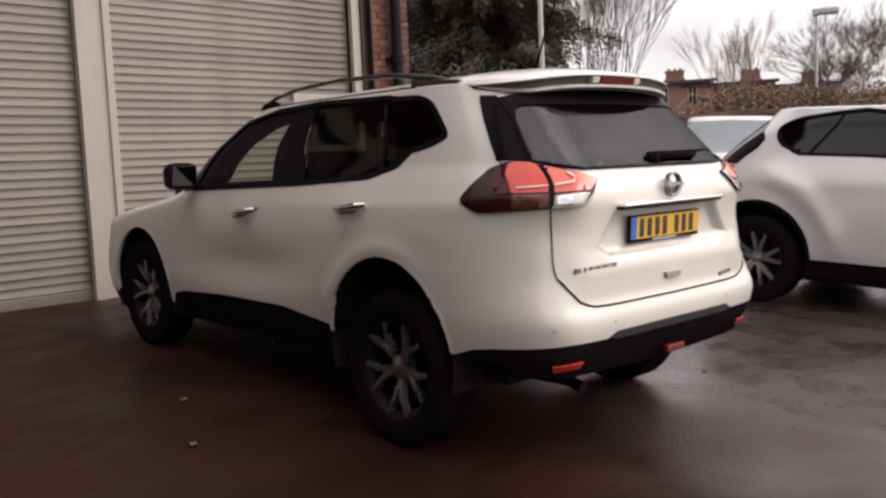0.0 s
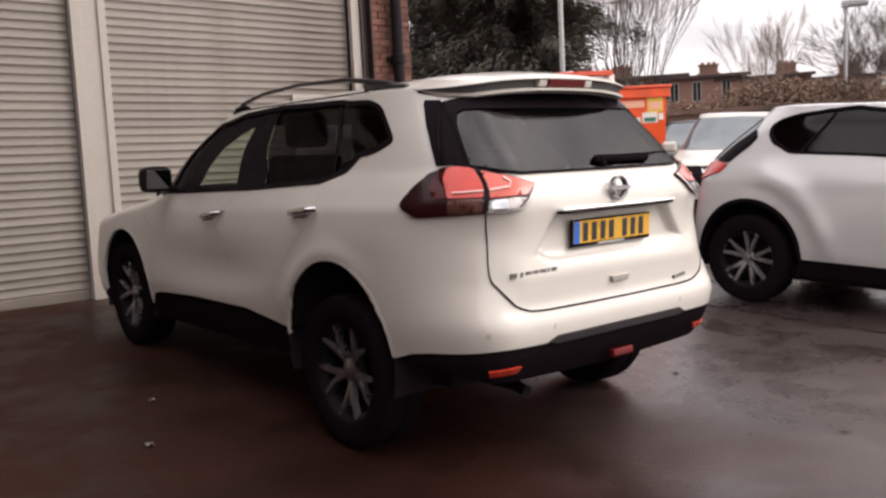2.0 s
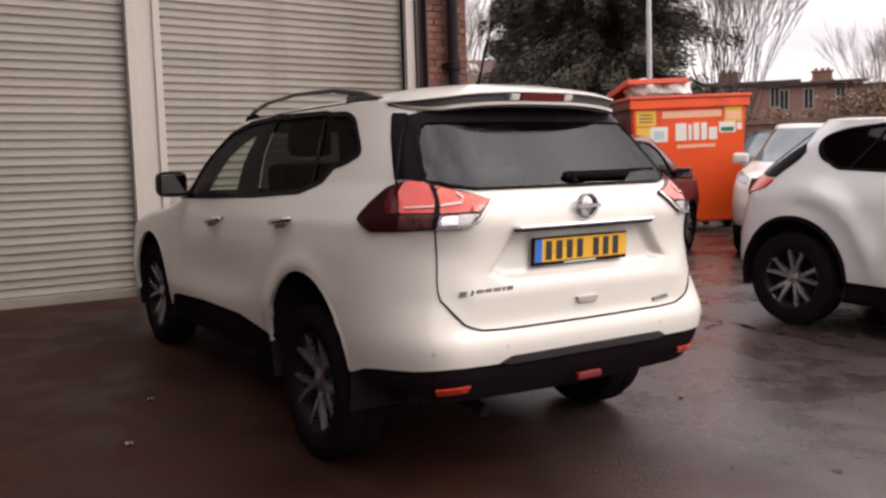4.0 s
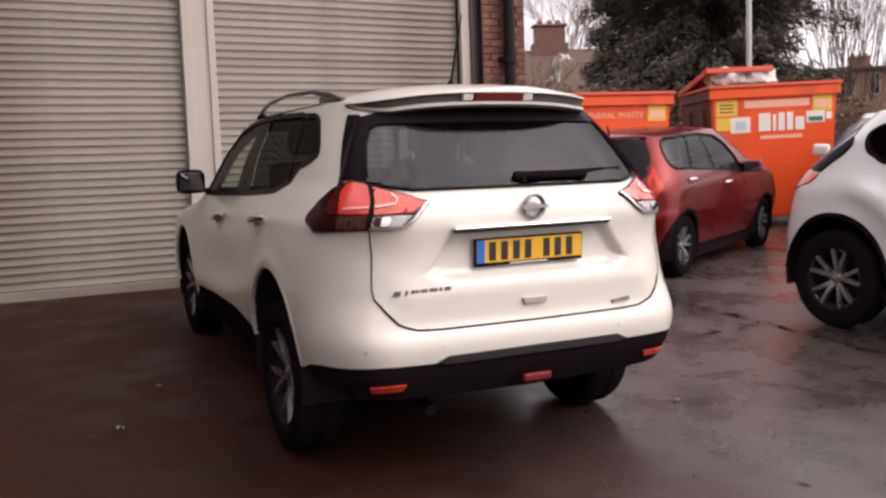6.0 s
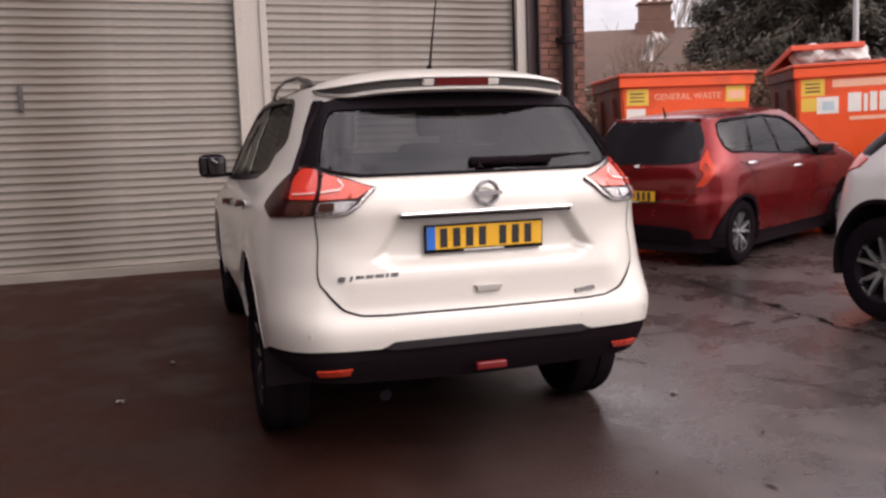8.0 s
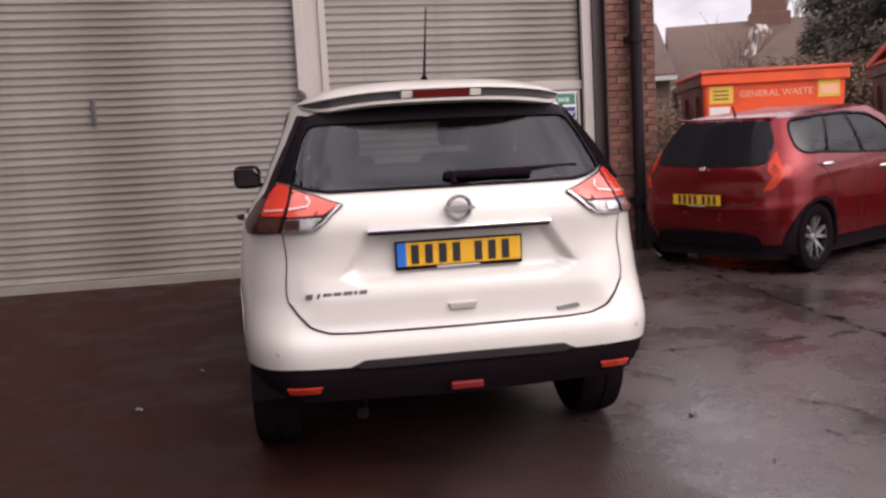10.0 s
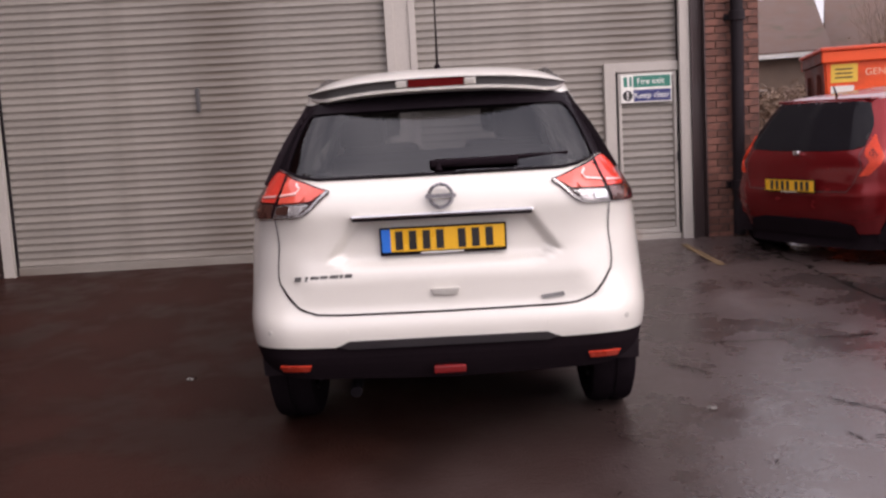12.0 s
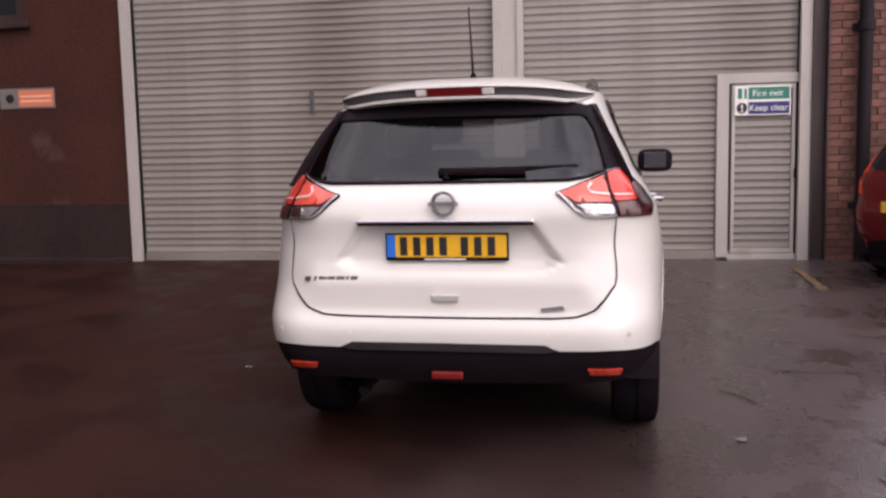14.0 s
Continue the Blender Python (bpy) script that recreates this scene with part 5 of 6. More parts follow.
    def loft(i0, i1):
        bm = bmesh.new()
        vs = [[bm.verts.new(p) for p in q[i0:i1 + 1]] for q in sect]
        for a, b in zip(vs, vs[1:]):
            for i in range(i1 - i0):
                bm.faces.new((a[i], a[i + 1], b[i + 1], b[i]))
        return bm

    bm.free()
    spoiler = part("spoiler", loft(0, 4), M_WHITE, car, "white roof spoiler", smooth=True)
    # shade inside the white spoiler's recess is put in as grey
    part("spoiler_recess", loft(4, 6), M_RECESS, spoiler, "recess under the spoiler edge, its shade painted grey", smooth=True)
    part("spoiler_lip", loft(6, 9), M_WHITE, spoiler, "thin white lower lip", smooth=True)
    part("spoiler_underside", loft(9, 11), M_PLASTIC, spoiler, "black underside", smooth=True)
    bm = boxes((-0.118, 0.122, 0.2215, 0.262, 1.576, 1.607))
    for v in bm.verts:
        v.co.y += (1.606 - v.co.z) * 0.42
    part("brake_light", bm, M_FOG, spoiler, "dark red high brake light")
    for s in (-1, 1):
        bm = boxes((0.002 + s * 0.148 - 0.026, 0.002 + s * 0.148 + 0.026, 0.229, 0.262, 1.578, 1.606), bevel=0.006)
        for v in bm.verts:
            v.co.y += (1.606 - v.co.z) * 0.42
        part("brake_light_surround", bm, M_WHITE, spoiler, "white moulding beside the brake light")
    # chrome strip, badge, plate, handle
    garnish = part("garnish", boxes((-0.373, 0.373, -0.072, -0.03, 1.039, 1.053), bevel=0.005), M_CHROME, car, "chrome strip above the number plate")
    # black strip drawn as the shadow below the chrome
    part("garnish_shadow", boxes((-0.368, 0.368, -0.060, -0.02, 1.029, 1.038)), M_GLOSS, garnish)
    bm = bmesh.new()
    add_lathe(bm, [(0.040, -0.008), (0.045, -0.014), (0.050, -0.014), (0.054, -0.008), (0.052, 0.012), (0.040, 0.012)], 40, "y", (0.0, -0.050, 1.118))
    add_box(bm, -0.062, 0.062, -0.066, -0.052, 1.110, 1.126)
    part("emblem", bm, M_ALLOY, car, "round chrome emblem with a bar", smooth=True)
    x = -0.622
    for w in (0.034, 0.012, 0.030, 0.030, 0.034, 0.012, 0.028):
        u = S.u_at_x(-x, 0.80)
        lift = 0.006 * (x + 0.622) / 0.24
        part("model_badge", skin(S, [(u - w, 0.788 + lift), (u, 0.788 + lift), (u, 0.808 + lift), (u - w, 0.808 + lift)], off=0.014, thick=0.012, sides=(-1,), res=0.02), M_BADGE, car, "small grey badge letters as bars")
        x += w + 0.009
    u = S.u_at_x(0.395, 0.68)
    part("model_badge", skin(S, [(u, 0.667), (u + 0.078, 0.676), (u + 0.078, 0.694), (u, 0.683)], off=0.014, thick=0.012, sides=(1,), res=0.02), M_BADGE, car, "small grey badge bar")
    number_plate(car, pose(0.0, 0.006, 0.936, 4))
    # body-coloured recess, with its slight shade given as grey
    bm = boxes((-0.062, 0.058, -0.052, -0.024, 0.708, 0.737), bevel=0.004)
    for v in bm.verts:
        v.co.x *= 1.0 - (0.737 - v.co.z) * 6.0
        v.co.y += (0.737 - v.co.z) * 0.25
    part("gate_handle", bm, M_JOINT, car, "tailgate handle recess, its slight shade painted pale grey")
    part("fog_light", boxes((-0.068, 0.068, -0.050, -0.02, 0.378, 0.412), bevel=0.008), M_FOG, bumper, "red rear fog light")
    part("parcel_shelf", boxes((-0.62, 0.62, 0.22, 0.80, 1.185, 1.20), (-0.66, 0.66, 0.10, 0.16, 1.05, 1.215)), M_SEAT, car, "black parcel shelf and tailgate lining")
    # wiper and aerial
    bm = bmesh.new()
    pts = [(0.0, 0.030, 1.215), (0.0, 0.040, 1.245), (0.10, 0.045, 1.250), (0.54, 0.105, 1.262)]
    add_tube(bm, pts, [0.018, 0.016, 0.013, 0.007], 8)
    wiper = part("rear_wiper", bm, M_PLASTIC, car, "black rear wiper", smooth=True)
    part("wiper_cover", rounded_block(-0.04, 0.33, 0.036, 0.066, 1.228, 1.264, 0.012), M_PLASTIC, wiper)
    bm = bmesh.new()
    add_tube(bm, [(0.008, 0.76, 1.66), (0.008, 0.735, 1.71)], [0.026, 0.012], 12)
    ant = part("aerial_base", bm, M_PLASTIC, car, "black aerial foot", smooth=True)
    bm = bmesh.new()
    add_tube(bm, [(0.008, 0.735, 1.705), (0.010, 0.68, 1.84), (0.012, 0.60, 2.01)], [0.0065, 0.0045, 0.003], 8)
    part("aerial_rod", bm, M_PLASTIC, ant, "thin whip aerial", smooth=True)
    # wheels
    kit = wheel_meshes(0.360, 0.225, 5, "dark")
    for s in (-1, 1):
        wheel(car, kit, s * 0.785, 0.866, 0.327, s, 18)
        wheel(car, kit, s * 0.775, 3.59, 0.468, s, 40)
    car_inside(car, 2.35, 1.35, 0.45, 0.80, 0.74)
    return car


white_suv()


def parked_car(name, label, at, S, paint, zt, rise, windows, rear_glass, lamps, arches, low_z, wheel_r, kit, roof_y, screen=None, plate=None, handles=(), mirrors=None, trims=(), gaps=()):
    """A smaller parked car: shell, glass, lamps, cladding, wheels, mirrors and what else shows."""
    car = thing(name, label, "car", at=at)
    half = S.cum[5]
    loops = [arch_loop(S, cy, cz, r, low_z - 0.03) for cy, cz, r in arches]
    low = [(0.0, low_z), (half, low_z)]
    win = rounded(windows, 0.03)
    part("body", make_body(S, low, zt, [win] + loops, rise, *roof_y), paint, car, smooth="keep")
    for s in (-1, 1):
        part("sill_cladding", skin(S, [(0.0, low_z - 0.14), (half, low_z - 0.14), (half, low_z + 0.002), (0.0, low_z + 0.002)], holes=[[(u, z - 0.02) for u, z in lp] for lp in loops], off=-0.008, sides=(s,)), M_PLASTIC, car, "black lower cladding")
        g = part("window", skin(S, win, off=-0.012, sides=(s,)), M_SIDEGLASS if paint is M_RED else M_DARKTINT, car, "tinted side windows", smooth="keep")
        part("seal", strip(S, win, 0.022, sides=(s,), closed=True, off=0.003, thick=0.012), M_GLOSS, g, "black window surround")
        for u0, z0, u1, z1 in trims:
            part("pillar", strip(S, [(u0, z0), (u1, z1)], 0.045, sides=(s,), off=-0.004), M_GLOSS, g, "black door pillar")
        for lp, (cy, cz, r) in zip(loops, arches):
            lip = [(u, z) for u, z in lp if z > low_z - 0.02]
            part("arch_lip", strip(S, lip, 0.032, sides=(s,), off=0.006, thick=0.03), M_PLASTIC, car, "black wheel arch edge")
            bm = bmesh.new()
            pts = [math.pi * (1.1 - 1.2 * k / 20) for k in range(21)]
            for a, b in zip(pts, pts[1:]):
                q = [(s * xx, cy + (r + 0.005) * math.cos(t), cz + (r + 0.005) * math.sin(t)) for t in (a, b) for xx in (S.rows[2, 1] - 0.02, 0.5)]
                bm.faces.new([bm.verts.new(v) for v in (q[0], q[1], q[3], q[2])])
            add_box(bm, s * 0.5 - 0.01, s * 0.5 + 0.01, cy - r, cy + r, 0.2, cz + r)
            part("arch_liner", bm, M_SEAT, car, "black wheel arch liner")
            wheel(car, kit, s * (S.rows[2, 1] - 0.115), cy, wheel_r, s, 11)
        for mat, poly, lab in lamps:
            part("lamp", skin(S, rounded(poly, 0.02), off=0.012, thick=0.016, sides=(s,), res=0.025), mat, car, lab)
        for y, z in handles:
            x = S.xyz(np.array(S.u_at_y(y, z)), np.array(z))[0]
            bm = bmesh.new()
            add_tube(bm, [(s * (x + 0.002), y - 0.10, z), (s * (x + 0.03), y - 0.06, z + 0.004), (s * (x + 0.03), y + 0.06, z), (s * (x + 0.002), y + 0.10, z)], 0.012, 8)
            part("door_handle", bm, M_CHROME if paint is M_RED else paint, car, "bright door handle", smooth=True)
        if mirrors:
            y, z, x = mirrors
            m = part("wing_mirror", rounded_block(s * x - 0.10, s * x + 0.10, y - 0.05, y + 0.08, z - 0.07, z + 0.07, 0.035), paint, car, "wing mirror")
            part("mirror_glass", boxes((s * x - 0.08, s * x + 0.08, y - 0.054, y - 0.051, z - 0.05, z + 0.05)), M_MIRROR, m, "silver mirror glass")
    part("rear_window", skin(S, rear_glass, off=0.006, thick=0.008, sides=(-1, 1)), M_HATCHGLASS if paint is M_RED else M_CARGLASS, car, "dark rear window", smooth="keep")
    if screen:
        part("windscreen", skin(S, screen, off=0.005, sides=(-1, 1)), M_HOUSEGLASS if paint is M_RED else M_CARGLASS, car, "windscreen", smooth="keep")
    for s in (-1, 1):
        for (y0, z0), (y1, z1), (y2, z2) in gaps:
            part("door_gap", strip(S, [(S.u_at_y(y0, z0), z0), (S.u_at_y(y1, z1), z1), (S.u_at_y(y2, z2), z2)], 0.007, sides=(s,), off=0.003), M_INK if paint is M_RED else M_JOINT, car, "door joint")
    part("underbody", boxes((-0.66, 0.66, 0.35, S.rows[2, 6] - 0.4, 0.2, 0.34)), M_SEAT, car, "black underbody")
    if plate:
        number_plate(car, plate, eu=False)
    return car


CROSS_ROWS = [
    (0.20, 0.80, 0.35, 0.50, 2.4, 0.12, 3.95, 0.4, 0.5), (0.45, 0.87, 0.36, 0.55, 2.4, 0.0, 4.10, 0.4, 0.5),
    (0.65, 0.885, 0.37, 0.58, 2.4, 0.0, 4.12, 0.4, 0.5), (0.85, 0.885, 0.38, 0.60, 2.3, 0.02, 4.05, 0.4, 0.5),
    (1.00, 0.87, 0.38, 0.62, 2.3, 0.045, 3.90, 0.4, 0.5), (1.10, 0.83, 0.37, 0.62, 2.3, 0.09, 3.20, 0.4, 0.5),
    (1.20, 0.78, 0.35, 0.62, 2.3, 0.16, 2.95, 0.4, 0.45), (1.32, 0.73, 0.33, 0.62, 2.3, 0.285, 2.75, 0.38, 0.4),
    (1.45, 0.68, 0.32, 0.60, 2.3, 0.44, 2.55, 0.36, 0.36), (1.61, 0.60, 0.29, 0.55, 2.3, 0.61, 2.30, 0.32, 0.3)]
cross = Shell(CROSS_ROWS, flare=(0.665, 0.40, 0.66, 0.036, 0.085))
grey_kit = wheel_meshes(0.365, 0.225, 5, "grey")
C_WIN = [(1.03, 1.455), (1.06, 1.42), (1.12, 1.37), (1.22, 1.305), (1.31, 1.265), (1.50, 1.232), (2.43, 1.225), (4.05, 1.19), (4.0, 1.30), (3.6, 1.52), (2.1, 1.582), (1.31, 1.558), (1.14, 1.525), (1.06, 1.49)]
C_GLASS = [(0.0, 1.15), (0.62, 1.15), (0.84, 1.165), (0.865, 1.30), (0.895, 1.42), (0.80, 1.50), (0.0, 1.53)]
C_LAMPS = [(M_GLOSS, [(0.85, 1.15), (1.02, 1.14), (1.055, 1.28), (1.03, 1.35), (0.92, 1.41), (0.87, 1.30)], "gloss black rear pillar"),
           (M_LAMPRED, [(0.70, 0.985), (0.69, 1.07), (0.72, 1.13), (0.86, 1.15), (1.03, 1.125), (1.0, 1.06), (0.82, 1.01)], "red boomerang tail lamp")]
C_FRONT = [(M_LAMPCLEAR, [(cross.cum[3] + 0.10, 0.96), (cross.cum[3] + 0.28, 0.94), (cross.cum[3] + 0.50, 0.88), (cross.cum[3] + 0.52, 0.97), (cross.cum[3] + 0.30, 1.02)], "clear headlamp"),
           (M_GLOSS, [(cross.cum[4] - 0.16, 0.80), (cross.cum[4] + 0.02, 0.70), (cross.cum[5] - 0.001, 0.66), (cross.cum[5] - 0.001, 0.955), (cross.cum[4] - 0.16, 0.95)], "black grille"),
           (M_PLASTIC, [(cross.cum[4] - 0.16, 0.34), (cross.cum[5] - 0.001, 0.34), (cross.cum[5] - 0.001, 0.56), (cross.cum[4] - 0.10, 0.56)], "black lower intake"),
           (M_CHROME, [(cross.cum[4] + 0.03, 0.945), (cross.cum[4] + 0.09, 0.945), (cross.cum[4] + 0.24, 0.70), (cross.cum[5] - 0.001, 0.68), (cross.cum[5] - 0.001, 0.64), (cross.cum[4] + 0.19, 0.665)], "chrome grille bar")]
C_SCREEN = [(4.30, 1.13), (cross.cum[5], 1.13), (cross.cum[5], 1.56), (4.30, 1.54)]
C_GAPS = [((1.85, 1.15), (1.88, 0.8), (1.90, 0.42)), ((2.85, 1.10), (2.88, 0.8), (2.85, 0.42))]
H_GAPS = [((0.62, 1.05), (0.90, 0.80), (1.05, 0.30)), ((1.40, 1.03), (1.45, 0.7), (1.50, 0.30)), ((2.38, 0.95), (2.45, 0.7), (2.45, 0.30))]
ARCH_C = [(0.665, 0.40, 0.445), (3.25, 0.40, 0.445)]
parked_car("crossover", "silver-white crossover with black wheel arches, parked nose out", stand(7.72, 4.42, 180), cross, M_WHITE2, 1.60, 0.02, C_WIN, C_GLASS, C_LAMPS, ARCH_C, 0.40, 0.365, grey_kit, (1.0, 2.0), C_SCREEN, mirrors=(2.75, 1.16, 0.95), trims=[(1.62, 1.235, 1.60, 1.56)], gaps=C_GAPS)
parked_car("crossover", "white crossover parked with its dark grille showing", stand(13.47, 7.5, 242), cross, M_WHITE, 1.60, 0.02, C_WIN, C_GLASS, C_LAMPS + C_FRONT, ARCH_C, 0.40, 0.365, grey_kit, (1.0, 2.0), C_SCREEN, mirrors=(2.75, 1.16, 0.95))
parked_car("hatchback", "dark grey hatchback standing beside the white crossover", stand(17.4, 10.5, 246), cross, M_DARKPAINT, 1.60, 0.02, C_WIN, C_GLASS, C_LAMPS + C_FRONT[:1], ARCH_C, 0.40, 0.365, grey_kit, (1.0, 2.0), C_SCREEN, mirrors=(2.75, 1.16, 0.95))


HATCH_ROWS = [
    (0.22, 0.76, 0.30, 0.45, 2.4, 0.20, 3.95, 0.4, 0.5), (0.45, 0.82, 0.33, 0.50, 2.4, 0.11, 4.05, 0.4, 0.5),
    (0.62, 0.842, 0.34, 0.54, 2.4, 0.09, 4.06, 0.4, 0.5), (0.66, 0.842, 0.34, 0.55, 2.4, 0.12, 4.06, 0.4, 0.5),
    (0.90, 0.84, 0.34, 0.60, 2.3, 0.13, 3.90, 0.4, 0.5), (1.00, 0.825, 0.34, 0.60, 2.2, 0.15, 3.55, 0.4, 0.5),
    (1.06, 0.805, 0.34, 0.60, 2.2, 0.17, 2.98, 0.35, 0.4), (1.12, 0.785, 0.33, 0.60, 2.2, 0.20, 2.80, 0.3, 0.3),
    (1.20, 0.75, 0.32, 0.60, 2.2, 0.25, 2.68, 0.3, 0.3), (1.30, 0.70, 0.31, 0.60, 2.2, 0.31, 2.50, 0.28, 0.28),
    (1.40, 0.65, 0.30, 0.60, 2.2, 0.38, 2.28, 0.26, 0.26), (1.50, 0.58, 0.28, 0.55, 2.2, 0.47, 2.00, 0.26, 0.25)]
hatch = Shell(HATCH_ROWS, sag=0.10)
hatch_kit = wheel_meshes(0.305, 0.195, 5, "grey")
red = parked_car("hatchback", "dark red metallic hatchback parked by orange bins", pose(6.448, 6.3615, 0.135, 1.0, 1.5, -62.9), hatch, M_RED, 1.45, 0.035,
                 [(0.885, 1.40), (0.90, 1.30), (0.95, 1.19), (1.04, 1.135), (1.72, 1.078), (3.06, 0.958), (3.45, 1.02), (3.56, 1.15), (3.60, 1.30), (3.45, 1.375), (2.5, 1.425), (1.2, 1.435), (0.95, 1.43)],
                 [(0.0, 1.035), (0.30, 1.037), (0.56, 1.055), (0.66, 1.085), (0.735, 1.24), (0.735, 1.30), (0.70, 1.42), (0.60, 1.438), (0.0, 1.445)],
                 [(M_LAMPAMBER, [(0.750, 1.18), (0.675, 1.07), (0.655, 0.99), (0.70, 0.915), (0.60, 0.755), (0.70, 0.770), (0.80, 0.89), (0.83, 0.96), (0.795, 1.07)], "orange-red boomerang tail lamp"),
                  (M_LAMPSIDE, [(0.735, 1.06), (0.69, 1.00), (0.735, 0.94), (0.775, 0.97)], "dark red lamp centre"),
                  (M_PLASTIC, [(0.0, 0.23), (0.62, 0.23), (0.56, 0.34), (0.40, 0.37), (0.0, 0.38)], "black lower bumper insert")],
                 [(0.66, 0.30, 0.355), (3.27, 0.30, 0.355)], 0.27, 0.305, hatch_kit, (0.9, 1.8),
                 [(3.98, 1.09), (4.3, 1.12), (hatch.cum[5], 1.12), (hatch.cum[5], 1.44), (3.98, 1.42)],
                 pose(-0.03, 0.075, 0.662, 2), [(0.82, 0.955), (1.87, 0.875)], (2.47, 1.02, 0.92), [(1.36, 1.11, 1.46, 1.43), (2.28, 1.03, 2.48, 1.425)], H_GAPS)
part("tailgate_gap", strip(hatch, [(0.66, 1.08), (0.60, 0.98), (0.62, 0.86), (0.56, 0.72), (0.50, 0.625), (0.0, 0.615)], 0.008, off=0.003), M_INK, red, "dark tailgate joint")
for z, u0, u1 in ((0.50, 0.50, 0.86), (0.385, 0.52, 0.84)):
    for side in (-1, 1):
        part("bumper_fold", strip(hatch, [(u0, z - 0.01), (0.5 * (u0 + u1), z), (u1, z + 0.03)], 0.028, sides=(side,), off=0.012, thick=0.012), M_RED, red, "folded edge of the bumper corner")
part("emblem", boxes((-0.03, 0.03, 0.105, 0.150, 0.925, 0.965), bevel=0.01), M_CHROME, red, "small chrome emblem")
part("spoiler", rounded_block(-0.48, 0.48, 0.45, 0.62, 1.366, 1.392, 0.012), M_RED, red, "red roof spoiler")
bm = bmesh.new()
add_tube(bm, [(0, 0.66, 1.39), (0, 0.60, 1.50)], [0.014, 0.006], 8)
part("aerial", bm, M_PLASTIC, red, smooth=True)

# ---------------------------------------------------------------- waste containers


def waste_bin(label, at, lid_open):
    """A large steel waste container with a tapered body, a rim and its stickers."""
    b = thing("waste_container", label, "waste container", "orange waste containers", at=at)
    bm = bmesh.new()
    W0, W1, D0, D1, H = 1.62, 1.80, 1.15, 1.40, 1.84
    vs = [bm.verts.new(p) for p in ((-W0 / 2, 0.06, 0.12), (W0 / 2, 0.06, 0.12), (W0 / 2, D0, 0.12), (-W0 / 2, D0, 0.12), (-W1 / 2, 0, H), (W1 / 2, 0, H), (W1 / 2, D1, H), (-W1 / 2, D1, H))]
    for f in ((3, 2, 1, 0), (0, 1, 5, 4), (1, 2, 6, 5), (2, 3, 7, 6), (3, 0, 4, 7)):
        bm.faces.new([vs[i] for i in f])
    bmesh.ops.bevel(bm, geom=[e for e in bm.edges if not e.is_boundary], offset=0.025, segments=3, affect="EDGES")
    body = part("body", bm, M_ORANGE, b, "orange painted steel body", smooth=True)
    # side faces get the red with the shade painted in
    body.data.materials.append(M_SHADEDRED)
    for p in body.data.polygons:
        p.material_index = 1 if abs(p.normal.x) > 0.9 else 0
    part("rim", boxes((-0.93, 0.93, -0.05, 0.0, 1.80, 1.94), (-0.93, 0.93, 1.40, 1.45, 1.80, 1.94), bevel=0.012), M_ORANGE, b, "folded steel rim")
    for s in (-1, 1):
        part("side_rim", boxes((s * 0.905 - 0.025, s * 0.905 + 0.025, 0.002, 1.398, 1.80, 1.938), bevel=0.012), M_SHADEDRED, b, "folded side rim in red darkened for shade")
    part("rim_lip", boxes((-0.95, 0.95, -0.075, 1.47, 1.94, 1.985), bevel=0.012) if not lid_open else boxes((-0.95, 0.95, -0.075, 0.0, 1.94, 1.985), (-0.95, -0.9, 0.0, 1.40, 1.94, 1.985), (0.9, 0.95, 0.0, 1.4, 1.94, 1.985), bevel=0.012), M_ORANGEDARK, b)
    for s in (-1, 1):
        part("lifting_pocket", boxes((s * 0.98 - 0.07, s * 0.98 + 0.07, 0.25, 1.05, 0.95, 1.12), bevel=0.01), M_SHADEDRED, b)
        part("rib", boxes((s * 0.90 - 0.03, s * 0.90 + 0.03, 0.30, 0.36, 0.25, 1.68)), M_SHADEDRED, b)
        part("rib", boxes((s * 0.90 - 0.03, s * 0.90 + 0.03, 0.95, 1.01, 0.25, 1.68)), M_SHADEDRED, b)
        for y in (0.2, 0.95):
            bm = bmesh.new()
            add_lathe(bm, [(0.02, -0.03), (0.08, -0.03), (0.08, 0.03), (0.02, 0.03)], 18, "x", (s * 0.65, y, 0.08))
            part("castor", bm, M_TYRE, b, "black castor")

    def decal(x0, x1, z0, z1, mat, lab=""):
        def y(z):
            return 0.06 - 0.06 * (z - 0.12) / (H - 0.12)
        z0, z1 = z0 + 0.16, z1 + 0.16
        bm = bmesh.new()
        q = [bm.verts.new((x, y(z) - 0.006, z)) for x, z in ((x0, z0), (x1, z0), (x1, z1), (x0, z1))]
        r = [bm.verts.new((x, y(z) + 0.002, z)) for x, z in ((x0, z0), (x1, z0), (x1, z1), (x0, z1))]
        bm.faces.new(q)
        for i in range(4):
            bm.faces.new((q[i], r[i], r[(i + 1) % 4], q[(i + 1) % 4]))
        return part("sticker", bm, mat, b, lab)

    decal(-0.82, -0.52, 1.40, 1.62, M_STICKYELLOW, "yellow warning sticker")
    for z in (1.45, 1.50, 1.55):
        o = decal(-0.77, -0.58, z, z + 0.016, M_INK)
        o.location.y = -0.004
    decal(0.55, 0.82, 1.42, 1.64, M_STICKYELLOW, "pale yellow sticker")
    o = decal(0.58, 0.79, 1.46, 1.57, M_PALEORANGE)
    o.location.y = -0.004
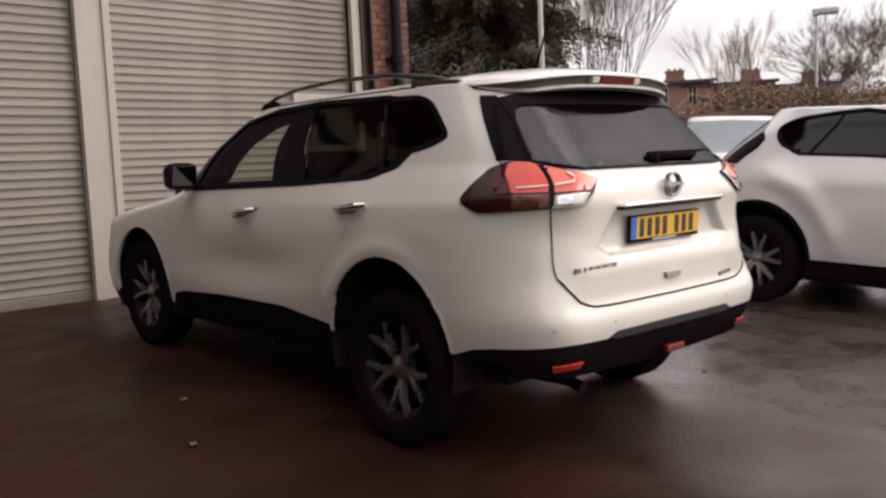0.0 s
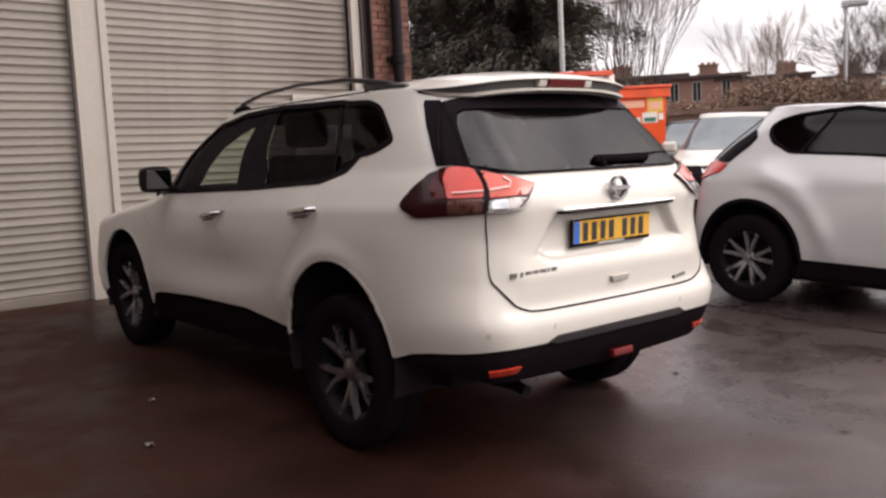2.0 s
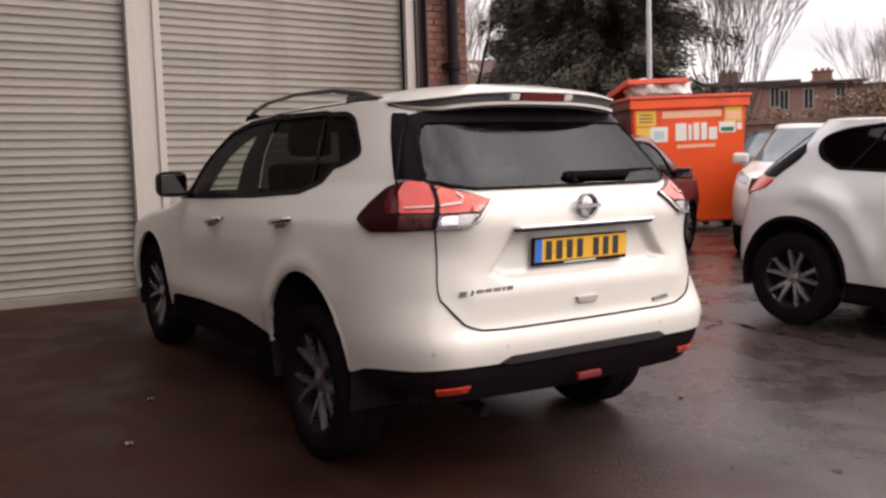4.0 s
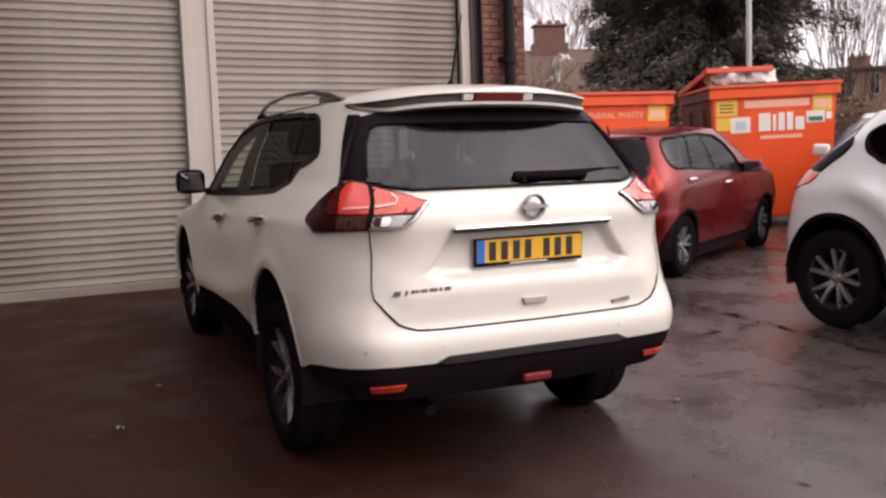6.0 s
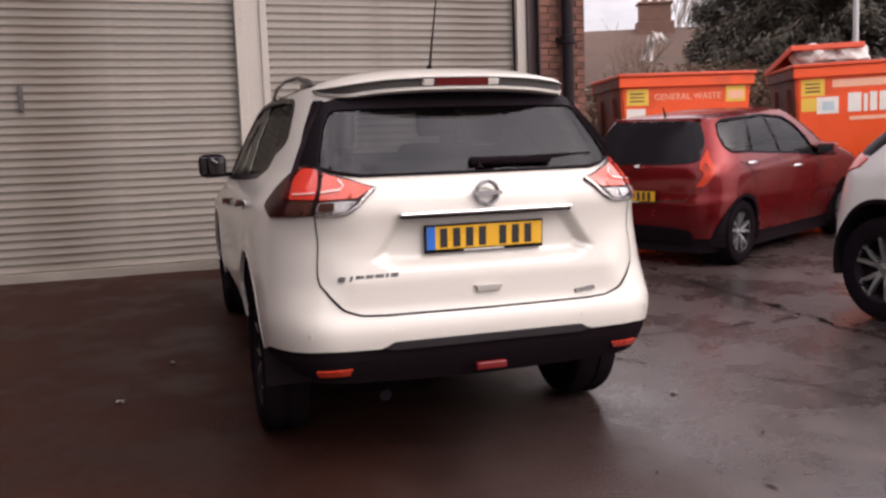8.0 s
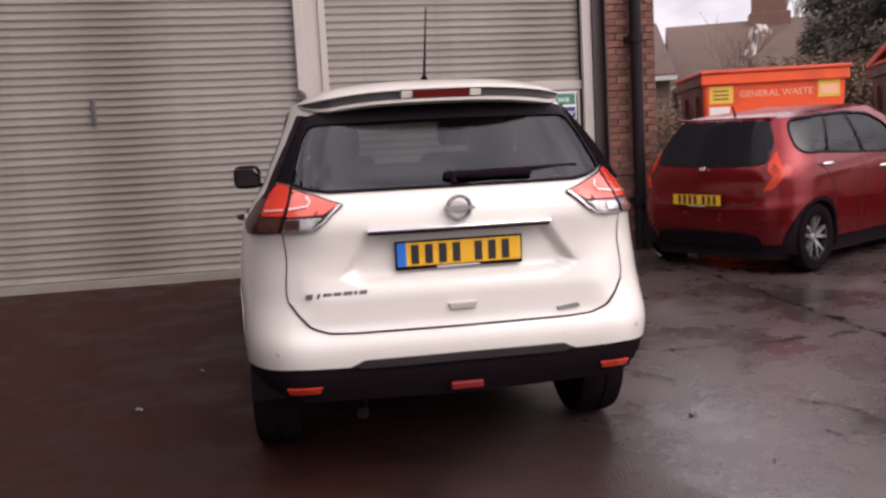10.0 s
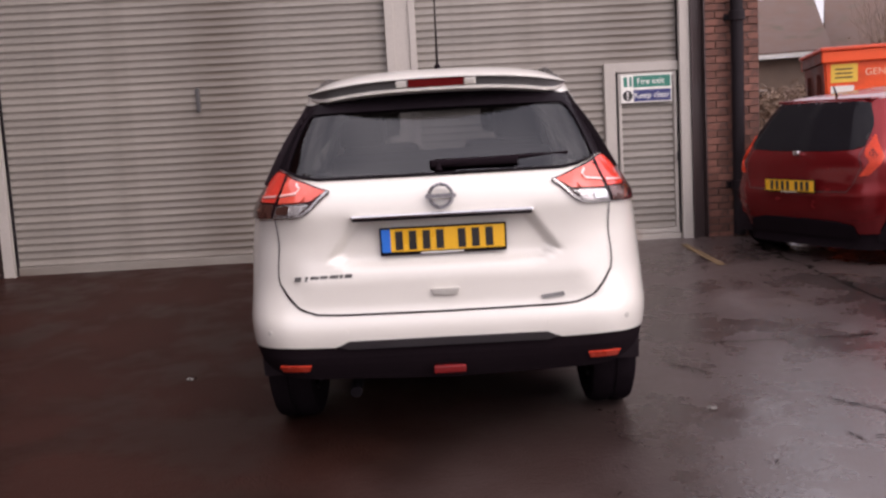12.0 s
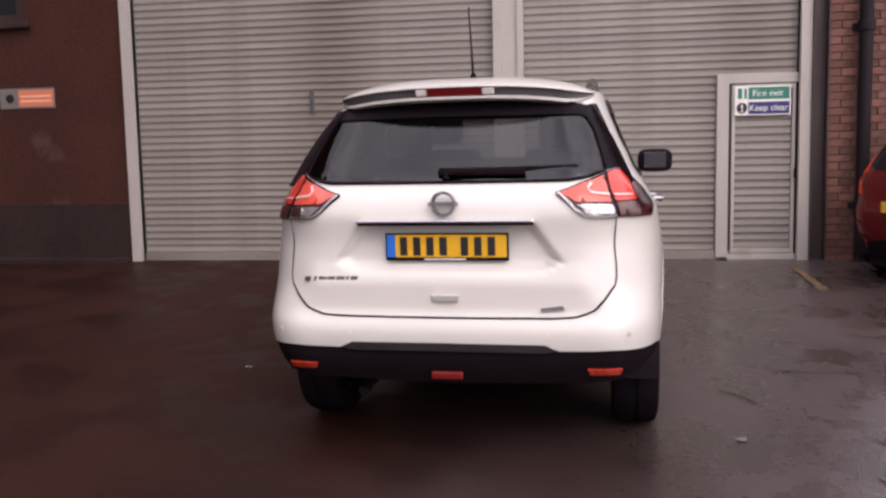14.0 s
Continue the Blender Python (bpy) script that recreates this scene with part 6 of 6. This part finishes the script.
    if lid_open:
        decal(-0.82, -0.62, 1.20, 1.38, M_STICKYELLOW, "yellow sticker")
        decal(-0.62, -0.34, 1.16, 1.38, M_PAPER, "white notice")
        o = decal(-0.55, -0.40, 1.20, 1.32, surface("pale_blue_print", (0.45, 0.58, 0.62), 0.5))
        o.location.y = -0.004
        decal(-0.42, 0.50, 1.50, 1.60, M_PALEORANGE, "band of unreadable pale print")
        # a bold white mark drawn as plain shapes
        for x0, x1, z0, z1 in ((-0.22, -0.05, 1.17, 1.42), (-0.02, 0.03, 1.17, 1.40), (0.06, 0.15, 1.17, 1.42), (0.18, 0.27, 1.17, 1.42), (0.30, 0.43, 1.17, 1.35)):
            decal(x0, x1, z0, z1, M_PAPER)
        decal(-0.20, 0.40, 1.06, 1.11, M_PALEORANGE, "line of unreadable print")
        decal(0.46, 0.72, 1.26, 1.42, M_PAPER, "white and green sticker")
        o = decal(0.49, 0.69, 1.28, 1.34, M_GREEN)
        o.location.y = -0.004
        decal(0.74, 0.82, 1.30, 1.40, M_PAPER)
    else:
        lettering("words", "GENERAL WASTE", 0.118, M_PALEORANGE, b, pose(0.02, -0.002, 1.665), "pale words GENERAL WASTE")
        decal(-0.82, -0.56, 1.22, 1.36, M_PAPER, "pale sticker")
        for x0, x1 in ((-0.30, -0.14), (-0.10, -0.02), (0.04, 0.18), (0.22, 0.36)):
            decal(x0, x1, 1.22, 1.30, M_PAPER, "bold white bar")
    return b


bin_yaw = math.degrees(math.atan2(-0.32, 0.947))
bin_at = lambda x, y: pose(x, y, ground_z(9), 0, 0, bin_yaw)
open_at = bin_at(11.55, 8.68) @ pose(-0.9, 0, 0) @ pose(0, 0, 0, 0, -1.1, -7) @ Matrix.Diagonal((1.03, 1, 1.035, 1)) @ pose(0.9, 0, 0)
waste_bin("orange steel waste container with its lid closed", bin_at(9.15, 9.33) @ pose(0, 0, 0, 0, 0, 4) @ Matrix.Diagonal((1.01, 1, 1.004, 1)), False)
open_bin = waste_bin("orange steel waste container overfilled with lid raised", open_at, True)
lid = part("lid", boxes((-0.95, 0.0, -1.44, 0, -0.02, 0.02), (-0.95, 0.0, -1.46, -1.425, -0.055, 0.022), (-0.96, -0.93, -1.43, 0, -0.07, 0.018), bevel=0.012), M_ORANGEDARK, open_bin, "raised red-orange lid")
lid.matrix_local = pose(0, 1.44, 1.99, -9.0, 0, 0)


def heap(name, label, at, rx, ry, rz, mat, seed):
    bm = bmesh.new()
    bmesh.ops.create_icosphere(bm, subdivisions=3, radius=1.0)
    for v in bm.verts:
        k = 1 + 0.35 * noise.noise(v.co * 1.7 + Vector((seed, 0, 0))) + 0.16 * noise.noise(v.co * 5 + Vector((seed, 3, 0)))
        v.co = Vector((v.co.x * rx, v.co.y * ry, v.co.z * rz)) * k
    return solid(name, bm, mat, label, "rubbish", "rubbish in the open container", at=at)


top = open_at
heap("rubbish_bag", "crumpled white plastic bag in orange container", top @ pose(-0.60, 0.22, 2.08), 0.30, 0.22, 0.17, M_BAG, 1)
heap("rubbish_bag", "torn pale plastic wrapping in orange container", top @ pose(-0.16, 0.22, 2.07), 0.28, 0.22, 0.17, M_BAG, 5)
heap("rubbish_bag", "black bin bag in orange container", top @ pose(-0.38, 0.40, 2.12), 0.20, 0.25, 0.13, M_BAGBLACK, 8)
heap("rubbish_bag", "black bin bag low in orange container", top @ pose(-0.05, 0.7, 1.80), 0.75, 0.55, 0.18, M_BAGBLACK, 12)

# ---------------------------------------------------------------- litter
for x, y, r, lab in ((1.82, 3.95, 0.03, "scrap of white paper on wet asphalt"), (2.12, 4.6, 0.022, "scrap of pale litter on wet asphalt"), (4.63, 2.94, 0.024, "scrap of white paper on wet concrete")):
    bm = bmesh.new()
    bmesh.ops.create_grid(bm, x_segments=4, y_segments=4, size=r)
    for v in bm.verts:
        v.co.z += 0.012 + 0.018 * noise.noise(v.co * 40 + Vector((x * 9, y, 0)))
        v.co.y *= 0.6
    bmesh.ops.solidify(bm, geom=list(bm.faces), thickness=0.002)
    solid("litter", bm, M_LITTER, lab, "litter", "litter on the yard", at=pose(x, y, ground_z(y) , 3, 0, 40 * x))

# ---------------------------------------------------------------- beyond the yard


def house(name, label, at, width, depth, eaves, ridge, wall_mat, chimneys=(), windows=(), category="house", group=""):
    """A pitched-roof house with its ridge along x, facing -y."""
    h = thing(name, label, category, group, at=at)
    bm = boxes((-width / 2, width / 2, 0, depth, 0, eaves))
    for s in (-1, 1):
        a = [bm.verts.new((s * (width / 2 - 0.002), y, z)) for y, z in ((0, eaves), (depth, eaves), (depth / 2, ridge))]
        bm.faces.new(a)
    part("wall", bm, wall_mat, h)
    rise, run = ridge - eaves, depth / 2
    bm = bmesh.new()
    o = 0.3
    for s in (0, 1):
        y0, y1 = (-o, run) if s == 0 else (depth + o, run)
        z0 = eaves - o * rise / run
        p = [(-width / 2 - 0.2, y0, z0), (width / 2 + 0.2, y0, z0), (width / 2 + 0.2, y1, ridge), (-width / 2 - 0.2, y1, ridge)]
        top, low = [bm.verts.new((x, y, z + 0.12)) for x, y, z in p], [bm.verts.new(q) for q in p]
        bm.faces.new(top)
        bm.faces.new(low[::-1])
        for i in range(4):
            bm.faces.new((top[i], top[(i + 1) % 4], low[(i + 1) % 4], low[i]))
    roof = part("roof", bm, M_ROOFTILE, h, "brown tiled roof")
    part("gutter", boxes((-width / 2 - 0.2, width / 2 + 0.2, -o - 0.09, -o + 0.03, eaves - o * rise / run - 0.08, eaves - o * rise / run + 0.06)), M_STEELPOST if group else M_PAPER, h, "gutter board")
    for x, y, tall in chimneys:
        c = part("chimney", boxes((x - 0.72, x + 0.72, y - 0.34, y + 0.34, ridge - 1.2, ridge + 0.35 * tall), (x - 0.60, x + 0.60, y - 0.29, y + 0.29, ridge + 0.35 * tall, ridge + tall), (x - 0.68, x + 0.68, y - 0.35, y + 0.35, ridge + tall, ridge + tall + 0.10), bevel=0.03), M_OLDBRICK, roof, "brick chimney stack")
        for k in (-0.38, 0.02, 0.36):
            bm = bmesh.new()
            add_tube(bm, [(x + k, y, ridge + tall + 0.08), (x + k, y, ridge + tall + 0.26)], [0.13, 0.10], 10)
            part("chimney_pot", bm, M_OLDBRICK, c, smooth=True)
    for x, z, w, t in windows:
        f = part("window", boxes((x - w / 2 - 0.08, x + w / 2 + 0.08, -0.05, -0.003, z - 0.08, z + t + 0.08)), M_WALLRENDER, h, "white framed window")
        part("pane", boxes((x - w / 2, x - 0.03, -0.065, -0.052, z, z + t)), M_HOUSEGLASS, f)
        part("pane", boxes((x + 0.03, x + w / 2, -0.065, -0.052, z, z + t)), M_HOUSEGLASS, f)
    return h


def facing(x, y, z=0.0, to=(1.5, 0.0)):
    return pose(x, y, z, 0, 0, math.degrees(math.atan2(x - to[0], -(y - to[1]))) + 180)


base = ground_z(20)
for i in range(6):
    t = i / 5
    x, y = 44.5 + 10.5 * t, 41.0 - 15.5 * t
    sunk, stack = ((0.30, None), (0.35, 2.7), (0.42, None), (0.62, 0.5), (0.90, 1.45), (1.25, 1.3))[i]
    house("terraced_house", "distant brick terraced house with chimney stack" if stack else "distant brick terraced house with plain ridge", facing(x, y, base - sunk), 5.6, 7.5, 6.35, 6.60, M_HOUSEBRICK, [(stack, 3.75, 0.72)] if stack else [], [(-1.7, 4.85, 0.45, 1.15), (-0.3, 4.85, 0.45, 1.15), (1.5, 4.85, 0.45, 1.15), (-1.3, 1.2, 1.3, 1.6), (1.4, 1.2, 1.0, 1.6)], group="terraced houses")
house("brick_building", "tan brick outbuilding with brown tiled roof", pose(12.6, 27.8, base, 0, 0, -16), 7.6, 7.0, 3.45, 5.45, M_TANBRICK, (), [(1.5, 1.0, 1.2, 1.2)], "building")
house("brick_building", "brick building with broad brown tiled roof", pose(20.6, 26.2, base, 0, 0, -24), 7.8, 7.0, 3.2, 5.42, M_TANBRICK, [(-0.35, 3.4, 1.0)], [(-1.5, 1.0, 1.2, 1.2)], "building")
solid("boundary_wall", boxes((-0.12, 0.12, -13, 13, 0, 1.95), (-0.18, 0.18, -13, 13, 1.95, 2.05)), M_BOUNDARY, "old weathered brick boundary wall", "wall", kind="structure", at=pose(20.3, 12.3, base, 0, 0, 30))


def leaf_cloud(count, place, size, seed, droop=0.0):
    """Many small tilted leaves or sprays, in one mesh."""
    rnd = random.Random(seed)
    vs, fs = [], []
    for _ in range(count):
        c, k = place(rnd)
        a, b = rnd.uniform(0, 2 * math.pi), rnd.uniform(-0.9, 0.9)
        d = Vector((math.cos(a), math.sin(a), b - droop)).normalized()
        e = d.cross(Vector((rnd.uniform(-1, 1), rnd.uniform(-1, 1), rnd.uniform(-1, 1)))).normalized()
        L, W = size * k * rnd.uniform(0.6, 1.4), size * k * rnd.uniform(0.18, 0.4)
        i = len(vs)
        vs += [tuple(c - d * L), tuple(c + e * W), tuple(c + d * L), tuple(c - e * W)]
        fs.append((i, i + 1, i + 2, i + 3))
    me = bpy.data.meshes.new("leaves")
    me.from_pydata(vs, [], fs)
    return me


def conifer(at, height, radius, seed, count):
    t = thing("conifer", "tall dark green conifer with drooping branches", "tree", at=at)
    bm = bmesh.new()
    add_tube(bm, [(0, 0, -0.2), (0.05, 0, height * 0.5), (0, 0.05, height)], [0.28, 0.17, 0.03], 10)
    trunk = part("trunk", bm, M_BARK, t, smooth=True)
    rnd = random.Random(seed)
    bm = bmesh.new()
    vs, fs = [], []
    for i in range(count):
        z = height * (0.05 + 0.93 * (i / count) ** 0.9)
        a = i * 2.399 + rnd.uniform(-0.4, 0.4)
        r = radius * (1 - z / height) ** 0.55 * (0.84 + 0.16 * min(1.0, z / 4.5)) * rnd.uniform(0.55, 1.12) + 0.25
        out = Vector((math.cos(a), math.sin(a), 0))
        side = Vector((-out.y, out.x, 0))
        rise = rnd.uniform(-0.25, 0.40)

        def along(f):
            return Vector((0, 0, z + r * (rise * f + 0.16 * f - 0.30 * f * f))) + out * r * f

        add_tube(bm, [tuple(along(f)) for f in (0, 0.5, 1.0)], [0.05, 0.03, 0.01], 4, False)
        for k in range(int(150 + 200 * r)):
            f = rnd.uniform(0.08, 1.0)
            wing = (0.10 + 0.36 * r * 0.45 * (1.05 - f)) * rnd.choice((-1, 1)) * rnd.random() ** 0.7
            c = along(f) + side * wing + Vector((0, 0, -0.25 * abs(wing) + rnd.gauss(-0.08, 0.16)))
            d = (out * rnd.uniform(0.5, 1.1) + side * math.copysign(rnd.uniform(0.2, 0.9), wing) + Vector((0, 0, rnd.uniform(-0.75, 0.1)))).normalized()
            e = d.cross(Vector((rnd.gauss(0, 0.5), rnd.gauss(0, 0.5), 1))).normalized()
            L, W = rnd.uniform(0.06, 0.16), rnd.uniform(0.015, 0.032)
            j = len(vs)
            vs += [tuple(c - d * L), tuple(c + e * W - d * 0.2 * L), tuple(c + d * L), tuple(c - e * W - d * 0.2 * L)]
            fs.append((j, j + 1, j + 2, j + 3))
    part("limb", bm, M_BARK, t)
    me = bpy.data.meshes.new("crown")
    me.from_pydata(vs, [], fs)
    me.materials.append(M_NEEDLE)
    tagged(part("crown", me, None, t), kind="stuff")
    return t


def bare_tree(label, at, height, spread, seed, levels=5, mat=None, stems=1, lean=0.25):
    """A leafless tree of forking, tapering limbs."""
    t = thing("bare_tree", label, "tree", "bare trees", at=at)
    rnd = random.Random(seed)
    bm, twigs = bmesh.new(), bmesh.new()

    def grow(p, d, length, r, level):
        q = p + d * length * 0.5 + Vector((rnd.gauss(0, 0.04), rnd.gauss(0, 0.04), 0)) * length
        e = p + d * length
        add_tube(bm if level < 2 else twigs, [tuple(p), tuple(q), tuple(e)], [r, r * 0.85, r * 0.68], 6 if level < 2 else 3, False)
        if level >= levels:
            return
        for k in range(3 if level < levels - 1 else 4):
            turn = Vector((rnd.gauss(0, 1), rnd.gauss(0, 1), rnd.gauss(0.25, 0.5))).normalized()
            nd = (d + turn * spread * rnd.uniform(0.6, 1.2)).normalized()
            nd.z = max(nd.z, 0.12)
            grow(p.lerp(e, rnd.uniform(0.55, 1.0)), nd.normalized(), length * rnd.uniform(0.58, 0.85), max(r * 0.60, 0.005), level + 1)

    for s in range(stems):
        d = Vector((rnd.gauss(0, lean), rnd.gauss(0, lean), 1)).normalized()
        foot = min(0.15 * (stems - 1), 0.3)
        grow(Vector((rnd.gauss(0, foot), rnd.gauss(0, foot), -0.1)), d, height * 0.36, 0.0095 * height / stems ** 0.5, 0)
    part("trunk", bm, mat or M_BARK, t, smooth=True)
    tagged(part("twig", twigs, mat or M_TWIG, t), kind="stuff")
    return t


conifer(pose(20.0, 18.6, base), 13.0, 4.1, 3, 420)
conifer(pose(20.6, 22.8, base), 11.5, 2.3, 9, 170)
bare_tree("tall leafless birch with fine upright twigs", pose(27.0, 19.9, base), 10.5, 0.24, 5, 5, M_BIRCH, 13, 0.15)
bare_tree("leafless tree against the bright sky", pose(36.8, 19.3, base), 6.8, 0.25, 8, 5, None, 3, 0.10)
bare_tree("bushy leafless tree beyond the yard", pose(38.5, 15.2, base), 6.4, 0.62, 12, 6, M_BIRCH, stems=6)
bare_tree("leafless tree beside the brown roofs", pose(22.0, 29.0, base), 10.0, 0.45, 21, 6)
bare_tree("small bare shrub tree with caught plastic", pose(13.4, 17.2, base), 4.3, 0.42, 27, 4, None, 3, 0.12)
bare_tree("leafless tree behind the conifer", pose(25.5, 26.0, base), 9.5, 0.40, 31, 5, stems=2)


def torn_bag(at):
    bm = bmesh.new()
    bmesh.ops.create_grid(bm, x_segments=10, y_segments=14, size=0.5)
    for v in bm.verts:
        x, y = v.co.x, v.co.y
        w = 0.35 + 0.65 * abs(y)
        v.co = Vector((x * 0.48 * w + 0.36 * y, 0.25 * noise.noise(Vector((x * 4, y * 4, 2))), -0.75 * abs(y) ** 1.3 + 0.5 * y + 0.2 * noise.noise(Vector((x * 5, y * 3, 7)))))
    bmesh.ops.solidify(bm, geom=list(bm.faces), thickness=0.01)
    solid("plastic_bag", bm, M_BAG, "torn white plastic sheet caught on bare twigs", "plastic bag", at=at)


torn_bag(facing(13.5, 16.9, 3.75))

rows = [((14.2, 20.5), (18.5, 15.9), 3.2, 7000), ((18.5, 15.9), (21.0, 13.2), 2.45, 4500), ((21.0, 13.2), (22.3, 12.5), 2.5, 2500), ((22.3, 12.5), (25.0, 11.1), 2.95, 5000), ((25.0, 11.1), (31.0, 8.0), 2.95, 9000), ((7.5, 21.5), (14.2, 20.5), 2.4, 4000), ((31, 8), (44, -4), 2.6, 5000)]
for (x0, y0), (x1, y1), h, count in rows:
    def place(rd, x0=x0, y0=y0, x1=x1, y1=y1, h=h):
        t = rd.random()
        top = h * (0.86 + 0.22 * noise.noise(Vector((t * 9, x0, 0))))
        return Vector((x0 + (x1 - x0) * t + rd.gauss(0, 0.45), y0 + (y1 - y0) * t + rd.gauss(0, 0.45), base + rd.random() ** 0.7 * top)), 1.0
    me = leaf_cloud(count * 5, place, 0.072, int(x0 * 10))
    me.materials.append(M_HEDGE)
    hd = new("hedge", me)
    tagged(hd, "rough brown winter hedge along the boundary", "hedge", kind="stuff")

mast = thing("street_pole", "tall pale grey steel pole behind containers", "pole", at=pose(16.4, 13.8, base))
bm = bmesh.new()
add_tube(bm, [(0, 0, -0.1), (0, 0, 1.2), (0, 0, 9.0)], [0.075, 0.062, 0.05], 12)
part("pole", bm, M_MAST, mast, smooth=True)
part("base_box", boxes((-0.11, 0.11, -0.11, 0.11, -0.1, 0.9), bevel=0.01), M_MAST, mast)
lamp = thing("street_lamp", "grey lamp post with a box floodlight head", "street lamp", at=facing(25.1, 11.05, base))
bm = bmesh.new()
add_tube(bm, [(0, 0, -0.1), (0, 0, 4.75)], [0.05, 0.036], 12)
part("pole", bm, M_MAST, lamp, smooth=True)
part("lamp_head", boxes((-0.10, 0.12, -0.10, 0.10, 4.72, 4.92), (0.10, 0.58, -0.17, 0.17, 4.74, 4.92), bevel=0.04), M_MAST, lamp, "grey floodlight head")
